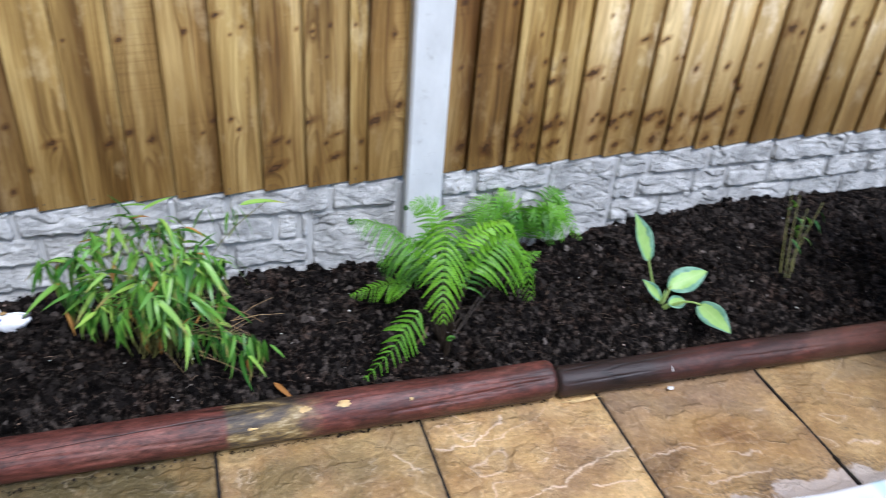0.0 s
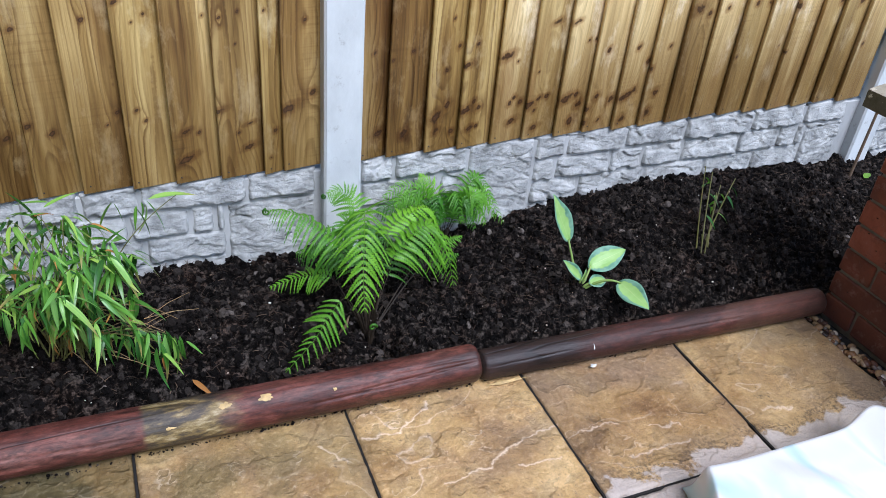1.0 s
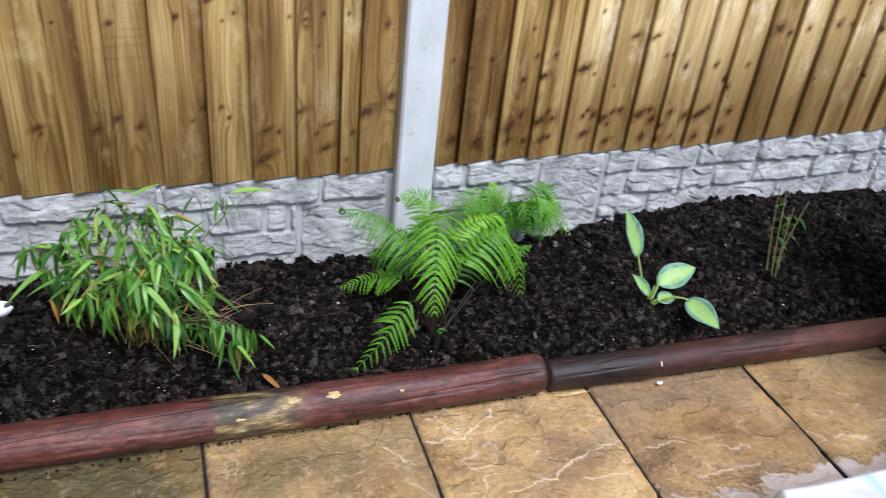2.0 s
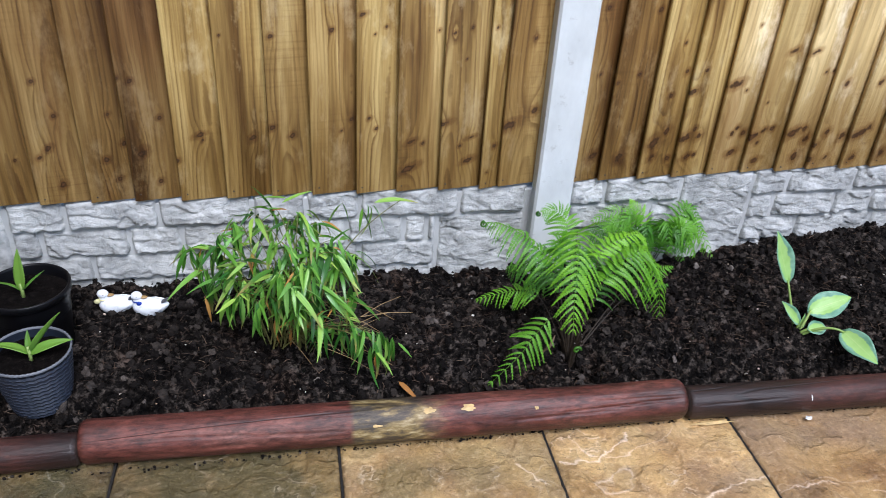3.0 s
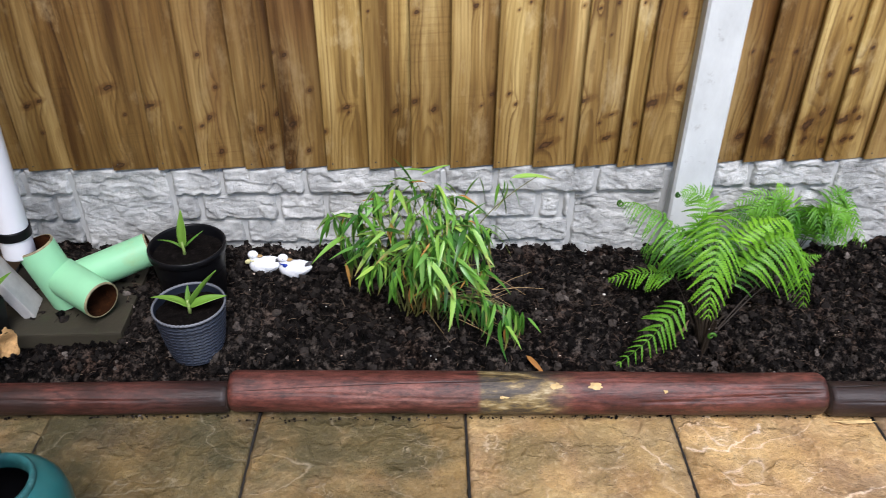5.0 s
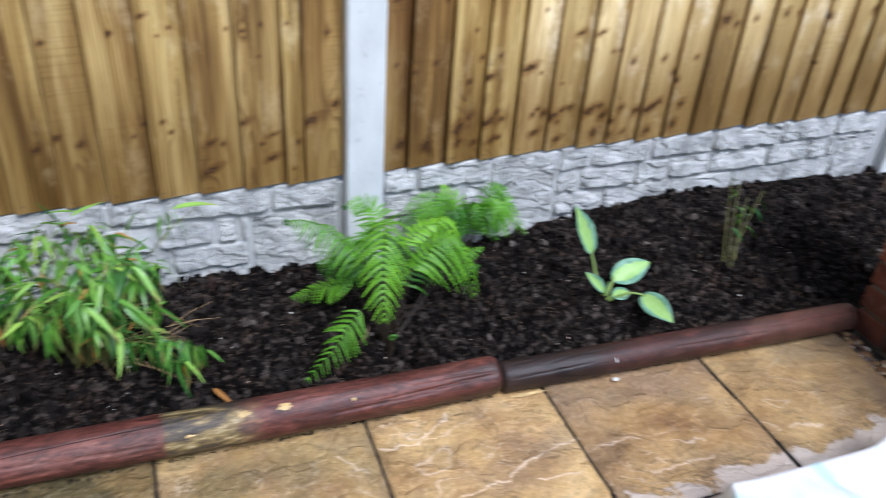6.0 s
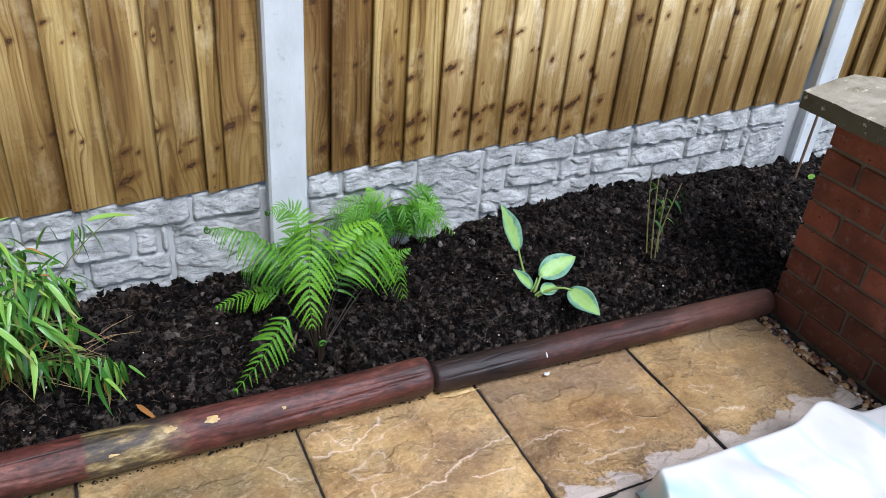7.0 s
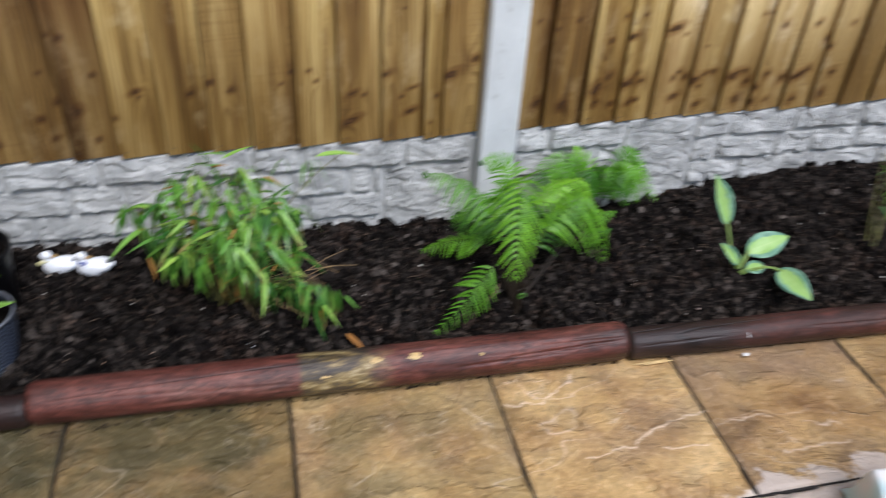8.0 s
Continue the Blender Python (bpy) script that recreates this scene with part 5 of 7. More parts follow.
KNOTS_2[4] = (0.019, 0.605, 0.013, 2.4), (0.061, 0.418, 0.012, 1.6), (0.085, 0.472, 0.011, 1), (0.062, 0.487, 0.01, 1), (0.048, 0.471, 0.01, 1), (0.052, 0.752, 0.006, 1), (0.059, 0.588, 0.006, 1)
KNOTS_2[5] = (0.001, 0.462, 0.014, 2.2), (0.033, 0.394, 0.012, 1.5), (0.061, 0.688, 0.009, 2), (0.035, 0.479, 0.009, 1.6), (0.062, 0.482, 0.01, 1), (0.025, 0.444, 0.008, 1), (0.023, 0.556, 0.005, 1)
KNOTS_2[6] = (0.021, 0.471, 0.015, 2.2), (0.017, 0.688, 0.008, 2.2), (0.049, 0.401, 0.017, 1), (0.07, 0.449, 0.015, 1), (0.056, 0.479, 0.011, 1), (0.069, 0.632, 0.007, 1), (0.092, 0.634, 0.007, 1)
KNOTS_2[7] = (0.088, 0.454, 0.016, 1), (0.029, 0.469, 0.013, 1), (0.002, 0.434, 0.012, 1), (0.043, 0.604, 0.011, 1), (0, 0.391, 0.011, 1), (0.051, 0.394, 0.011, 1)
KNOTS_2[8] = (0.026, 0.462, 0.014, 2.4), (0.026, 0.392, 0.016, 1), (0.055, 0.476, 0.014, 1), (0.04, 0.605, 0.012, 1), (0.087, 0.558, 0.012, 1)
KNOTS_2[9] = (0.021, 0.405, 0.017, 1), (0.039, 0.465, 0.014, 1), (0.002, 0.541, 0.01, 1), (0.058, 0.6, 0.01, 1)
KNOTS_2[10] = (0.027, 0.705, 0.018, 1.3), (0.075, 0.688, 0.011, 1)
KNOTS_2[11] = (0.034, 0.704, 0.011, 1),
KNOTS_2[12] = (0.038, 0.716, 0.013, 1), (0.094, 0.71, 0.011, 1), (0.011, 0.556, 0.007, 1)
KNOTS_2[14] = (0, 0.7, 0.014, 1), (0.004, 0.56, 0.007, 1)
KNOTS_2[15] = (0.077, 0.708, 0.014, 1),
KNOTS_2[16] = (0.072, 0.704, 0.016, 1),
KNOTS_2[17] = (0.023, 0.568, 0.008, 1),

nail_bm = bmesh.new()
bmesh.ops.create_cone(nail_bm, cap_ends=True, segments=8, radius1=0.0022, radius2=0.0018, depth=0.0012, matrix=Matrix.Rotation(radians(90), 4, "X"))
NAIL_MESH = bpy.data.meshes.new("nail")
nail_bm.to_mesh(NAIL_MESH)
nail_bm.free()
NAIL_MESH.materials.append(NAIL)

build_post(-1.89, 0.017, "pale grey concrete fence post in the corner by the house wall")
build_post(0.0, 0.017, "smooth pale grey concrete fence post behind the fern")
build_post(1.895, 0.045, "pale grey concrete fence post standing near the brick wall")
build_post(3.79, 0.09, "pale grey concrete fence post at the far end")

R1 = ((-1.84, -1.66, -1.545, -1.30, -1.172, -0.964, -0.747, -0.62, -0.488, -0.236, -0.06),
      (-1.84, -1.70, -1.60, -1.545, -1.30, -1.235, -1.039, -0.918, -0.80, -0.66, -0.52, -0.378, -0.318, -0.292),
      (-1.84, -1.66, -1.545, -1.30, -1.131, -0.88, -0.70, -0.49, -0.292),
      (-1.84, -1.545, -1.30, -1.18, -0.95, -0.70, -0.44, -0.292))
T1 = ((-1.545, -1.30, 0, 3), (-0.292, -0.062, 1, 3))
build_gravel_board(-1.85, -0.045, -0.011, -0.011, 0.325, 0.333, R1, T1, 1.0)
R2 = ((0.055, 0.150, 0.366, 0.578, 0.682, 0.889, 1.109, 1.379, 1.604, 1.79),
      (0.055, 0.20, 0.285, 0.366, 0.578, 0.655, 0.845, 0.965, 1.115, 1.34, 1.51, 1.59, 1.625),
      (0.055, 0.18, 0.366, 0.578, 0.745, 0.985, 1.22, 1.42, 1.625),
      (0.055, 0.22, 0.366, 0.578, 0.80, 1.08, 1.35, 1.625))
T2 = ((0.366, 0.578, 0, 3), (1.625, 1.795, 1, 3))
build_gravel_board(0.045, 1.85, -0.011, 0.017, 0.343, 0.362, R2, T2, 40.0)
shift = 3.78
R3 = tuple(tuple(x + shift for x in row) for row in R1)
T3 = tuple((a + shift, b + shift, f, l) for a, b, f, l in T1)
build_gravel_board(1.94, 3.745, 0.017, 0.059, 0.365, 0.372, R3, T3, 80.0)

V, S = (1.60, 1.76, 2.10, 0.55), (0.68, 0.59, 0.49)
# W: pale dry boards, with some of the upper sky light in the tint
G, D, L, P, C, W = (0.98, 0.96, 0.94), (0.37, 0.27, 0.20), (1.16, 1.16, 1.10), (1.06, 1.03, 0.99), (0.49, 0.40, 0.31), (1.92, 2.14, 2.80, 0.45)
E1 = (-1.845, -1.74, -1.634, -1.527, -1.428, -1.318, -1.215, -1.105, -1.009, -0.906, -0.802, -0.699, -0.602, -0.498, -0.401, -0.297, -0.193, -0.145, -0.046)
build_panel(-1.85, -0.045, 0.0, 0.0, 0.335, 0.346, E1, (S, S, S, S, C, C, C, (0.48, 0.39, 0.31), D, L, L, G, P, L, P, G, L, (0.78, 0.69, 0.58)), 3, KNOTS_1)
E2 = (0.046, 0.121, 0.227, 0.322, 0.421, 0.522, 0.623, 0.717, 0.820, 0.912, 1.009, 1.107, 1.209, 1.310, 1.406, 1.512, 1.603, 1.712, 1.835)
build_panel(0.045, 1.85, 0.0, 0.028, 0.352, 0.376, E2, ((0.50, 0.39, 0.29), (0.80, 0.70, 0.60), L, L, W, V, W, W, W, W, (1.05, 1.07, 1.20, 0.7), W, V, W, W, V, V, W), 7, KNOTS_2)
E3 = tuple(1.945 + 0.1 * k for k in range(19))
build_panel(1.94, 3.745, 0.028, 0.07, 0.378, 0.384, E3, (P, G, L, P, (0.9, 0.85, 0.8)), 12, {})


# ---- brick walls ----
def brick_mesh(length, seed):
    bm = box_bm(-0.05125, 0.05125, -length / 2, length / 2, -0.0325, 0.0325, 0.003, 1)
    roughen(bm, 0.0016, 40.0, seed)
    me = bpy.data.meshes.new("brick")
    bm.to_mesh(me)
    bm.free()
    me.materials.append(BRICK)
    return me


FULL = [brick_mesh(0.215, k * 2.3) for k in range(4)]
BROWN = [brick_mesh(0.215, k * 1.7 + 20) for k in range(3)]
for me in BROWN:
    me.materials[0] = HOUSE_BRICK
HALF = [brick_mesh(0.1025, k * 3.9) for k in range(3)]


def lay_bricks(wall, x, y_start, y_end, courses, rng):
    """Stretcher bond along -y at the leaf centred on x, in courses of 75 mm."""
    for c in range(courses):
        z = 0.0325 + 0.075 * c - 0.004
        y, first = y_start, True
        while y > y_end + 0.1:
            half = first and c % 2 == 0
            ln = 0.1025 if half else 0.215
            ob = mesh_part("brick", rng.choice(HALF if half else FULL), None, wall)
            ob.location = (x + rng.uniform(-0.0015, 0.0015), y - ln / 2, z)
            ob.rotation_euler = (rng.uniform(-0.006, 0.006), rng.uniform(-0.01, 0.01), rng.uniform(-0.008, 0.008))
            y -= ln + 0.01
            first = False


def build_garden_wall():
    wall = thing("garden_wall", "low red brick garden wall with a weathered saddle coping", "brick wall")
    part("mortar_core", box_bm(1.278, 1.474, -2.07, -0.552, -0.05, 0.602), MORTAR, wall)
    rng = random.Random(4)
    lay_bricks(wall, 1.3215, -0.545, -2.06, 8, rng)
    lay_bricks(wall, 1.4305, -0.545, -2.06, 8, rng)
    sec = [(-0.165, 0.0), (-0.165, 0.044), (0.0, 0.072), (0.165, 0.044), (0.165, 0.0)]
    for k in range(3):
        y0 = -0.483 - k * 0.535
        bm = bmesh.new()
        rings = []
        for i in range(22):
            y = y0 - 0.53 * i / 21
            ring = []
            for s in range(len(sec)):
                (xa, za), (xb, zb) = sec[s], sec[(s + 1) % len(sec)]
                for q in range(6):
                    t = q / 6
                    ring.append(bm.verts.new((1.360 + xa + (xb - xa) * t, y, 0.607 + za + (zb - za) * t)))
            rings.append(ring)
        for p, q in zip(rings, rings[1:]):
            for s in range(len(p)):
                bm.faces.new((p[s], p[(s + 1) % len(p)], q[(s + 1) % len(p)], q[s]))
        bm.faces.new(rings[0][::-1])
        bm.faces.new(rings[-1])
        bmesh.ops.recalc_face_normals(bm, faces=bm.faces[:])
        roughen(bm, 0.003, 9.0, k)
        roughen(bm, 0.0018, 60.0, k + 5)
        part("coping_stone", bm, COPING, wall, "grey coping stone with moss and lichen", smooth=False)


def build_house_wall():
    wall = thing("wall_west", "brown brick house wall where the bed ends", "wall", kind="structure")
    part("wall_body", box_bm(-1.96, -1.682, -5.5, 0.5, -0.06, 5.2), MORTAR, wall)
    rng = random.Random(8)
    for c in range(12):
        z, y = 0.0325 + 0.075 * c - 0.02, -0.06 - (0.11 if c % 2 else 0.0)
        while y > -0.95:
            ob = mesh_part("brick", rng.choice(BROWN), None, wall)
            ob.location = (-1.7235, y - 0.1075, z)
            y -= 0.225


build_garden_wall()
build_house_wall()


# ---- pebble strip ----
def build_pebbles():
    strip_thing = thing("pebble_strip", "narrow strip of mixed brown and cream pebbles along the wall", "pebbles", (1.24, -0.9, -0.02))
    bm = box_bm(-0.032, 0.036, -1.15, 0.36, -0.03, 0.0)
    part("strip_bed", bm, JOINT, strip_thing)
    shapes = []
    for k in range(7):
        bm = bmesh.new()
        bmesh.ops.create_icosphere(bm, subdivisions=2, radius=1.0)
        for v in bm.verts:
            v.co *= 1 + 0.28 * noise.noise(v.co * 0.9 + Vector((k * 7.0, 0, 0)))
        me = bpy.data.meshes.new("pebble")
        bm.to_mesh(me)
        bm.free()
        me.materials.append(PEBBLE)
        me.shade_smooth()
        shapes.append(me)
    rng = random.Random(31)
    for k in range(290):
        y = 0.35 - 0.95 * (k / 290) + rng.uniform(-0.01, 0.01)
        ob = mesh_part("pebble", rng.choice(shapes), None, strip_thing)
        r = rng.uniform(0.006, 0.0105) if rng.random() < 0.90 else rng.uniform(0.011, 0.014)
        ob.location = (rng.uniform(-0.034, 0.010), y, r * 0.30 + rng.uniform(0, 0.010))
        ob.scale = (r, r * rng.uniform(0.65, 1.2), r * rng.uniform(0.5, 0.75))
        ob.rotation_euler = (rng.uniform(-0.4, 0.4), rng.uniform(-0.4, 0.4), rng.uniform(0, 6))


build_pebbles()


# ---- fern ----
def spline(points, n):
    """n + 1 points on a smooth curve through the given ones."""
    pts = [Vector(p) for p in points]
    pts = [pts[0] * 2 - pts[1], *pts, pts[-1] * 2 - pts[-2]]
    out = []
    for i in range(n + 1):
        s = (len(pts) - 3) * i / n
        k = min(int(s), len(pts) - 4)
        t = s - k
        a, b, c, d = pts[k:k + 4]
        out.append(0.5 * (2 * b + (c - a) * t + (2 * a - 5 * b + 4 * c - d) * t * t + (3 * b - a - 3 * c + d) * t * t * t))
    return out


def frond_bm(points, reach, pairs, seed, droop=0.25, face=(0, -0.45, 0.9), start=0.2):
    """A fern frond along a smooth curve: a tapering stalk and rows of hanging leaflets, each cut into rounded teeth."""
    path = spline(points, 60)
    bm = bmesh.new()
    tube_bm(path, [0.0021 * (1 - 0.55 * smoothstep(0, start * 60, i)) * (1 - 0.6 * i / 60) for i in range(61)], 5, False, bm)
    for n, f in enumerate(bm.faces):
        f.material_index = 1 if n // 5 < start * 66 else 0
    rng = random.Random(seed)
    face = Vector(face).normalized()
    sides = []
    for i, p in enumerate(path):
        t = (path[min(i + 1, 60)] - path[max(i - 1, 0)]).normalized()
        flat = t.cross(face)
        if sides and flat.dot(sides[-1]) < 0:
            flat = -flat
        flat = flat.normalized() if flat.length > 0.12 else (sides[-1] if sides else Vector((1, 0, 0)))
        if sides:
            flat = (sides[-1] * 0.75 + flat * 0.25)
        sides.append((flat - t * flat.dot(t)).normalized())
    for k in range(pairs):
        s = start + (0.99 - start) * (k + 0.5) / pairs
        i = min(int(s * 60), 59)
        p = path[i].lerp(path[i + 1], s * 60 - i)
        t = (path[i + 1] - path[i]).normalized()
        q = (s - start) / (1 - start)
        ln = reach * min(1.0, 0.62 + 1.7 * q) * (1 - q) ** 0.62 * rng.uniform(0.90, 1.08)
        if ln < 0.004:
            continue
        for flank in (-1, 1):
            side = sides[i] * flank
            ang = radians(68 - 24 * q + rng.uniform(-9, 9))
            d = (side * math.sin(ang) + t * math.cos(ang)).normalized()
            face_up = side.cross(t).normalized() * flank
            if face_up.dot(face) < 0:
                face_up = -face_up
            d = (d + face_up * rng.uniform(-0.16, 0.18)).normalized()
            n = max(int(ln / 0.0047), 5)
            half = min(max(ln * 0.105, 0.0025), 0.0062)
            fall = droop * ln * rng.uniform(0.8, 1.2)
            twist = rng.uniform(-0.25, 0.25)
            across = (d.cross(face_up) + face_up * twist).normalized()
            def spot(u):
                return p + d * ln * u - face_up * 0.25 * fall * u * u + Vector((0, 0, -0.75 * fall * u * u))
            for m in range(n):
                u = (m + 0.3) / n
                c, c1 = spot(u), spot(u + 0.8 / n)
                along = c1 - c
                w = half * (1 - u) ** 0.55 * (0.70 + 0.30 * min(1, u * 5))
                for e in (-1, 1):
                    lift = face_up * w * rng.uniform(0.10, 0.30)
                    a = bm.verts.new(c - along * 0.32)
                    b = bm.verts.new(c1 + along * 0.05)
                    o1 = bm.verts.new(c1 + along * 0.50 + across * e * w + lift)
                    o2 = bm.verts.new(c + along * 0.80 + across * e * w * 0.96 + lift)
                    bm.faces.new((a, b, o1, o2) if e > 0 else (a, o2, o1, b))
    return bm


def build_fern():
    base = Vector((-0.025, -0.36, 0.085))
    fern = thing("fern", "bright green fern with arching toothed fronds in dark soil", "fern", base)
    def frond(points, reach, pairs, seed, material, droop=0.25, face=(0, -0.45, 0.9), start=0.2, label=""):
        pts = [Vector(p) - base for p in points]
        part("frond", frond_bm(pts, reach, pairs, seed, droop, face, start), [material, STALK], fern, label)
    b, front = (-0.025, -0.36, 0.050), (0.05, -0.72, 0.68)
    # the large front fronds
    frond([b, (-0.061, -0.34, 0.227), (-0.087, -0.30, 0.296), (-0.137, -0.28, 0.349), (-0.190, -0.28, 0.384), (-0.235, -0.28, 0.396)], 0.070, 21, 1, FERN_BRIGHT, 1.0, (0.25, -0.35, 0.9), 0.34)
    frond([b, (-0.025, -0.30, 0.224), (-0.016, -0.24, 0.296), (-0.020, -0.20, 0.343), (-0.050, -0.20, 0.374), (-0.086, -0.21, 0.375)], 0.064, 19, 2, FERN_BRIGHT, 0.45, front, 0.34)
    frond([b, (-0.009, -0.27, 0.249), (-0.004, -0.24, 0.339), (-0.039, -0.35, 0.335), (-0.058, -0.41, 0.273), (-0.065, -0.45, 0.208)], 0.092, 20, 3, FERN_BRIGHT, 0.62, front, 0.34)
    frond([b, (0.017, -0.34, 0.209), (0.051, -0.32, 0.260), (0.109, -0.30, 0.303), (0.151, -0.30, 0.306), (0.187, -0.31, 0.233), (0.210, -0.32, 0.133)], 0.098, 25, 4, FERN_BRIGHT, 1.0, (-0.30, -0.40, 0.85), 0.28)
    frond([b, (0.026, -0.30, 0.245), (0.060, -0.26, 0.300), (0.124, -0.24, 0.317), (0.172, -0.22, 0.305), (0.200, -0.22, 0.242)], 0.074, 21, 5, FERN_BRIGHT, 0.8, (-0.2, -0.45, 0.85), 0.30)
    frond([b, (-0.020, -0.29, 0.230), (-0.035, -0.25, 0.305), (-0.062, -0.27, 0.320), (-0.085, -0.33, 0.262)], 0.070, 18, 18, FERN_BRIGHT, 0.45, front, 0.36)
    # small side fronds
    small = "small low side frond"
    frond([b, (0.104, -0.30, 0.195), (0.189, -0.27, 0.225), (0.254, -0.25, 0.233)], 0.030, 13, 13, FERN_MID, 0.3, (0, -0.6, 0.8), 0.55, small)
    frond([b, (0.101, -0.31, 0.178), (0.174, -0.29, 0.198), (0.234, -0.28, 0.201)], 0.030, 13, 19, FERN_MID, 0.4, (0, -0.6, 0.8), 0.55, small)
    frond([b, (-0.09, -0.30, 0.191), (-0.148, -0.27, 0.200), (-0.237, -0.25, 0.167)], 0.048, 18, 6, FERN_MID, 0.45, (0, -0.6, 0.8), 0.38, "dark green low frond")
    frond([b, (-0.089, -0.40, 0.212), (-0.136, -0.42, 0.192), (-0.178, -0.44, 0.145), (-0.247, -0.46, 0.086)], 0.060, 13, 7, FERN_MID, 0.45, (-0.1, -0.6, 0.8), 0.33, "dark green frond trailing on the soil")
    # darker copies that fill the inside, shade included in their green
    shade = "frond behind the others, its shade put into a darker green"
    frond([b, (-0.072, -0.31, 0.241), (-0.121, -0.28, 0.279), (-0.177, -0.27, 0.269)], 0.056, 18, 12, FERN_DEEP_SHADE, 1.0, (0.2, -0.4, 0.9), 0.36, shade)
    frond([b, (-0.03, -0.30, 0.20), (-0.075, -0.27, 0.255), (-0.125, -0.30, 0.200)], 0.058, 15, 16, FERN_DEEP_SHADE, 0.6, front, 0.36, shade)
    frond([b, (0.02, -0.30, 0.19), (0.065, -0.25, 0.240), (0.105, -0.26, 0.190)], 0.060, 13, 20, FERN_DEEP_SHADE, 0.6, front, 0.36, shade)
    frond([b, (-0.01, -0.29, 0.21), (0.01, -0.24, 0.285), (0.05, -0.27, 0.250)], 0.072, 19, 21, FERN_DEEP_SHADE, 0.6, front, 0.30, shade)
    frond([b, (-0.04, -0.30, 0.22), (-0.09, -0.26, 0.300), (-0.14, -0.28, 0.290)], 0.062, 19, 22, FERN_DEEP_SHADE, 0.8, front, 0.30, shade)
    frond([b, (0.04, -0.31, 0.20), (0.11, -0.27, 0.255), (0.165, -0.27, 0.205)], 0.066, 18, 23, FERN_DEEP_SHADE, 0.8, front, 0.30, shade)
    # the fronds close to the gravel board
    back = (0.282, -0.072, 0.088)
    side = "deep green frond close to the gravel board"
    frond([back, (0.240, -0.06, 0.231), (0.163, -0.07, 0.291), (0.092, -0.09, 0.275)], 0.052, 19, 8, FERN_MID, 0.6, front, 0.20, side)
    frond([back, (0.232, -0.08, 0.225), (0.168, -0.10, 0.281), (0.115, -0.12, 0.265)], 0.052, 18, 9, FERN_MID, 0.6, front, 0.20, side)
    frond([back, (0.263, -0.05, 0.239), (0.231, -0.045, 0.285), (0.208, -0.045, 0.305)], 0.046, 15, 10, FERN_BRIGHT, 0.5, front, 0.20)
    frond([back, (0.340, -0.06, 0.222), (0.389, -0.07, 0.232), (0.430, -0.09, 0.169)], 0.058, 18, 11, FERN_MID, 0.6, front, 0.15, side)
    frond([back, (0.318, -0.08, 0.214), (0.352, -0.10, 0.226), (0.388, -0.12, 0.175)], 0.056, 17, 14, FERN_MID, 0.6, front, 0.15, side)
    frond([back, (0.351, -0.05, 0.251), (0.388, -0.05, 0.272), (0.432, -0.07, 0.205)], 0.060, 19, 15, FERN_MID, 0.6, front, 0.20, side)
    # the next three carry the shade behind the others in their colour
    frond([back, (0.181, -0.09, 0.219), (0.111, -0.11, 0.260), (0.063, -0.13, 0.263)], 0.050, 18, 17, FERN_DEEP_SHADE, 0.7, front, 0.20, side)
    frond([back, (0.255, -0.09, 0.200), (0.205, -0.11, 0.245), (0.160, -0.13, 0.200)], 0.056, 18, 24, FERN_DEEP_SHADE, 0.7, front, 0.2, side)
    frond([back, (0.300, -0.09, 0.210), (0.330, -0.11, 0.235), (0.350, -0.13, 0.165)], 0.056, 18, 25, FERN_DEEP_SHADE, 0.7, front, 0.2, side)
    frond([back, (0.275, -0.08, 0.215), (0.255, -0.10, 0.250), (0.235, -0.13, 0.190)], 0.056, 18, 26, FERN_MID, 0.7, front, 0.2, side)
    for tip, mid, n in (((0.455, -0.10, 0.150), (0.395, -0.07, 0.238), 31), ((0.375, -0.14, 0.180), (0.345, -0.10, 0.252), 32), ((0.310, -0.13, 0.190), (0.300, -0.09, 0.262), 33),
                        ((0.145, -0.13, 0.235), (0.195, -0.09, 0.288), 34), ((0.085, -0.12, 0.225), (0.150, -0.09, 0.262), 35), ((0.225, -0.15, 0.180), (0.245, -0.10, 0.262), 36)):
        frond([back, Vector(back).lerp(Vector(mid), 0.55) + Vector((0, 0.01, 0.03)), mid, tip], 0.062, 19, n, FERN_MID, 0.6, front, 0.2, side)
    # tips still rolled up
    for tip, size in (((-0.240, -0.28, 0.399), 0.0085), ((-0.094, -0.212, 0.378), 0.0065)):
        c = Vector(tip) - base
        roll = [c + Vector((-(size - size * 0.055 * t) * math.sin(t * 0.6), 0, (size - size * 0.055 * t) * math.cos(t * 0.6) - size * 0.8)) for t in range(16)]
        part("curled_tip", tube_bm(roll, [0.0026 - 0.00008 * t for t in range(16)], 6), FERN_DEEP_SHADE, fern, "dark rolled frond tip", smooth=True)
    # brown stubs of old stalks and dead pinnae at the crown
    rng = random.Random(6)
    for k in range(14):
        a = rng.uniform(0, 6.28)
        end = Vector((0.035 * math.cos(a), 0.03 * math.sin(a), rng.uniform(0.02, 0.08)))
        part("old_stalk", tube_bm(bezier([Vector((end.x * 0.3, end.y * 0.3, -0.045)), end * 0.5 + Vector((0, 0, 0.01)), end], 5), [0.003, 0.003, 0.0028, 0.0026, 0.0024, 0.002], 6), STALK, fern)
    curl = [Vector((-0.062 - 0.003 * t, -0.050 + 0.004 * math.cos(t * 0.9), 0.085 - 0.0062 * t)) for t in range(9)]
    part("withered_tip", tube_bm(curl, [0.0010, 0.0022, 0.003, 0.0035, 0.0036, 0.0035, 0.003, 0.0024, 0.0012], 6), CANE, fern, "withered brown frond tip")
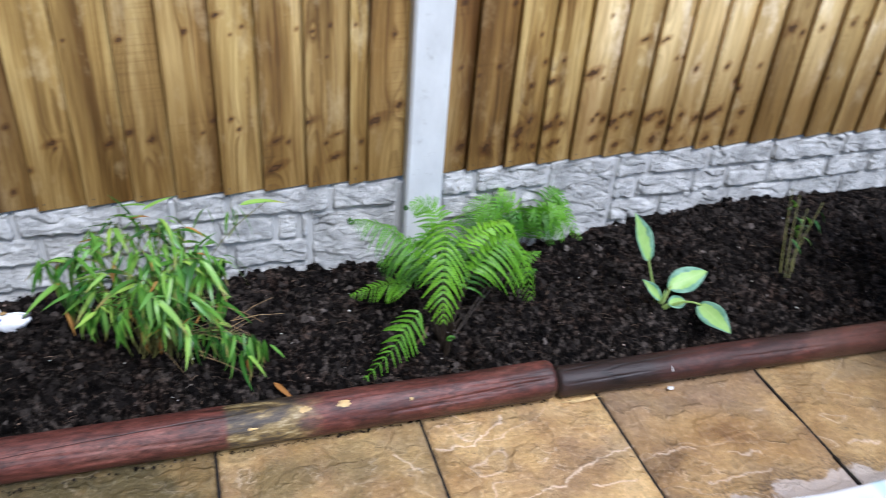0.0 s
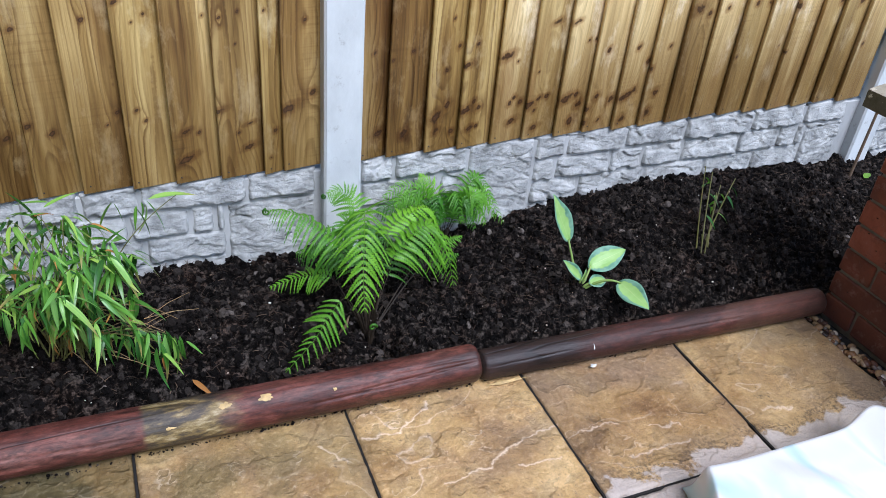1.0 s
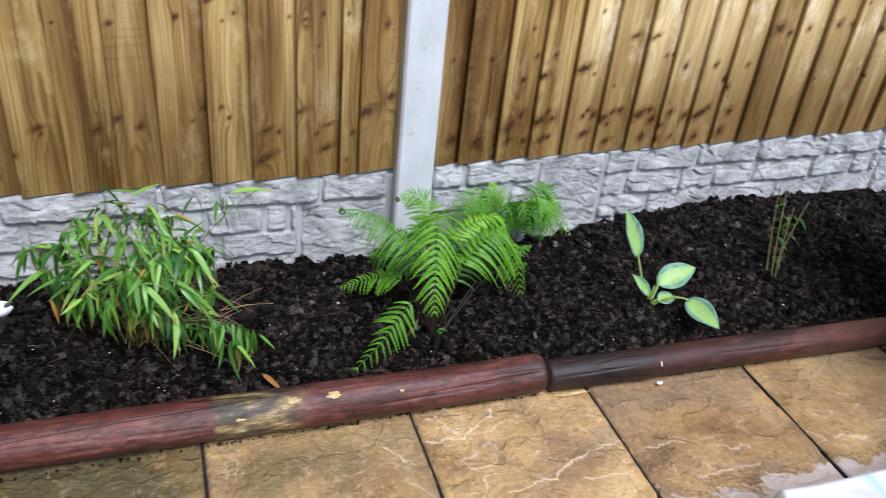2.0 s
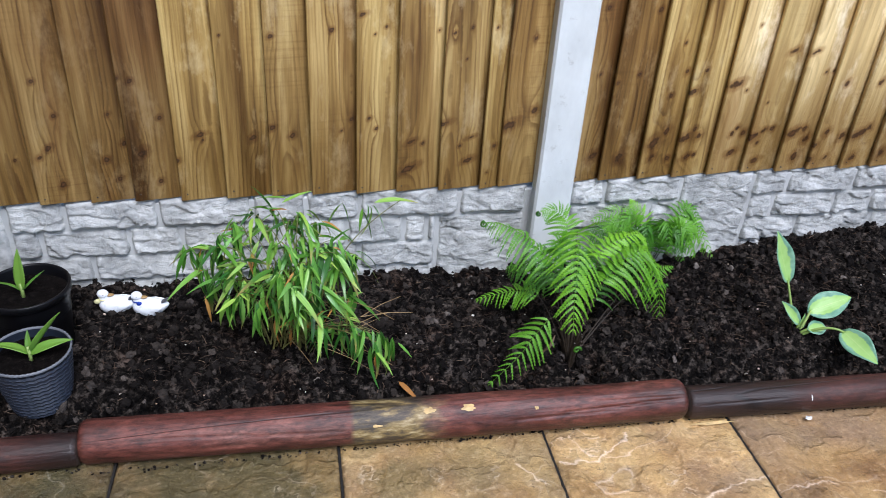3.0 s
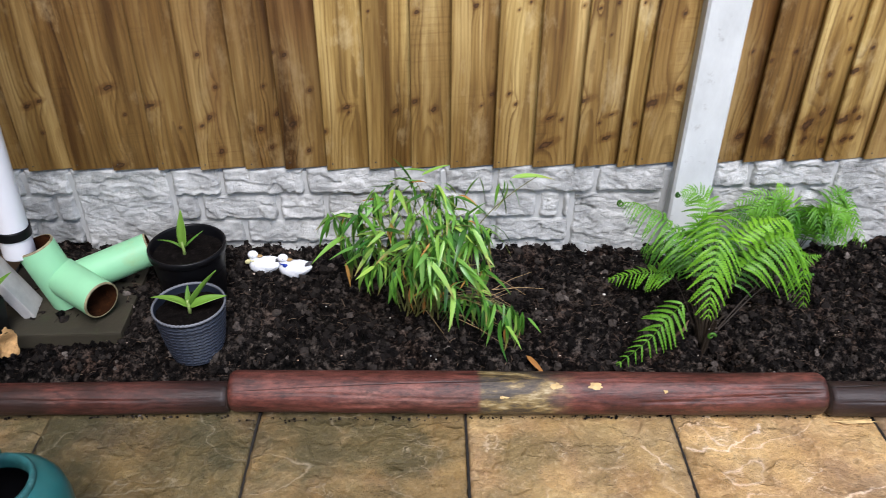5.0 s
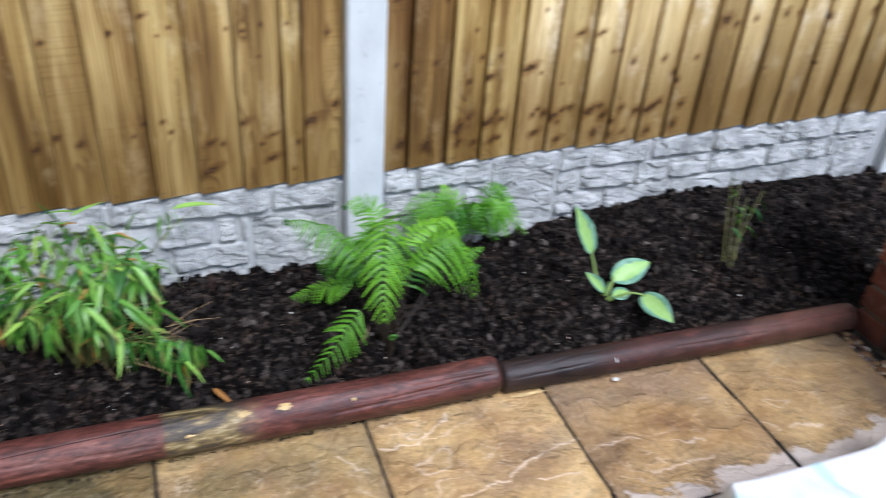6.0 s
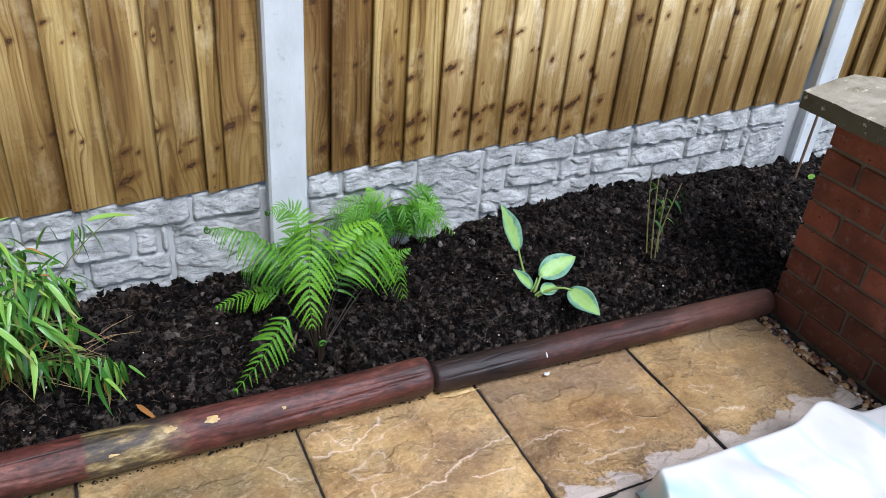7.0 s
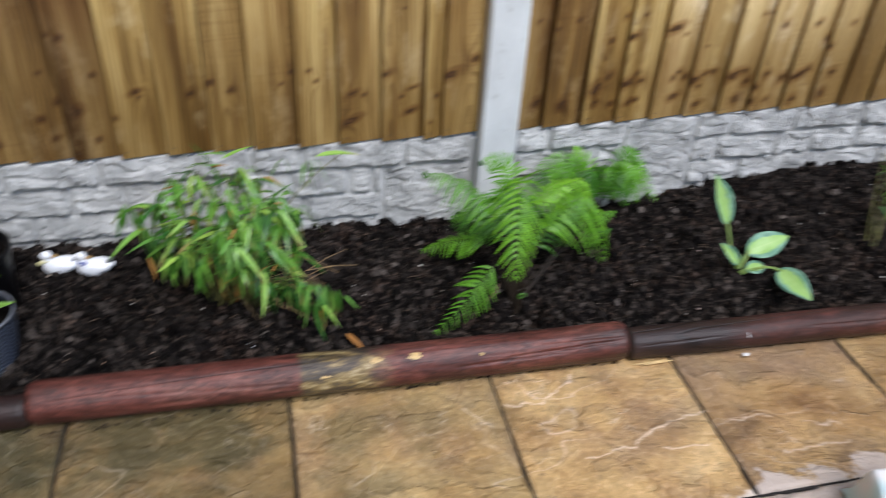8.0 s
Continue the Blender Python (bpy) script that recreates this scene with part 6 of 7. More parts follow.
    crozier = [Vector((-0.008 + (0.010 - 0.0007 * t) * math.cos(t * 0.55), -0.055, 0.045 + (0.010 - 0.0007 * t) * math.sin(t * 0.55))) for t in range(13)]
    part("crozier", tube_bm(crozier, [0.0034 - 0.0001 * t for t in range(13)], 7), FERN_DEEP_SHADE, fern, "small curled young frond", smooth=True)


build_fern()


# ---- hosta ----
def blade_bm(stalk, length, width, direction, up, curl=0.25, cup=0.18, heart=0.25, seed=0.0, nx=10, ny=16):
    """A broad pointed leaf from the stalk's end along direction, facing up, with UVs across and along it."""
    bm = bmesh.new()
    uv = bm.loops.layers.uv.new("UVMap")
    d, n = Vector(direction).normalized(), Vector(up).normalized()
    n = (n - d * n.dot(d)).normalized()
    s = d.cross(n)
    grid = []
    for j in range(ny + 1):
        v = j / ny
        half = width * 0.5 * (math.sin(math.pi * min(v ** 0.72, 1.0)) ** 0.85 if 0 < v < 1 else 0.0) + 0.0004
        row = []
        for i in range(nx + 1):
            u = i / nx * 2 - 1
            back = -heart * width * 0.5 * abs(u) * (1 - v) ** 4
            wav = 0.03 * width * math.sin(v * 11 + seed + u * 2) * abs(u)
            c = Vector(stalk) + d * (length * v + back) + s * (half * u) + n * (cup * half * u * u - curl * length * v * v + wav)
            row.append((bm.verts.new(c), (i / nx, v)))
        grid.append(row)
    for j in range(ny):
        for i in range(nx):
            q = (grid[j][i], grid[j][i + 1], grid[j + 1][i + 1], grid[j + 1][i])
            f = bm.faces.new([c[0] for c in q])
            for loop, c in zip(f.loops, q):
                loop[uv].uv = c[1]
    return bm


def build_hosta():
    at = Vector((0.556, -0.372, 0.092))
    hosta = thing("hosta", "young hosta with yellow-green leaves edged in blue-green", "hosta", at)
    def leaf(stalk, control, length, width, direction, up, curl, cup, seed):
        end = Vector(stalk) - at
        pts = bezier([Vector((0, 0, -0.01)), Vector(control) - at, end], 10)
        stem = part("stalk", tube_bm(pts, [0.0042 - 0.0016 * i / 10 for i in range(11)], 8), HOSTA_STALK, hosta, smooth=True)
        ob = part("leaf", blade_bm(end, length, width, direction, up, curl, cup, 0.3, seed), HOSTA, hosta, smooth=True)
        sol = ob.modifiers.new("thickness", "SOLIDIFY")
        sol.thickness = 0.0007
        return stem
    leaf((0.533, -0.310, 0.214), (0.535, -0.35, 0.16), 0.146, 0.054, (-0.42, 0.16, 0.89), (0.22, -0.86, 0.42), -0.05, 0.40, 0.0)
    leaf((0.588, -0.355, 0.150), (0.57, -0.37, 0.13), 0.112, 0.066, (0.95, 0.03, 0.31), (-0.1, -0.62, 0.78), 0.10, 0.22, 2.0)
    leaf((0.640, -0.425, 0.132), (0.60, -0.40, 0.15), 0.105, 0.060, (0.12, -0.90, 0.0), (-0.45, -0.30, 0.80), 0.16, 0.20, 4.0)
    leaf((0.549, -0.374, 0.130), (0.552, -0.372, 0.11), 0.092, 0.030, (-0.68, 0.02, 0.72), (0.3, -0.8, 0.4), 0.0, 0.5, 6.0)
    leaf((0.575, -0.385, 0.118), (0.56, -0.38, 0.11), 0.060, 0.036, (0.75, 0.10, -0.05), (-0.1, -0.55, 0.8), 0.1, 0.3, 8.0)
    part("bud", blade_bm(Vector((0.0, 0.005, 0.0)), 0.055, 0.016, (0.35, 0.2, 0.8), (0, -1, 0.2), 0.05, 0.9, 0.1, 1.0, 6, 8), HOSTA, hosta, "rolled young leaf", smooth=True)


build_hosta()


# ---- bamboo ----
def strip_leaf_mesh(name, length, width, curl, material, fold=0.25, n=7):
    """A long pointed leaf along +x, drooping towards -z, folded a little along its middle."""
    verts, faces = [], []
    for j in range(n + 1):
        v = j / n
        half = width * 0.5 * (math.sin(math.pi * v ** 0.65) ** 0.8 if 0 < v < 1 else 0.02) * (1.0 if v < 0.5 else 1.0 - 0.15 * (v - 0.5))
        x, z = length * v * (1 - 0.12 * v * curl), -curl * length * v * v
        verts += [(x, -half, z + half * fold), (x, 0, z), (x, half, z + half * fold)]
    for j in range(n):
        a = j * 3
        faces += [(a, a + 3, a + 4, a + 1), (a + 1, a + 4, a + 5, a + 2)]
    me = raw_mesh(name, verts, faces)
    me.materials.append(material)
    me.shade_smooth()
    return me


def build_bamboo():
    at = Vector((-0.672, -0.285, 0.088))
    plant = thing("bamboo_plant", "leafy green clump of dwarf bamboo with drooping leaves", "bamboo", at)
    green = [strip_leaf_mesh("leaf", ln, wd, cu, BAMBOO) for ln, wd, cu in ((0.104, 0.0138, 0.38), (0.092, 0.0130, 0.20), (0.076, 0.0108, 0.45), (0.114, 0.0144, 0.50), (0.062, 0.0090, 0.10), (0.098, 0.0136, 0.65))]
    dry = [strip_leaf_mesh("dry_leaf", ln, 0.0075, cu, DRY_LEAF, 0.6) for ln, cu in ((0.07, 0.4), (0.055, 0.8))]
    # where the leaf fans spring from
    outer = [(-0.809, -0.28, 0.363), (-0.869, -0.26, 0.350), (-0.776, -0.38, 0.302), (-0.731, -0.40, 0.299), (-0.656, -0.40, 0.340), (-0.626, -0.36, 0.362), (-0.565, -0.30, 0.348),
             (-0.594, -0.28, 0.351), (-0.526, -0.26, 0.320), (-0.582, -0.36, 0.289), (-0.531, -0.32, 0.257), (-0.608, -0.40, 0.261), (-0.838, -0.28, 0.308), (-0.683, -0.37, 0.350)]
    inner = [(-0.622, -0.24, 0.357), (-0.717, -0.22, 0.378), (-0.657, -0.22, 0.389), (-0.692, -0.20, 0.407), (-0.638, -0.22, 0.402), (-0.754, -0.22, 0.366), (-0.653, -0.38, 0.279),
             (-0.554, -0.30, 0.304), (-0.681, -0.30, 0.382), (-0.616, -0.34, 0.306), (-0.753, -0.30, 0.344), (-0.786, -0.33, 0.338), (-0.70, -0.28, 0.30), (-0.64, -0.29, 0.30),
             (-0.72, -0.34, 0.30), (-0.60, -0.31, 0.27), (-0.68, -0.33, 0.26), (-0.75, -0.26, 0.31), (-0.62, -0.27, 0.33), (-0.66, -0.26, 0.34),
             (-0.80, -0.25, 0.375), (-0.77, -0.23, 0.395), (-0.84, -0.24, 0.340), (-0.73, -0.23, 0.410), (-0.60, -0.23, 0.385), (-0.57, -0.25, 0.350), (-0.67, -0.30, 0.315), (-0.78, -0.30, 0.290)]
    low = [(-0.478, -0.395, 0.200), (-0.500, -0.39, 0.205), (-0.535, -0.39, 0.195), (-0.462, -0.40, 0.185), (-0.547, -0.36, 0.215), (-0.490, -0.41, 0.190)]
    rng = random.Random(14)
    def leaf(p, turn, f=1.0, mesh=None):
        old = mesh is None and rng.random() < 0.030
        ob = mesh_part("dry_leaf" if old else "leaf", mesh or rng.choice(dry if old else green), None, plant, "withered orange leaf" if old else "")
        ob.location, ob.rotation_euler, ob.scale = p, turn, (f, f, f)
    def shoot_to(tip, leaves, droop, size):
        """A culm from the crown to a tip, with a fan of hanging leaves there and a few more below it."""
        end = Vector(tip) - at
        root = Vector((rng.uniform(-0.05, 0.05), rng.uniform(-0.03, 0.03), -0.01))
        top = Vector((end.x * 0.6 + root.x * 0.4, end.y * 0.6 + root.y * 0.4, end.z + 0.015))
        path = bezier([root, root.lerp(top, 0.5) + Vector((0, 0, 0.03)), top, end], 16)
        part("culm", tube_bm(path, [0.0018 - 0.0011 * i / 16 for i in range(17)], 5), CULM, plant)
        out = math.atan2(end.y - 0.06, end.x * 1.3)
        for n in range(leaves):
            p = end + Vector((rng.gauss(0, 0.008), rng.gauss(0, 0.006), rng.gauss(0, 0.006)))
            pitch = min(max(rng.gauss(droop, 0.50), -0.45), 1.40)
            leaf(p, (rng.uniform(-0.6, 0.6), pitch, out + rng.gauss(0, 1.25)), rng.uniform(0.70, 1.10) * size)
        for n in range(7):
            p = path[rng.randint(6, 14)]
            leaf(p, (rng.uniform(-0.6, 0.6), rng.uniform(0.1, 1.2), out + rng.gauss(0, 1.6)), rng.uniform(0.45, 0.75))
    for tip in outer:
        shoot_to(tip, rng.randint(8, 10), 0.80, 1.0)
    for tip in inner:
        shoot_to(tip, rng.randint(7, 9), 0.55, 0.80)
    for tip in low:
        shoot_to(tip, 6, 1.12, 0.88)
    for n in range(26):
        a = rng.uniform(-1.2, 0.6)
        start = Vector((rng.uniform(-0.02, 0.16), rng.uniform(-0.08, 0.0), rng.uniform(0.05, 0.16)))
        end = start + Vector((math.cos(a), math.sin(a), rng.uniform(-0.25, 0.25))) * rng.uniform(0.06, 0.13)
        part("twig", tube_bm([start, start.lerp(end, 0.5) + Vector((0, 0, 0.006)), end], [0.0009, 0.0008, 0.0005], 4), STRAW, plant, "thin straw-coloured dead twig")
    # dead leaves hanging at the foot, and an orange one at the front
    for p, r in (((-0.700, -0.31, 0.19), (0.3, 1.2, -1.7)), ((-0.670, -0.32, 0.18), (0.1, 1.3, -1.2)), ((-0.845, -0.28, 0.24), (0.2, 1.1, -1.0)), ((-0.490, -0.42, 0.165), (0.2, 1.35, -2.0))):
        leaf(Vector(p) - at, r, 0.95, dry[0])
    part("culm", tube_bm(bezier([(0.03, 0.0, 0.0), (0.08, 0.04, 0.20), (0.16, 0.07, 0.27), (0.257, 0.085, 0.327)], 16), [0.0018 - 0.0009 * i / 16 for i in range(17)], 5), CULM, plant)
    # the long side shoot: a leaf at its tip and two hanging fans
    shoot = Vector((-0.428, -0.20, 0.420)) - at
    leaf(shoot + Vector((-0.045, 0, -0.008)), (0.3, -0.20, 0.1), 1.0, green[0])
    for dx, dz, yaw, pitch in ((-0.055, -0.012, 0.5, 1.20), (-0.06, -0.012, -0.6, 1.35), (-0.07, -0.02, -2.2, 1.2), (-0.075, -0.02, 0.1, 1.1), (-0.05, -0.01, -0.2, 1.0), (-0.115, -0.005, 2.6, 0.9), (-0.115, -0.005, 0.4, 1.2)):
        leaf(shoot + Vector((dx, 0, dz)), (rng.uniform(-0.3, 0.3), pitch, yaw), rng.uniform(0.8, 1.0), rng.choice(green))
    # upright leaves at the very top
    for p, r in (((-0.692, -0.20, 0.400), (0.2, -1.05, 2.7)), ((-0.672, -0.21, 0.425), (0.1, -0.35, 0.4)), ((-0.66, -0.2, 0.43), (0.1, -0.1, 2.9))):
        leaf(Vector(p) - at, r, 0.8, green[1])


build_bamboo()


def build_bamboo_stubs():
    at = Vector((0.985, -0.325, 0.11))
    plant = thing("bamboo_stubs", "thin green cut bamboo stems with a few small leaves", "bamboo", at)
    rng = random.Random(3)
    small = strip_leaf_mesh("leaf", 0.05, 0.009, 0.4, BAMBOO)
    tips = [(0.02, 0.09, 0.225), (0.045, 0.09, 0.205), (0.035, 0.06, 0.15), (0.13, 0.09, 0.165), (0.06, 0.07, 0.17), (-0.03, 0.0, 0.05)]
    for k, t in enumerate(tips):
        root = Vector((rng.uniform(-0.03, 0.05), rng.uniform(-0.03, 0.03), -0.02))
        end = Vector(t) + Vector((root.x * 0.6, root.y * 0.3, 0))
        path = bezier([root, root.lerp(end, 0.5) + Vector((-0.008, 0, 0.01)), end], 8)
        part("stem", tube_bm(path, [0.0023 - 0.0009 * i / 8 for i in range(9)], 6), CULM, plant)
        for q in range(4 if k in (1, 3) else (2 if k in (0, 2, 4) else 0)):
            ob = mesh_part("leaf", small, None, plant)
            ob.location = path[7 - q]
            ob.rotation_euler = (rng.uniform(-0.5, 0.5), rng.uniform(-0.2, 0.7), rng.uniform(-1.2, 1.2))


build_bamboo_stubs()


# ---- pots with seedlings ----
def pleated_leaf(name, length, width, curl, parent, at, turn, pleats=3):
    verts, faces = [], []
    nx, ny = 8, 10
    for j in range(ny + 1):
        v = j / ny
        half = width * 0.5 * (math.sin(math.pi * min(v ** 0.7, 1)) ** 0.8 if 0 < v < 1 else 0.05)
        for i in range(nx + 1):
            u = i / nx * 2 - 1
            verts.append((length * v * (1 - 0.2 * abs(curl) * v), half * u, -curl * length * v * v + half * 0.30 * abs(u) + 0.0012 * (1 if i % 2 else -1) * (1 - v)))
    for j in range(ny):
        for i in range(nx):
            a = j * (nx + 1) + i
            faces.append((a, a + 1, a + nx + 2, a + nx + 1))
    ob = mesh_part(name, raw_mesh(name, verts, faces), CANNA, parent, smooth=True)
    ob.location = at
    ob.rotation_euler = turn
    sol = ob.modifiers.new("thickness", "SOLIDIFY")
    sol.thickness = 0.0006
    return ob


def fill_bm(radius, depth, seed):
    bm = bmesh.new()
    rings = []
    for i in range(1, 15):
        r = radius * i / 14
        rings.append([bm.verts.new((r * math.cos(2 * math.pi * k / 48), r * math.sin(2 * math.pi * k / 48), 0)) for k in range(48)])
    mid = bm.verts.new((0, 0, 0))
    for k in range(48):
        bm.faces.new((mid, rings[0][k], rings[0][(k + 1) % 48]))
    for p, q in zip(rings, rings[1:]):
        for k in range(48):
            bm.faces.new((p[k], q[k], q[(k + 1) % 48], p[(k + 1) % 48]))
    for v in bm.verts:
        v.co.z = depth + 0.004 * noise.noise(v.co * 60 + Vector((seed, 0, 0))) + 0.0035 * noise.noise(v.co * 170 + Vector((seed, 0, 0)))
    return bm


def build_grey_pot():
    pot = thing("grey_flower_pot", "slate-grey plastic pot with a woven ring pattern, filled with compost", "flower pot", (-1.176, -0.388, 0.078))
    h, r0, r1 = 0.134, 0.054, 0.0765
    rows, seg = 13, 156
    bm = bmesh.new()
    rings = [[bm.verts.new((0, 0, 0.001))] * seg]
    for k in range(rows * 6 + 1):
        t = k / (rows * 6)
        r = r0 + (r1 - r0) * t ** 0.75 + (0.0016 if k % 6 in (0, 1) else (-0.0010 if k % 6 in (3, 4) else 0.0))
        wave = 0.0011 if 0 < k < rows * 6 else 0.0
        rings.append([bm.verts.new((r * math.cos(2 * math.pi * a / seg), r * math.sin(2 * math.pi * a / seg), 0.002 + (h - 0.009) * t + wave * math.sin(26 * 2 * math.pi * a / seg))) for a in range(seg)])
    for n, (p, q) in enumerate(zip(rings, rings[1:])):
        for a in range(seg):
            e = (a + 1) % seg
            f = bm.faces.new((p[a], q[e], q[a])) if n == 0 else bm.faces.new((p[a], p[e], q[e], q[a]))
            f.material_index = 1 if n > 1 and n % 6 == 1 else 0
    part("body", bm, [GREY_POT, POT_LINE], pot, smooth=True)
    part("inner_wall", lathe_bm([(r1 - 0.002, h - 0.004), (r1 - 0.003, h - 0.035)], 64), GREY_POT, pot, smooth=True)
    rim = [(r1 - 0.0025, h - 0.004), (r1 - 0.002, h - 0.001), (r1 - 0.001, h), (r1 + 0.0012, h), (r1 + 0.0015, h - 0.005), (r1 - 0.0005, h - 0.007)]
    part("rim", lathe_bm(rim, 156, lambda i, a: 0.0011 * math.sin(52 * a) if 2 <= i <= 4 else 0.0), POT_RIM, pot, "paler beaded rim", smooth=True)
    part("compost", fill_bm(r1 - 0.004, h - 0.022, 1.0), POT_SOIL, pot, "dark compost", smooth=True)


def build_black_pot():
    pot = thing("black_flower_pot", "round black plastic nursery pot filled with compost", "flower pot", (-1.213, -0.225, 0.09))
    h, r0, r1 = 0.168, 0.068, 0.087
    prof = [(0.0, 0.001), (r0 - 0.003, 0.0), (r0, 0.004), (r1 - 0.004, h - 0.02), (r1 - 0.0035, h - 0.018), (r1 + 0.001, h - 0.016), (r1 + 0.0015, h - 0.002), (r1, h), (r1 - 0.003, h), (r1 - 0.005, h - 0.004), (r1 - 0.008, h - 0.06)]
    part("body", lathe_bm(prof, 64), BLACK, pot, smooth=True)
    part("compost", fill_bm(r1 - 0.006, h - 0.026, 5.0), POT_SOIL, pot, "dark compost", smooth=True)


def build_seedling(at, leaves, label):
    plant = thing("palm_seedling", label, "seedling", at, "seedlings")
    part("stem", tube_bm([(0, 0, -0.012), (0.001, 0, 0.012), (0.0, 0.001, 0.03)], [0.0042, 0.0038, 0.003], 8), HOSTA_STALK, plant, smooth=True)
    for ln, wd, curl, yaw, pitch, roll in leaves:
        pleated_leaf("leaf", ln, wd, curl, plant, (0, 0, 0.012), (roll, pitch, yaw))


build_grey_pot()
build_black_pot()
build_seedling((-1.176, -0.392, 0.192), ((0.080, 0.026, 0.45, 3.0, -0.75, 0.2), (0.105, 0.032, 0.05, 0.5, -0.85, -0.9), (0.085, 0.024, 0.35, 0.1, -0.55, 0.3), (0.05, 0.012, 0.1, 1.6, -1.2, 0.0)), "young palm seedling with four pleated green leaves")
build_seedling((-1.222, -0.228, 0.234), ((0.100, 0.024, 0.02, 0.8, -1.45, 0.5), (0.060, 0.008, 0.5, 2.9, -0.8, 0.2), (0.062, 0.006, 0.15, 0.5, -0.7, 0.2)), "narrow-leaved green seedling in the black pot")


def build_corner_pot():
    pot = thing("square_flower_pot", "square black plastic pot in the corner by the wall", "flower pot", (-1.632, -0.395, 0.08))
    bm = bmesh.new()
    rings = []
    for r, z in ((0.036, 0.0), (0.048, 0.13), (0.048, 0.132), (0.045, 0.132), (0.043, 0.10)):
        ring = []
        for k in range(16):
            a = 2 * math.pi * k / 16 + math.pi / 16
            q = r / max(abs(math.cos(a)), abs(math.sin(a)))
            q = min(q, r * 1.3)
            ring.append(bm.verts.new((q * math.cos(a), q * math.sin(a), z)))
        rings.append(ring)
    for p, q in zip(rings, rings[1:]):
        for k in range(16):
            bm.faces.new((p[k], p[(k + 1) % 16], q[(k + 1) % 16], q[k]))
    bm.faces.new(rings[0][::-1])
    bm.faces.new([v for v in rings[-1]])
    part("body", bm, BLACK, pot)
    for k, (yaw, pitch, ln) in enumerate(((0.4, -1.1, 0.13), (2.4, -1.2, 0.11), (4.4, -1.0, 0.12), (5.6, -1.3, 0.14))):
        pleated_leaf("leaf", ln, 0.034, 0.3, pot, (0, 0, 0.10), (0.2, pitch, yaw))


build_corner_pot()


# ---- ducks ----
def duck_bm(bow, tie):
    """One china duck, joined: body, tail, neck, a head turned back over the body, bill and bow; its breast is at +x."""
    bm = bmesh.new()
    def egg(cx, cy, cz, rx, ry, rz, slot, shape=None, level=3, turn=None):
        made = bmesh.ops.create_icosphere(bm, subdivisions=level, radius=1.0)["verts"]
        for v in made:
            c = v.co.copy()
            if shape:
                c = shape(c)
            c = Vector((c.x * rx, c.y * ry, c.z * rz))
            if turn:
                c = turn @ c
            v.co = c + Vector((cx, cy, cz))
        for f in {f for v in made for f in v.link_faces}:
            f.material_index = slot
    def hull(c):
        c = c.copy()
        if c.x < 0:
            c.y *= 1 + 0.5 * c.x * abs(c.x)
            c.z = c.z * (1 + 0.45 * c.x) + 0.45 * c.x * c.x
        c.z = max(c.z, -0.72)
        return c
    egg(-0.002, 0, 0.019, 0.043, 0.023, 0.0245, 0, hull)
    egg(0.027, 0, 0.036, 0.011, 0.0095, 0.018, 0)
    egg(0.028, 0, 0.050, 0.0130, 0.0108, 0.0108, 0)
    egg(0.013, 0, 0.047, 0.010, 0.006, 0.0030, 3, level=2)
    egg(0.028, 0, 0.037, 0.0118, 0.0110, 0.0036, bow, level=2)
    egg(tie, 0.012, 0.036, 0.007, 0.004, 0.006, bow, level=2)
    egg(tie, 0.005, 0.033, 0.006, 0.005, 0.006, bow, level=2)
    egg(-0.034, 0, 0.038, 0.014, 0.009, 0.003, 4, level=2, turn=Matrix.Rotation(radians(30), 3, "Y"))
    for flank in (-1, 1):
        # folded wing, and an eye
        egg(-0.010, flank * 0.0185, 0.024, 0.024, 0.0045, 0.012, 0, hull, level=2)
        egg(0.025, flank * 0.0098, 0.053, 0.0012, 0.0012, 0.0012, 4, level=1)
    return bm


for bow, tie, at, turn, label in ((2, 0.040, (-1.066, -0.122, 0.104), 176, "white china duck ornament with a yellow bow"), (1, 0.020, (-0.990, -0.138, 0.103), 172, "white china duck ornament with a blue bow")):
    ob = part("duck_ornament", duck_bm(bow, tie), [CHINA, CHINA_BLUE, CHINA_YELLOW, CHINA_BILL, CHINA_GREY], smooth=True)
    ob.matrix_basis = pose(*at, 0, 0, turn)
    tagged(ob, label, "ornament", "duck ornaments")


# ---- drain corner ----
def hollow_pipe_bm(a, b, r, wall=0.004, seg=40, flare=0.0):
    """An open pipe from a to b; slot 0 the outside, 1 the inside, 2 the rim at b."""
    a, b = Vector(a), Vector(b)
    d = (b - a).normalized()
    s = d.cross(Vector((0.3, 0.2, 1))).normalized()
    o = d.cross(s)
    bm = bmesh.new()
    def ring(p, q):
        return [bm.verts.new(p + (s * math.cos(2 * math.pi * k / seg) + o * math.sin(2 * math.pi * k / seg)) * q) for k in range(seg)]
    sets = [ring(a, r), ring(b - d * 0.004, r + flare), ring(b, r + flare - 0.0008), ring(b, r - wall), ring(a, r - wall)]
    for n, slot in ((0, 0), (1, 2), (2, 2), (3, 1)):
        for k in range(seg):
            f = bm.faces.new((sets[n][k], sets[n][(k + 1) % seg], sets[n + 1][(k + 1) % seg], sets[n + 1][k]))
            f.material_index = slot
    return bm


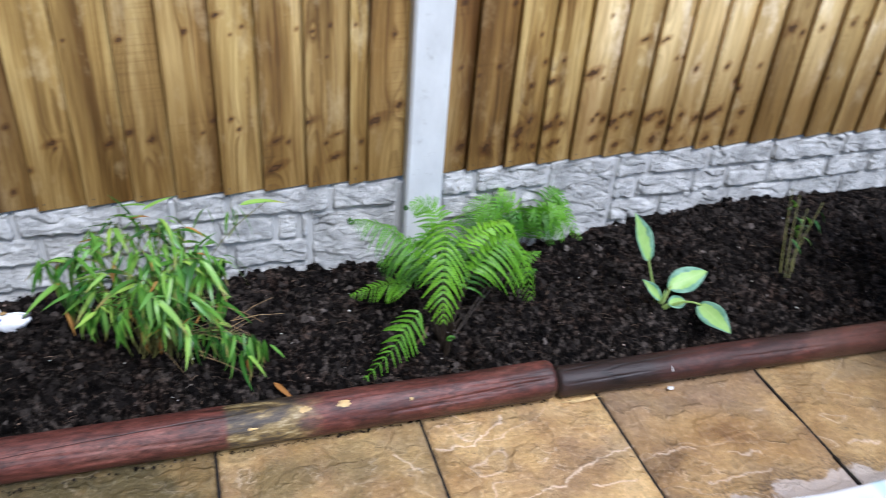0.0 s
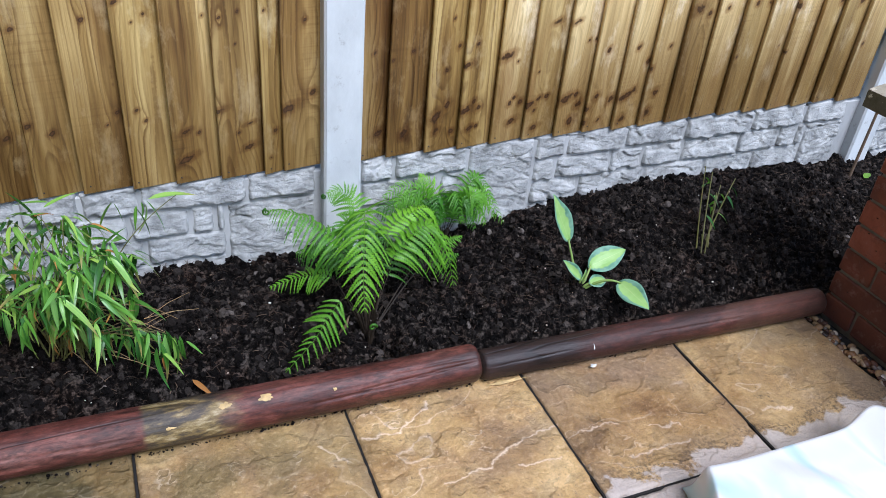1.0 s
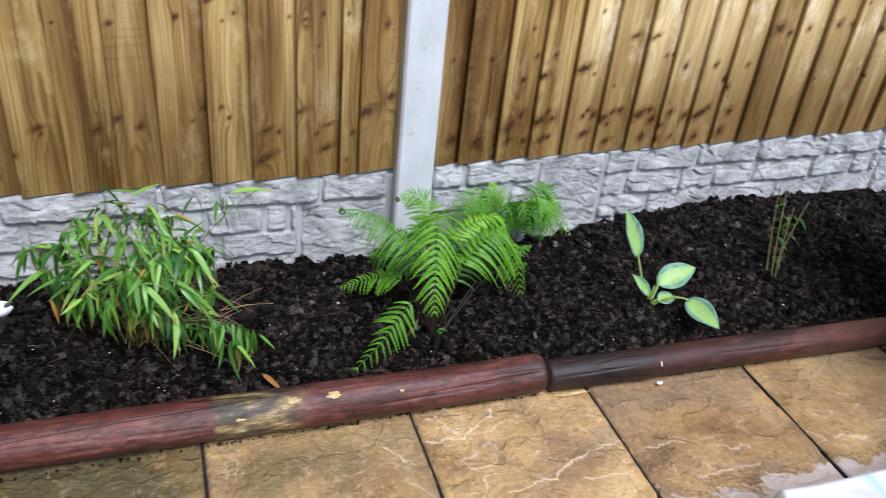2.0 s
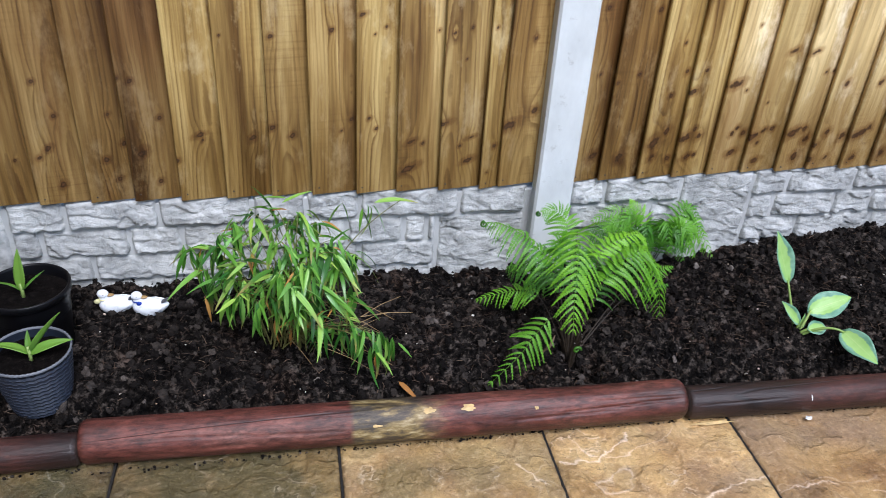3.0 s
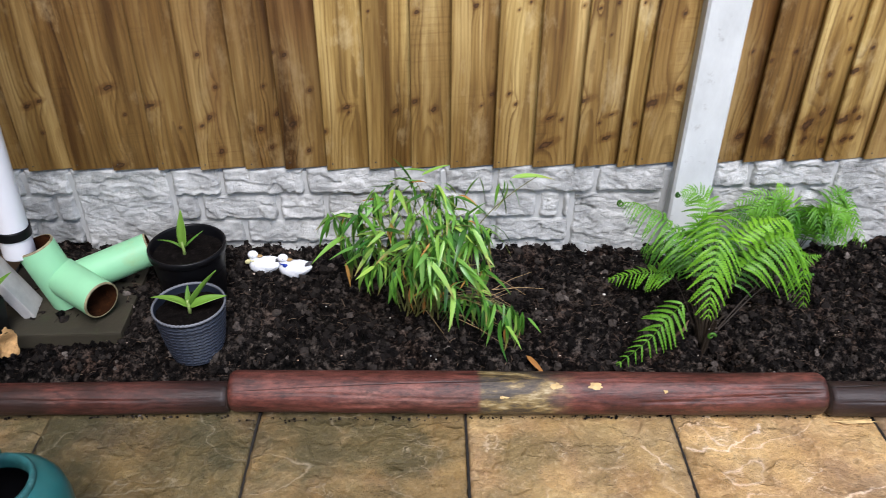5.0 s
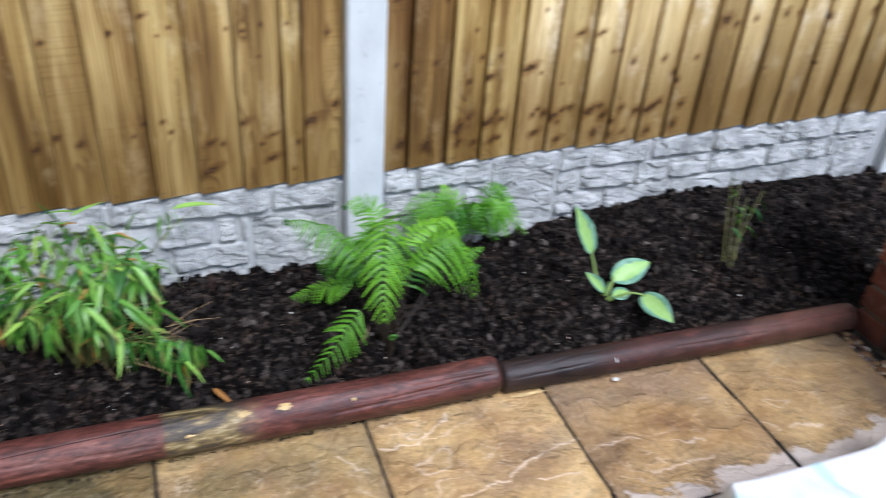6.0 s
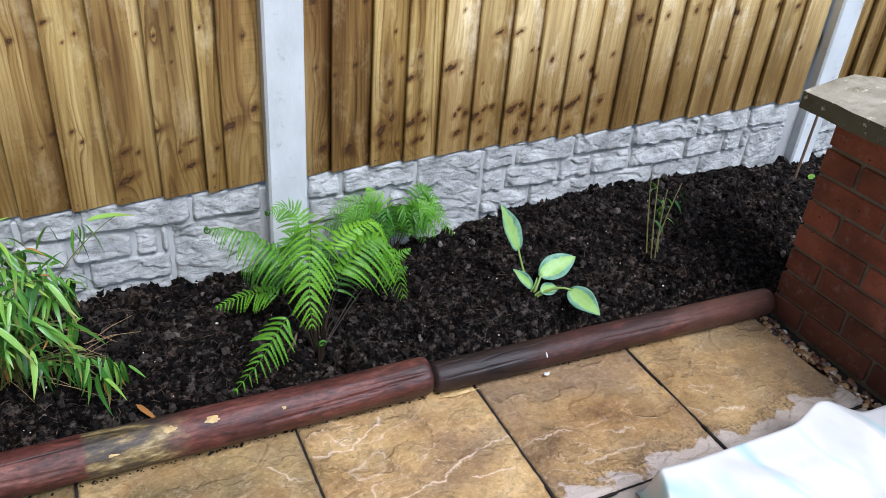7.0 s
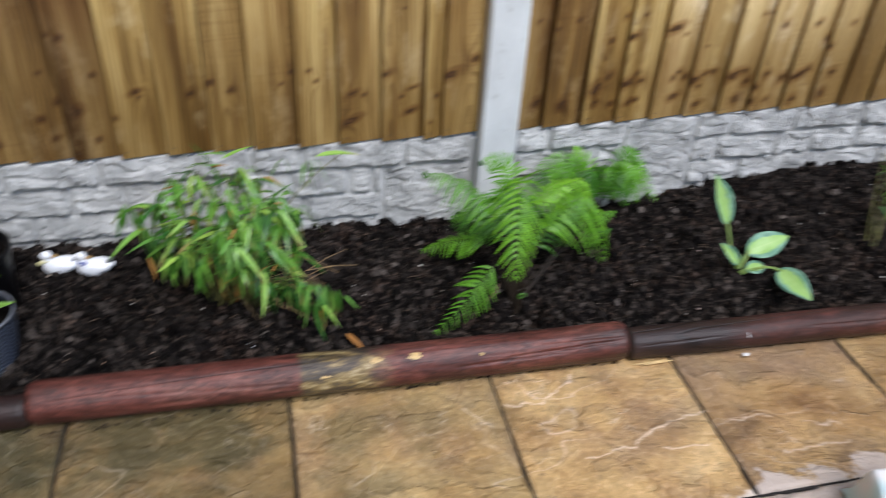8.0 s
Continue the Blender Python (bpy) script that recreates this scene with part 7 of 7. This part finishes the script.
def build_drain():
    drain = thing("drain_fitting", "mint-green glazed three-way drain fitting with chipped rusty rims", "drain pipe")
    mats = [GREEN_PIPE, RUST, RIM_RUST]
    part("socket", hollow_pipe_bm((-1.500, -0.250, 0.118), (-1.548, -0.248, 0.272), 0.043), mats, drain, smooth=True)
    part("front_branch", hollow_pipe_bm((-1.512, -0.245, 0.185), (-1.392, -0.325, 0.172), 0.0435), mats, drain, smooth=True)
    part("side_branch", hollow_pipe_bm((-1.510, -0.245, 0.160), (-1.322, -0.165, 0.205), 0.0400), mats, drain, smooth=True)
    bm = bmesh.new()
    bmesh.ops.create_uvsphere(bm, u_segments=32, v_segments=16, radius=0.0425, matrix=Matrix.Translation((-1.508, -0.249, 0.160)))
    part("elbow", bm, GREEN_PIPE, drain, smooth=True)


def build_downpipe():
    pipe = thing("downpipe", "white plastic rainwater downpipe ending above the drain", "downpipe")
    low, high = Vector((-1.577, -0.262, 0.258)), Vector((-1.490, -0.262, 2.3))
    part("pipe", hollow_pipe_bm(high, low, 0.034, 0.003), [WHITE_PIPE, BLACK, WHITE_PIPE], pipe, smooth=True)
    d = (high - low).normalized()
    c = low + d * 0.062
    bm = hollow_pipe_bm(c - d * 0.011, c + d * 0.011, 0.0375, 0.003)
    clip = part("clip", bm, BLACK, pipe, "black plastic pipe clip", smooth=True)
    arm = box_bm(-1.682, -1.604, -0.273, -0.250, c.z - 0.016, c.z + 0.004, 0.003)
    part("bracket", arm, BLACK, clip)
    bm = bmesh.new()
    bmesh.ops.create_cone(bm, cap_ends=True, segments=12, radius1=0.004, radius2=0.003, depth=0.003, matrix=Matrix.Translation((-1.645, -0.2745, c.z - 0.006)) @ Matrix.Rotation(radians(90), 4, "X"))
    part("screw", bm, POT_RIM, clip, "steel screw head")


def build_blocks():
    base = part("drain_base_slab", box_bm(-0.170, 0.155, -0.15, 0.15, -0.04, 0.0, 0.006, 2), BASE_SLAB)
    base.matrix_basis = pose(-1.508, -0.226, 0.116, 0, 0, 2)
    tagged(base, "mossy dark concrete slab under the drain fitting", "slab")
    bm = box_bm(-0.012, 0.012, -0.036, 0.036, -0.006, 0.148, 0.004, 2)
    roughen(bm, 0.002, 30.0)
    block = part("leaning_block", bm, BLOCK)
    block.matrix_basis = pose(-1.578, -0.282, 0.116, 0, -24, 8)
    tagged(block, "pale grey concrete block leaning beside the downpipe", "concrete block")


def build_dead_leaf():
    """A curled, torn leaf: a sheet with a ragged outline standing on two dangling tips."""
    verts, faces = [], []
    nx, ny = 60, 70
    inside = {}
    for j in range(ny + 1):
        v = j / ny
        for i in range(nx + 1):
            u = i / nx * 2 - 1
            x = 0.052 * u
            y = 0.026 * math.cos(u * 2.0 + 0.4) + 0.014 * noise.noise(Vector((u * 2.2, v * 3, 3))) + 0.006 * abs(noise.noise(Vector((u * 6, v * 5, 1))))
            z = 0.135 * v + 0.010 * noise.noise(Vector((u * 3, v * 2, 9))) * v
            verts.append((x + 0.010 * noise.noise(Vector((u * 3, v * 4, 5))), -y, z))
            rag = 0.12 * noise.noise(Vector((u * 3.5, v * 4.5, 21))) + 0.08 * noise.noise(Vector((u * 9, v * 11, 4)))
            top = 0.96 - 0.22 * abs(u - 0.35) + 0.04 * math.sin(u * 9)
            low = 0.04 + 0.40 * smoothstep(-0.35, 0.15, u) + 0.30 * max(-0.55 - u, 0.0)
            inside[j * (nx + 1) + i] = low + rag < v < top + rag and abs(u) < 0.94
    for j in range(ny):
        for i in range(nx):
            a = j * (nx + 1) + i
            q = (a, a + 1, a + nx + 2, a + nx + 1)
            if sum(inside[k] for k in q) >= 3:
                faces.append(q)
    used = sorted({k for f in faces for k in f})
    at = {k: n for n, k in enumerate(used)}
    me = raw_mesh("dead_leaf", [verts[k] for k in used], [tuple(at[k] for k in f) for f in faces])
    ob = mesh_part("dead_leaf", me, DEAD_LEAF, smooth=True)
    ob.matrix_basis = pose(-1.598, -0.468, 0.058, -14, 4, 10)
    sol = ob.modifiers.new("thickness", "SOLIDIFY")
    sol.thickness = 0.001
    tagged(ob, "large curled tan dead leaf standing at the bed's edge", "dead leaf")
    small = mesh_part("fallen_leaf", strip_leaf_mesh("fallen_leaf", 0.070, 0.011, 0.12, DRY_LEAF, 0.5), None)
    small.matrix_basis = pose(-0.440, -0.425, 0.087, 20, 4, -58)
    tagged(small, "narrow orange fallen bamboo leaf on the soil", "fallen leaf")


build_drain()
build_downpipe()
build_blocks()
build_dead_leaf()


# ---- watering can ----
def build_can():
    can = thing("watering_can", "dark teal-green plastic watering can on the paving", "watering can", (-1.353, -0.905, 0.004))
    prof = [(0.0, 0.0), (0.088, 0.0), (0.095, 0.006), (0.100, 0.06), (0.104, 0.12), (0.106, 0.17), (0.102, 0.198), (0.092, 0.220), (0.078, 0.234), (0.066, 0.240)]
    part("body", lathe_bm(prof, 72), CAN, can, smooth=True)
    rim = [(0.066, 0.238), (0.067, 0.248), (0.063, 0.253), (0.058, 0.251), (0.055, 0.240), (0.056, 0.225)]
    part("rim", lathe_bm(rim, 72), CAN_WORN, can, "worn paler lip round the opening", smooth=True)
    # black instead of teal: the shade inside the can is put into the colour
    lining = [(0.056, 0.226), (0.085, 0.21), (0.095, 0.15), (0.090, 0.012), (0.0, 0.010)]
    part("lining", lathe_bm(lining, 48), BLACK, can, "inside of the can, its shade given as black", smooth=True)
    path = bezier([(-0.060, 0.096, 0.16), (-0.09, 0.17, 0.30), (-0.055, 0.10, 0.375), (0.02, -0.03, 0.335), (0.09, -0.18, 0.35), (0.12, -0.18, 0.19), (0.078, -0.090, 0.12)], 34)
    part("handle", tube_bm(path, [0.0158 + 0.0006 * math.sin(i * 0.9) for i in range(35)], 18), CAN_WORN, can, "scuffed thick handle", smooth=True)
    spout = bezier([(-0.080, 0.035, 0.05), (-0.15, 0.05, 0.10), (-0.24, 0.08, 0.25)], 14)
    part("spout", tube_bm(spout, [0.026 - 0.0008 * i for i in range(15)], 16), CAN, can, smooth=True)


build_can()


# ---- plastic sheet ----
def build_sheet():
    nx, ny = 120, 110
    verts = []
    for j in range(ny + 1):
        w = j / ny
        for i in range(nx + 1):
            u = i / nx
            x = 0.478 + 0.722 * u
            back = -0.968 + 0.022 * math.exp(-((x - 0.950) / 0.06) ** 2) - 0.030 * smoothstep(0.97, 1.05, x) + 0.010 * (1 - smoothstep(0.45, 0.60, x))
            left = 0.478 + 0.722 * u - 0.07 * (1 - u) * smoothstep(0.0, 0.17, (1 - w) * 0.8)
            y = back - 0.80 * (1 - w)
            lift = smoothstep(0.0, 0.022, u * 0.8) * smoothstep(0.0, 0.05, (1 - u) * 0.8) * smoothstep(0.0, 0.030, (1 - w) * 0.8) * smoothstep(0.0, 0.10, w * 0.8)
            p = Vector((left * 6.5, y * 2.4, 2.0))
            fold = abs(noise.noise(p)) * 0.070 + 0.028 * noise.noise(p * 2.1) + 0.010 * abs(noise.noise(p * 5.0))
            fold *= smoothstep(0.0, 0.20, (1 - w) * 0.8)
            crest = 0.020 * math.exp(-((x - 0.950) / 0.05) ** 2) * smoothstep(0.5, 1.0, w)
            verts.append((left, y, 0.006 + lift * (0.094 + fold + crest)))
    s = nx + 1
    faces = [(j * s + i, j * s + i + 1, (j + 1) * s + i + 1, (j + 1) * s + i) for j in range(ny) for i in range(nx)]
    ob = mesh_part("plastic_sheet", raw_mesh("plastic_sheet", verts, faces), SHEET, smooth=True)
    sol = ob.modifiers.new("thickness", "SOLIDIFY")
    sol.thickness = 0.001
    tagged(ob, "white and pale blue plastic sheet heaped in folds on the paving", "plastic sheet")


build_sheet()


def build_cane():
    stick = part("garden_cane", tube_bm([(1.775, -0.105, 0.09), (1.80, -0.09, 0.22), (1.825, -0.075, 0.40)], [0.0052, 0.005, 0.0046], 8), CANE)
    tagged(stick, "thin brown cane pushed into the soil by the post", "garden cane")
    tuft = mesh_part("green_leaf", strip_leaf_mesh("green_leaf", 0.05, 0.022, 0.2, CANNA), None)
    tuft.matrix_basis = pose(1.825, -0.125, 0.135, 10, -15, 20)
    tagged(tuft, "small bright green leaf by the brick wall", "leaf")


build_cane()
